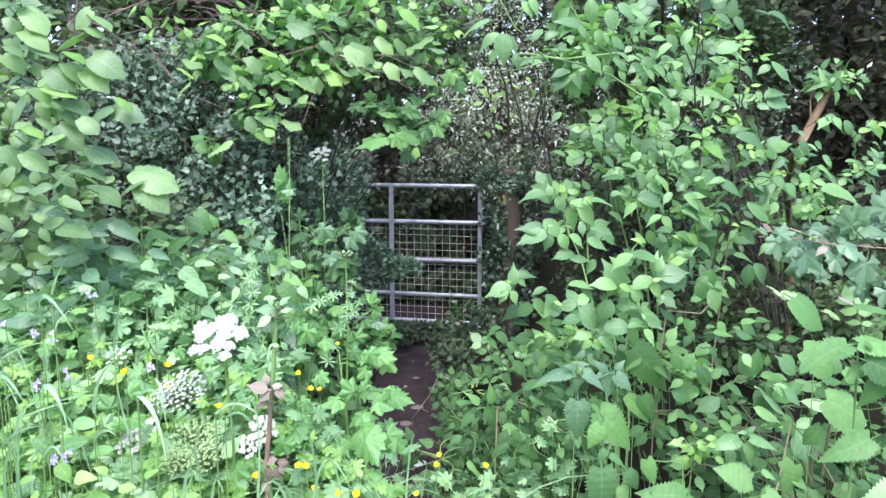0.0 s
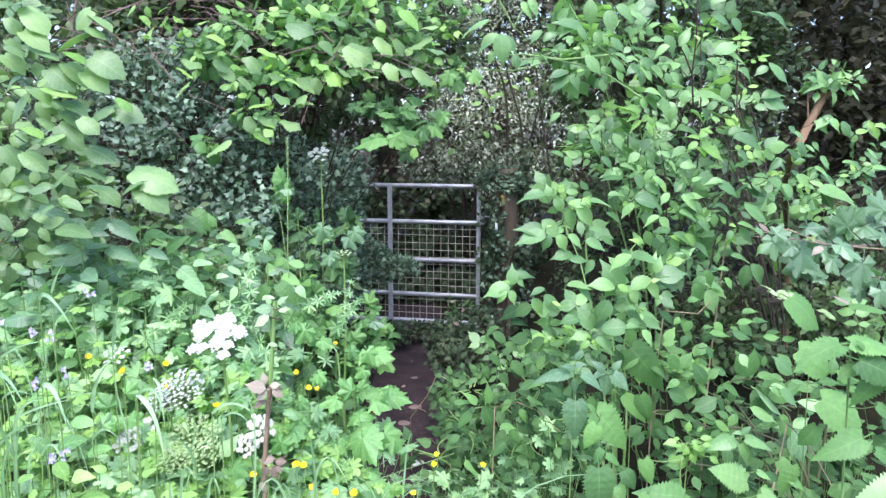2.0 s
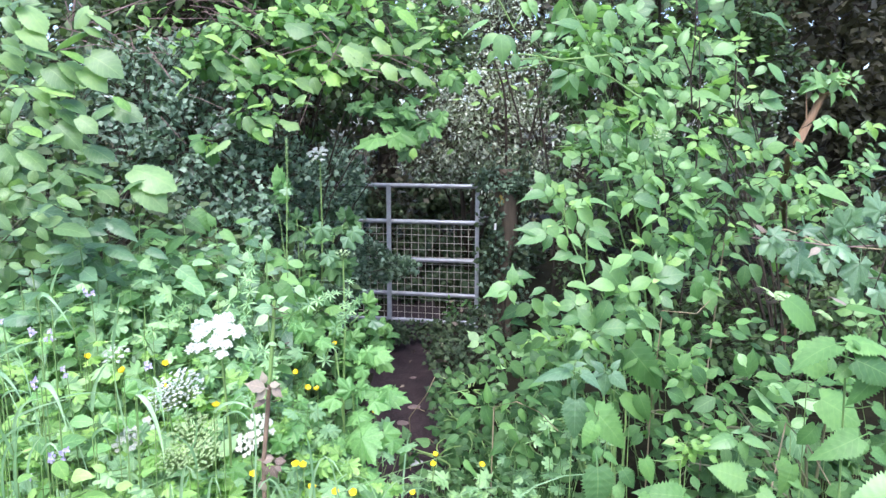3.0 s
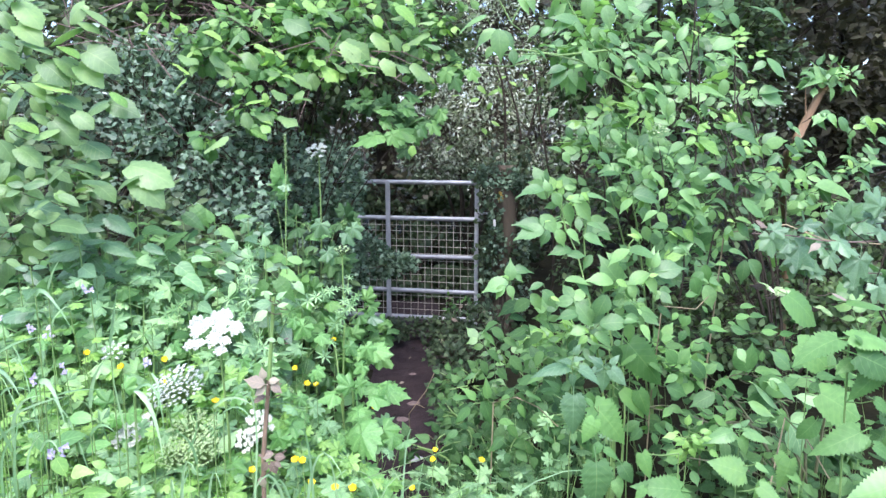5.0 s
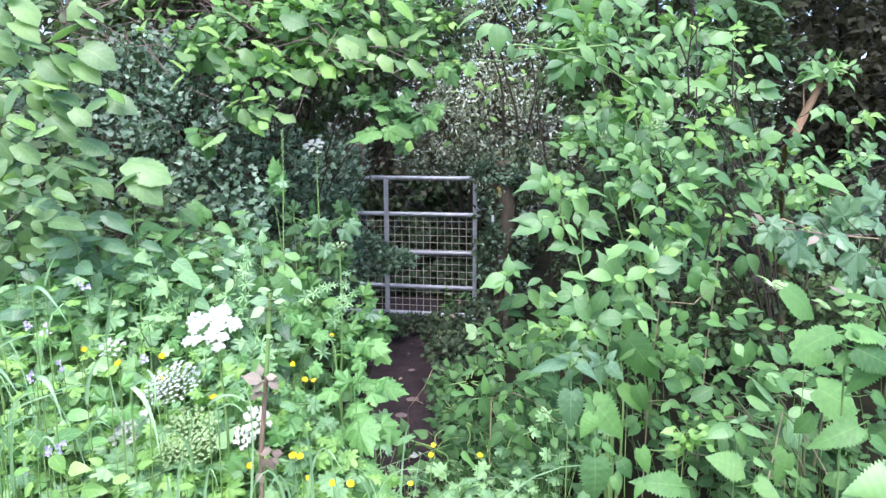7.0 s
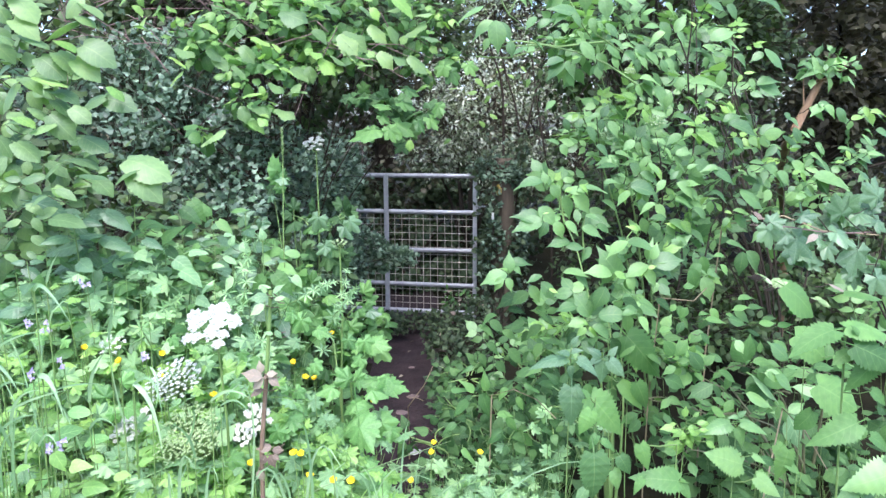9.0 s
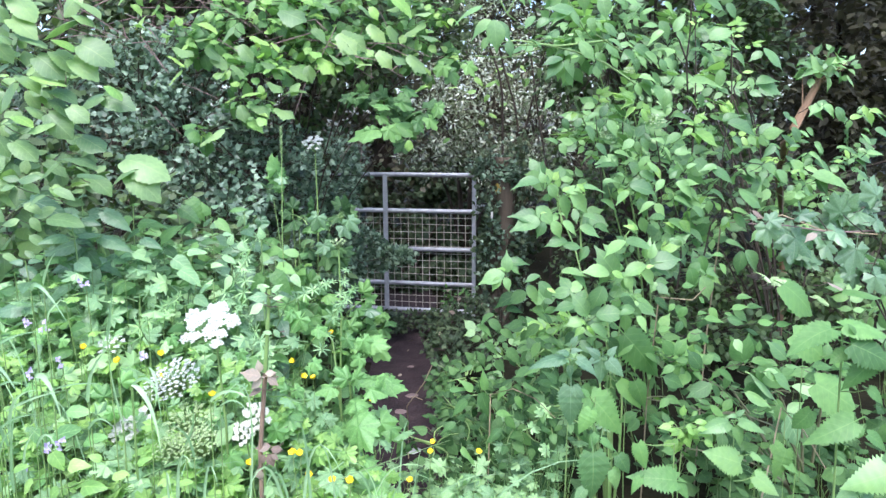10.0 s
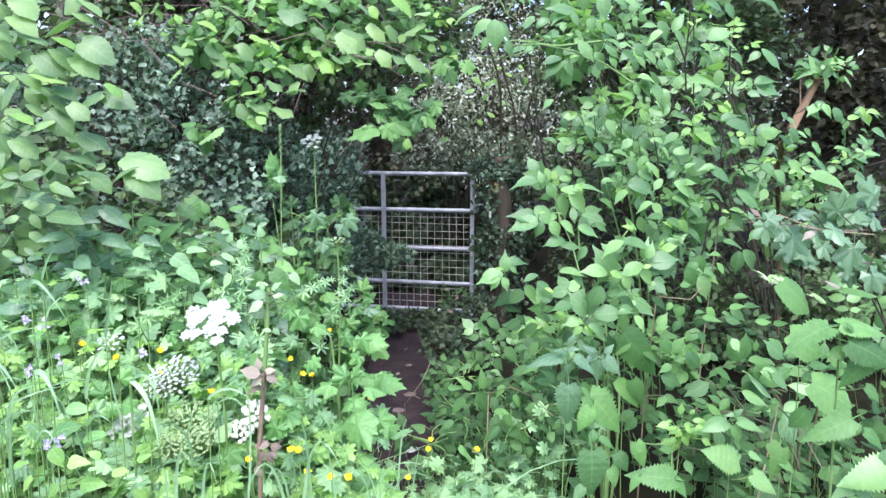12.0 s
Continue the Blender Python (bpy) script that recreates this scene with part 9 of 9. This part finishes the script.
herb_layer("verge_herbs", "herb", M_HERB, 360, -0.4, 0.32, 1.36, 2.4, 1.0, "buttercup and herb leaves beside the path", gap=0.2)
# Dark bindweed green covers the soil here, standing in for shade in the gaps.
herb_layer("verge_herbs", "plain", M_BIND, 900, 0.05, 3.0, 1.5, 3.4, 1.1, "low dull green undergrowth beneath the elder", low=0.1, gap=0.16, top=0.6)
herb_layer("verge_herbs", "bind", M_BIND, 450, -0.1, 0.6, 2.1, 3.1, 0.9, "dull heart-shaped leaves crowding the path's edge", low=0.1, gap=0.14)
# Filler ivy in the same dark green, for the shade under the nettles.
herb_layer("verge_herbs", "ivy", M_BIND, 700, 0.25, 2.5, 1.45, 2.7, 1.3, "dull ivy covering the ground under the nettles", low=0.02, top=0.5)
herb_layer("verge_herbs", "herb", M_HERB, 120, 0.0, 0.28, 1.38, 2.0, 1.0, "bright buttercup leaves by the path", low=0.75)
herb_layer("verge_herbs", "herb", M_YOUNG, 900, -1.9, -0.1, 1.33, 1.8, 0.9, "yellow-green young shoots in the verge", low=0.88, top=1.06)


# ---- what the light wind moves ----
def sway(thing, seed, amount, sink=0.0):
    """A slow nod about the foot of a plant."""
    q = random.Random(seed)
    home = thing.location.copy()
    a, b = q.uniform(0, 6.28), q.uniform(0, 6.28)
    rows = []
    for k in range(25):
        t = k * 0.5
        rx = sink * t / 12 + amount * (math.sin(t * 1.3 + a) * 0.6 + math.sin(t * 2.9 + b) * 0.4)
        ry = amount * (math.sin(t * 1.1 + b) * 0.6 + math.sin(t * 3.3 + a) * 0.4)
        rows.append((t, pose(home.x, home.y, home.z, rx, ry, 0)))
    walk(thing, rows)


def motions():
    sway(hazel.root, 1, 0.1)
    sway(bough.root, 2, 0.06)
    sway(maple.root, 3, 0.1, 0.9)
    sway(maple_r.root, 4, 0.12)
    sway(elder_b.root, 5, 0.14)
    sway(elder_c.root, 6, 0.08)
    sway(nettle_tall, 7, 0.22)
    sway(hog_near, 8, 0.08)
    for k, n in enumerate(nettles_front):
        sway(n, 20 + k, 0.12)
    for k, g in enumerate(tufts):
        sway(g, 50 + k, 0.2)


motions()
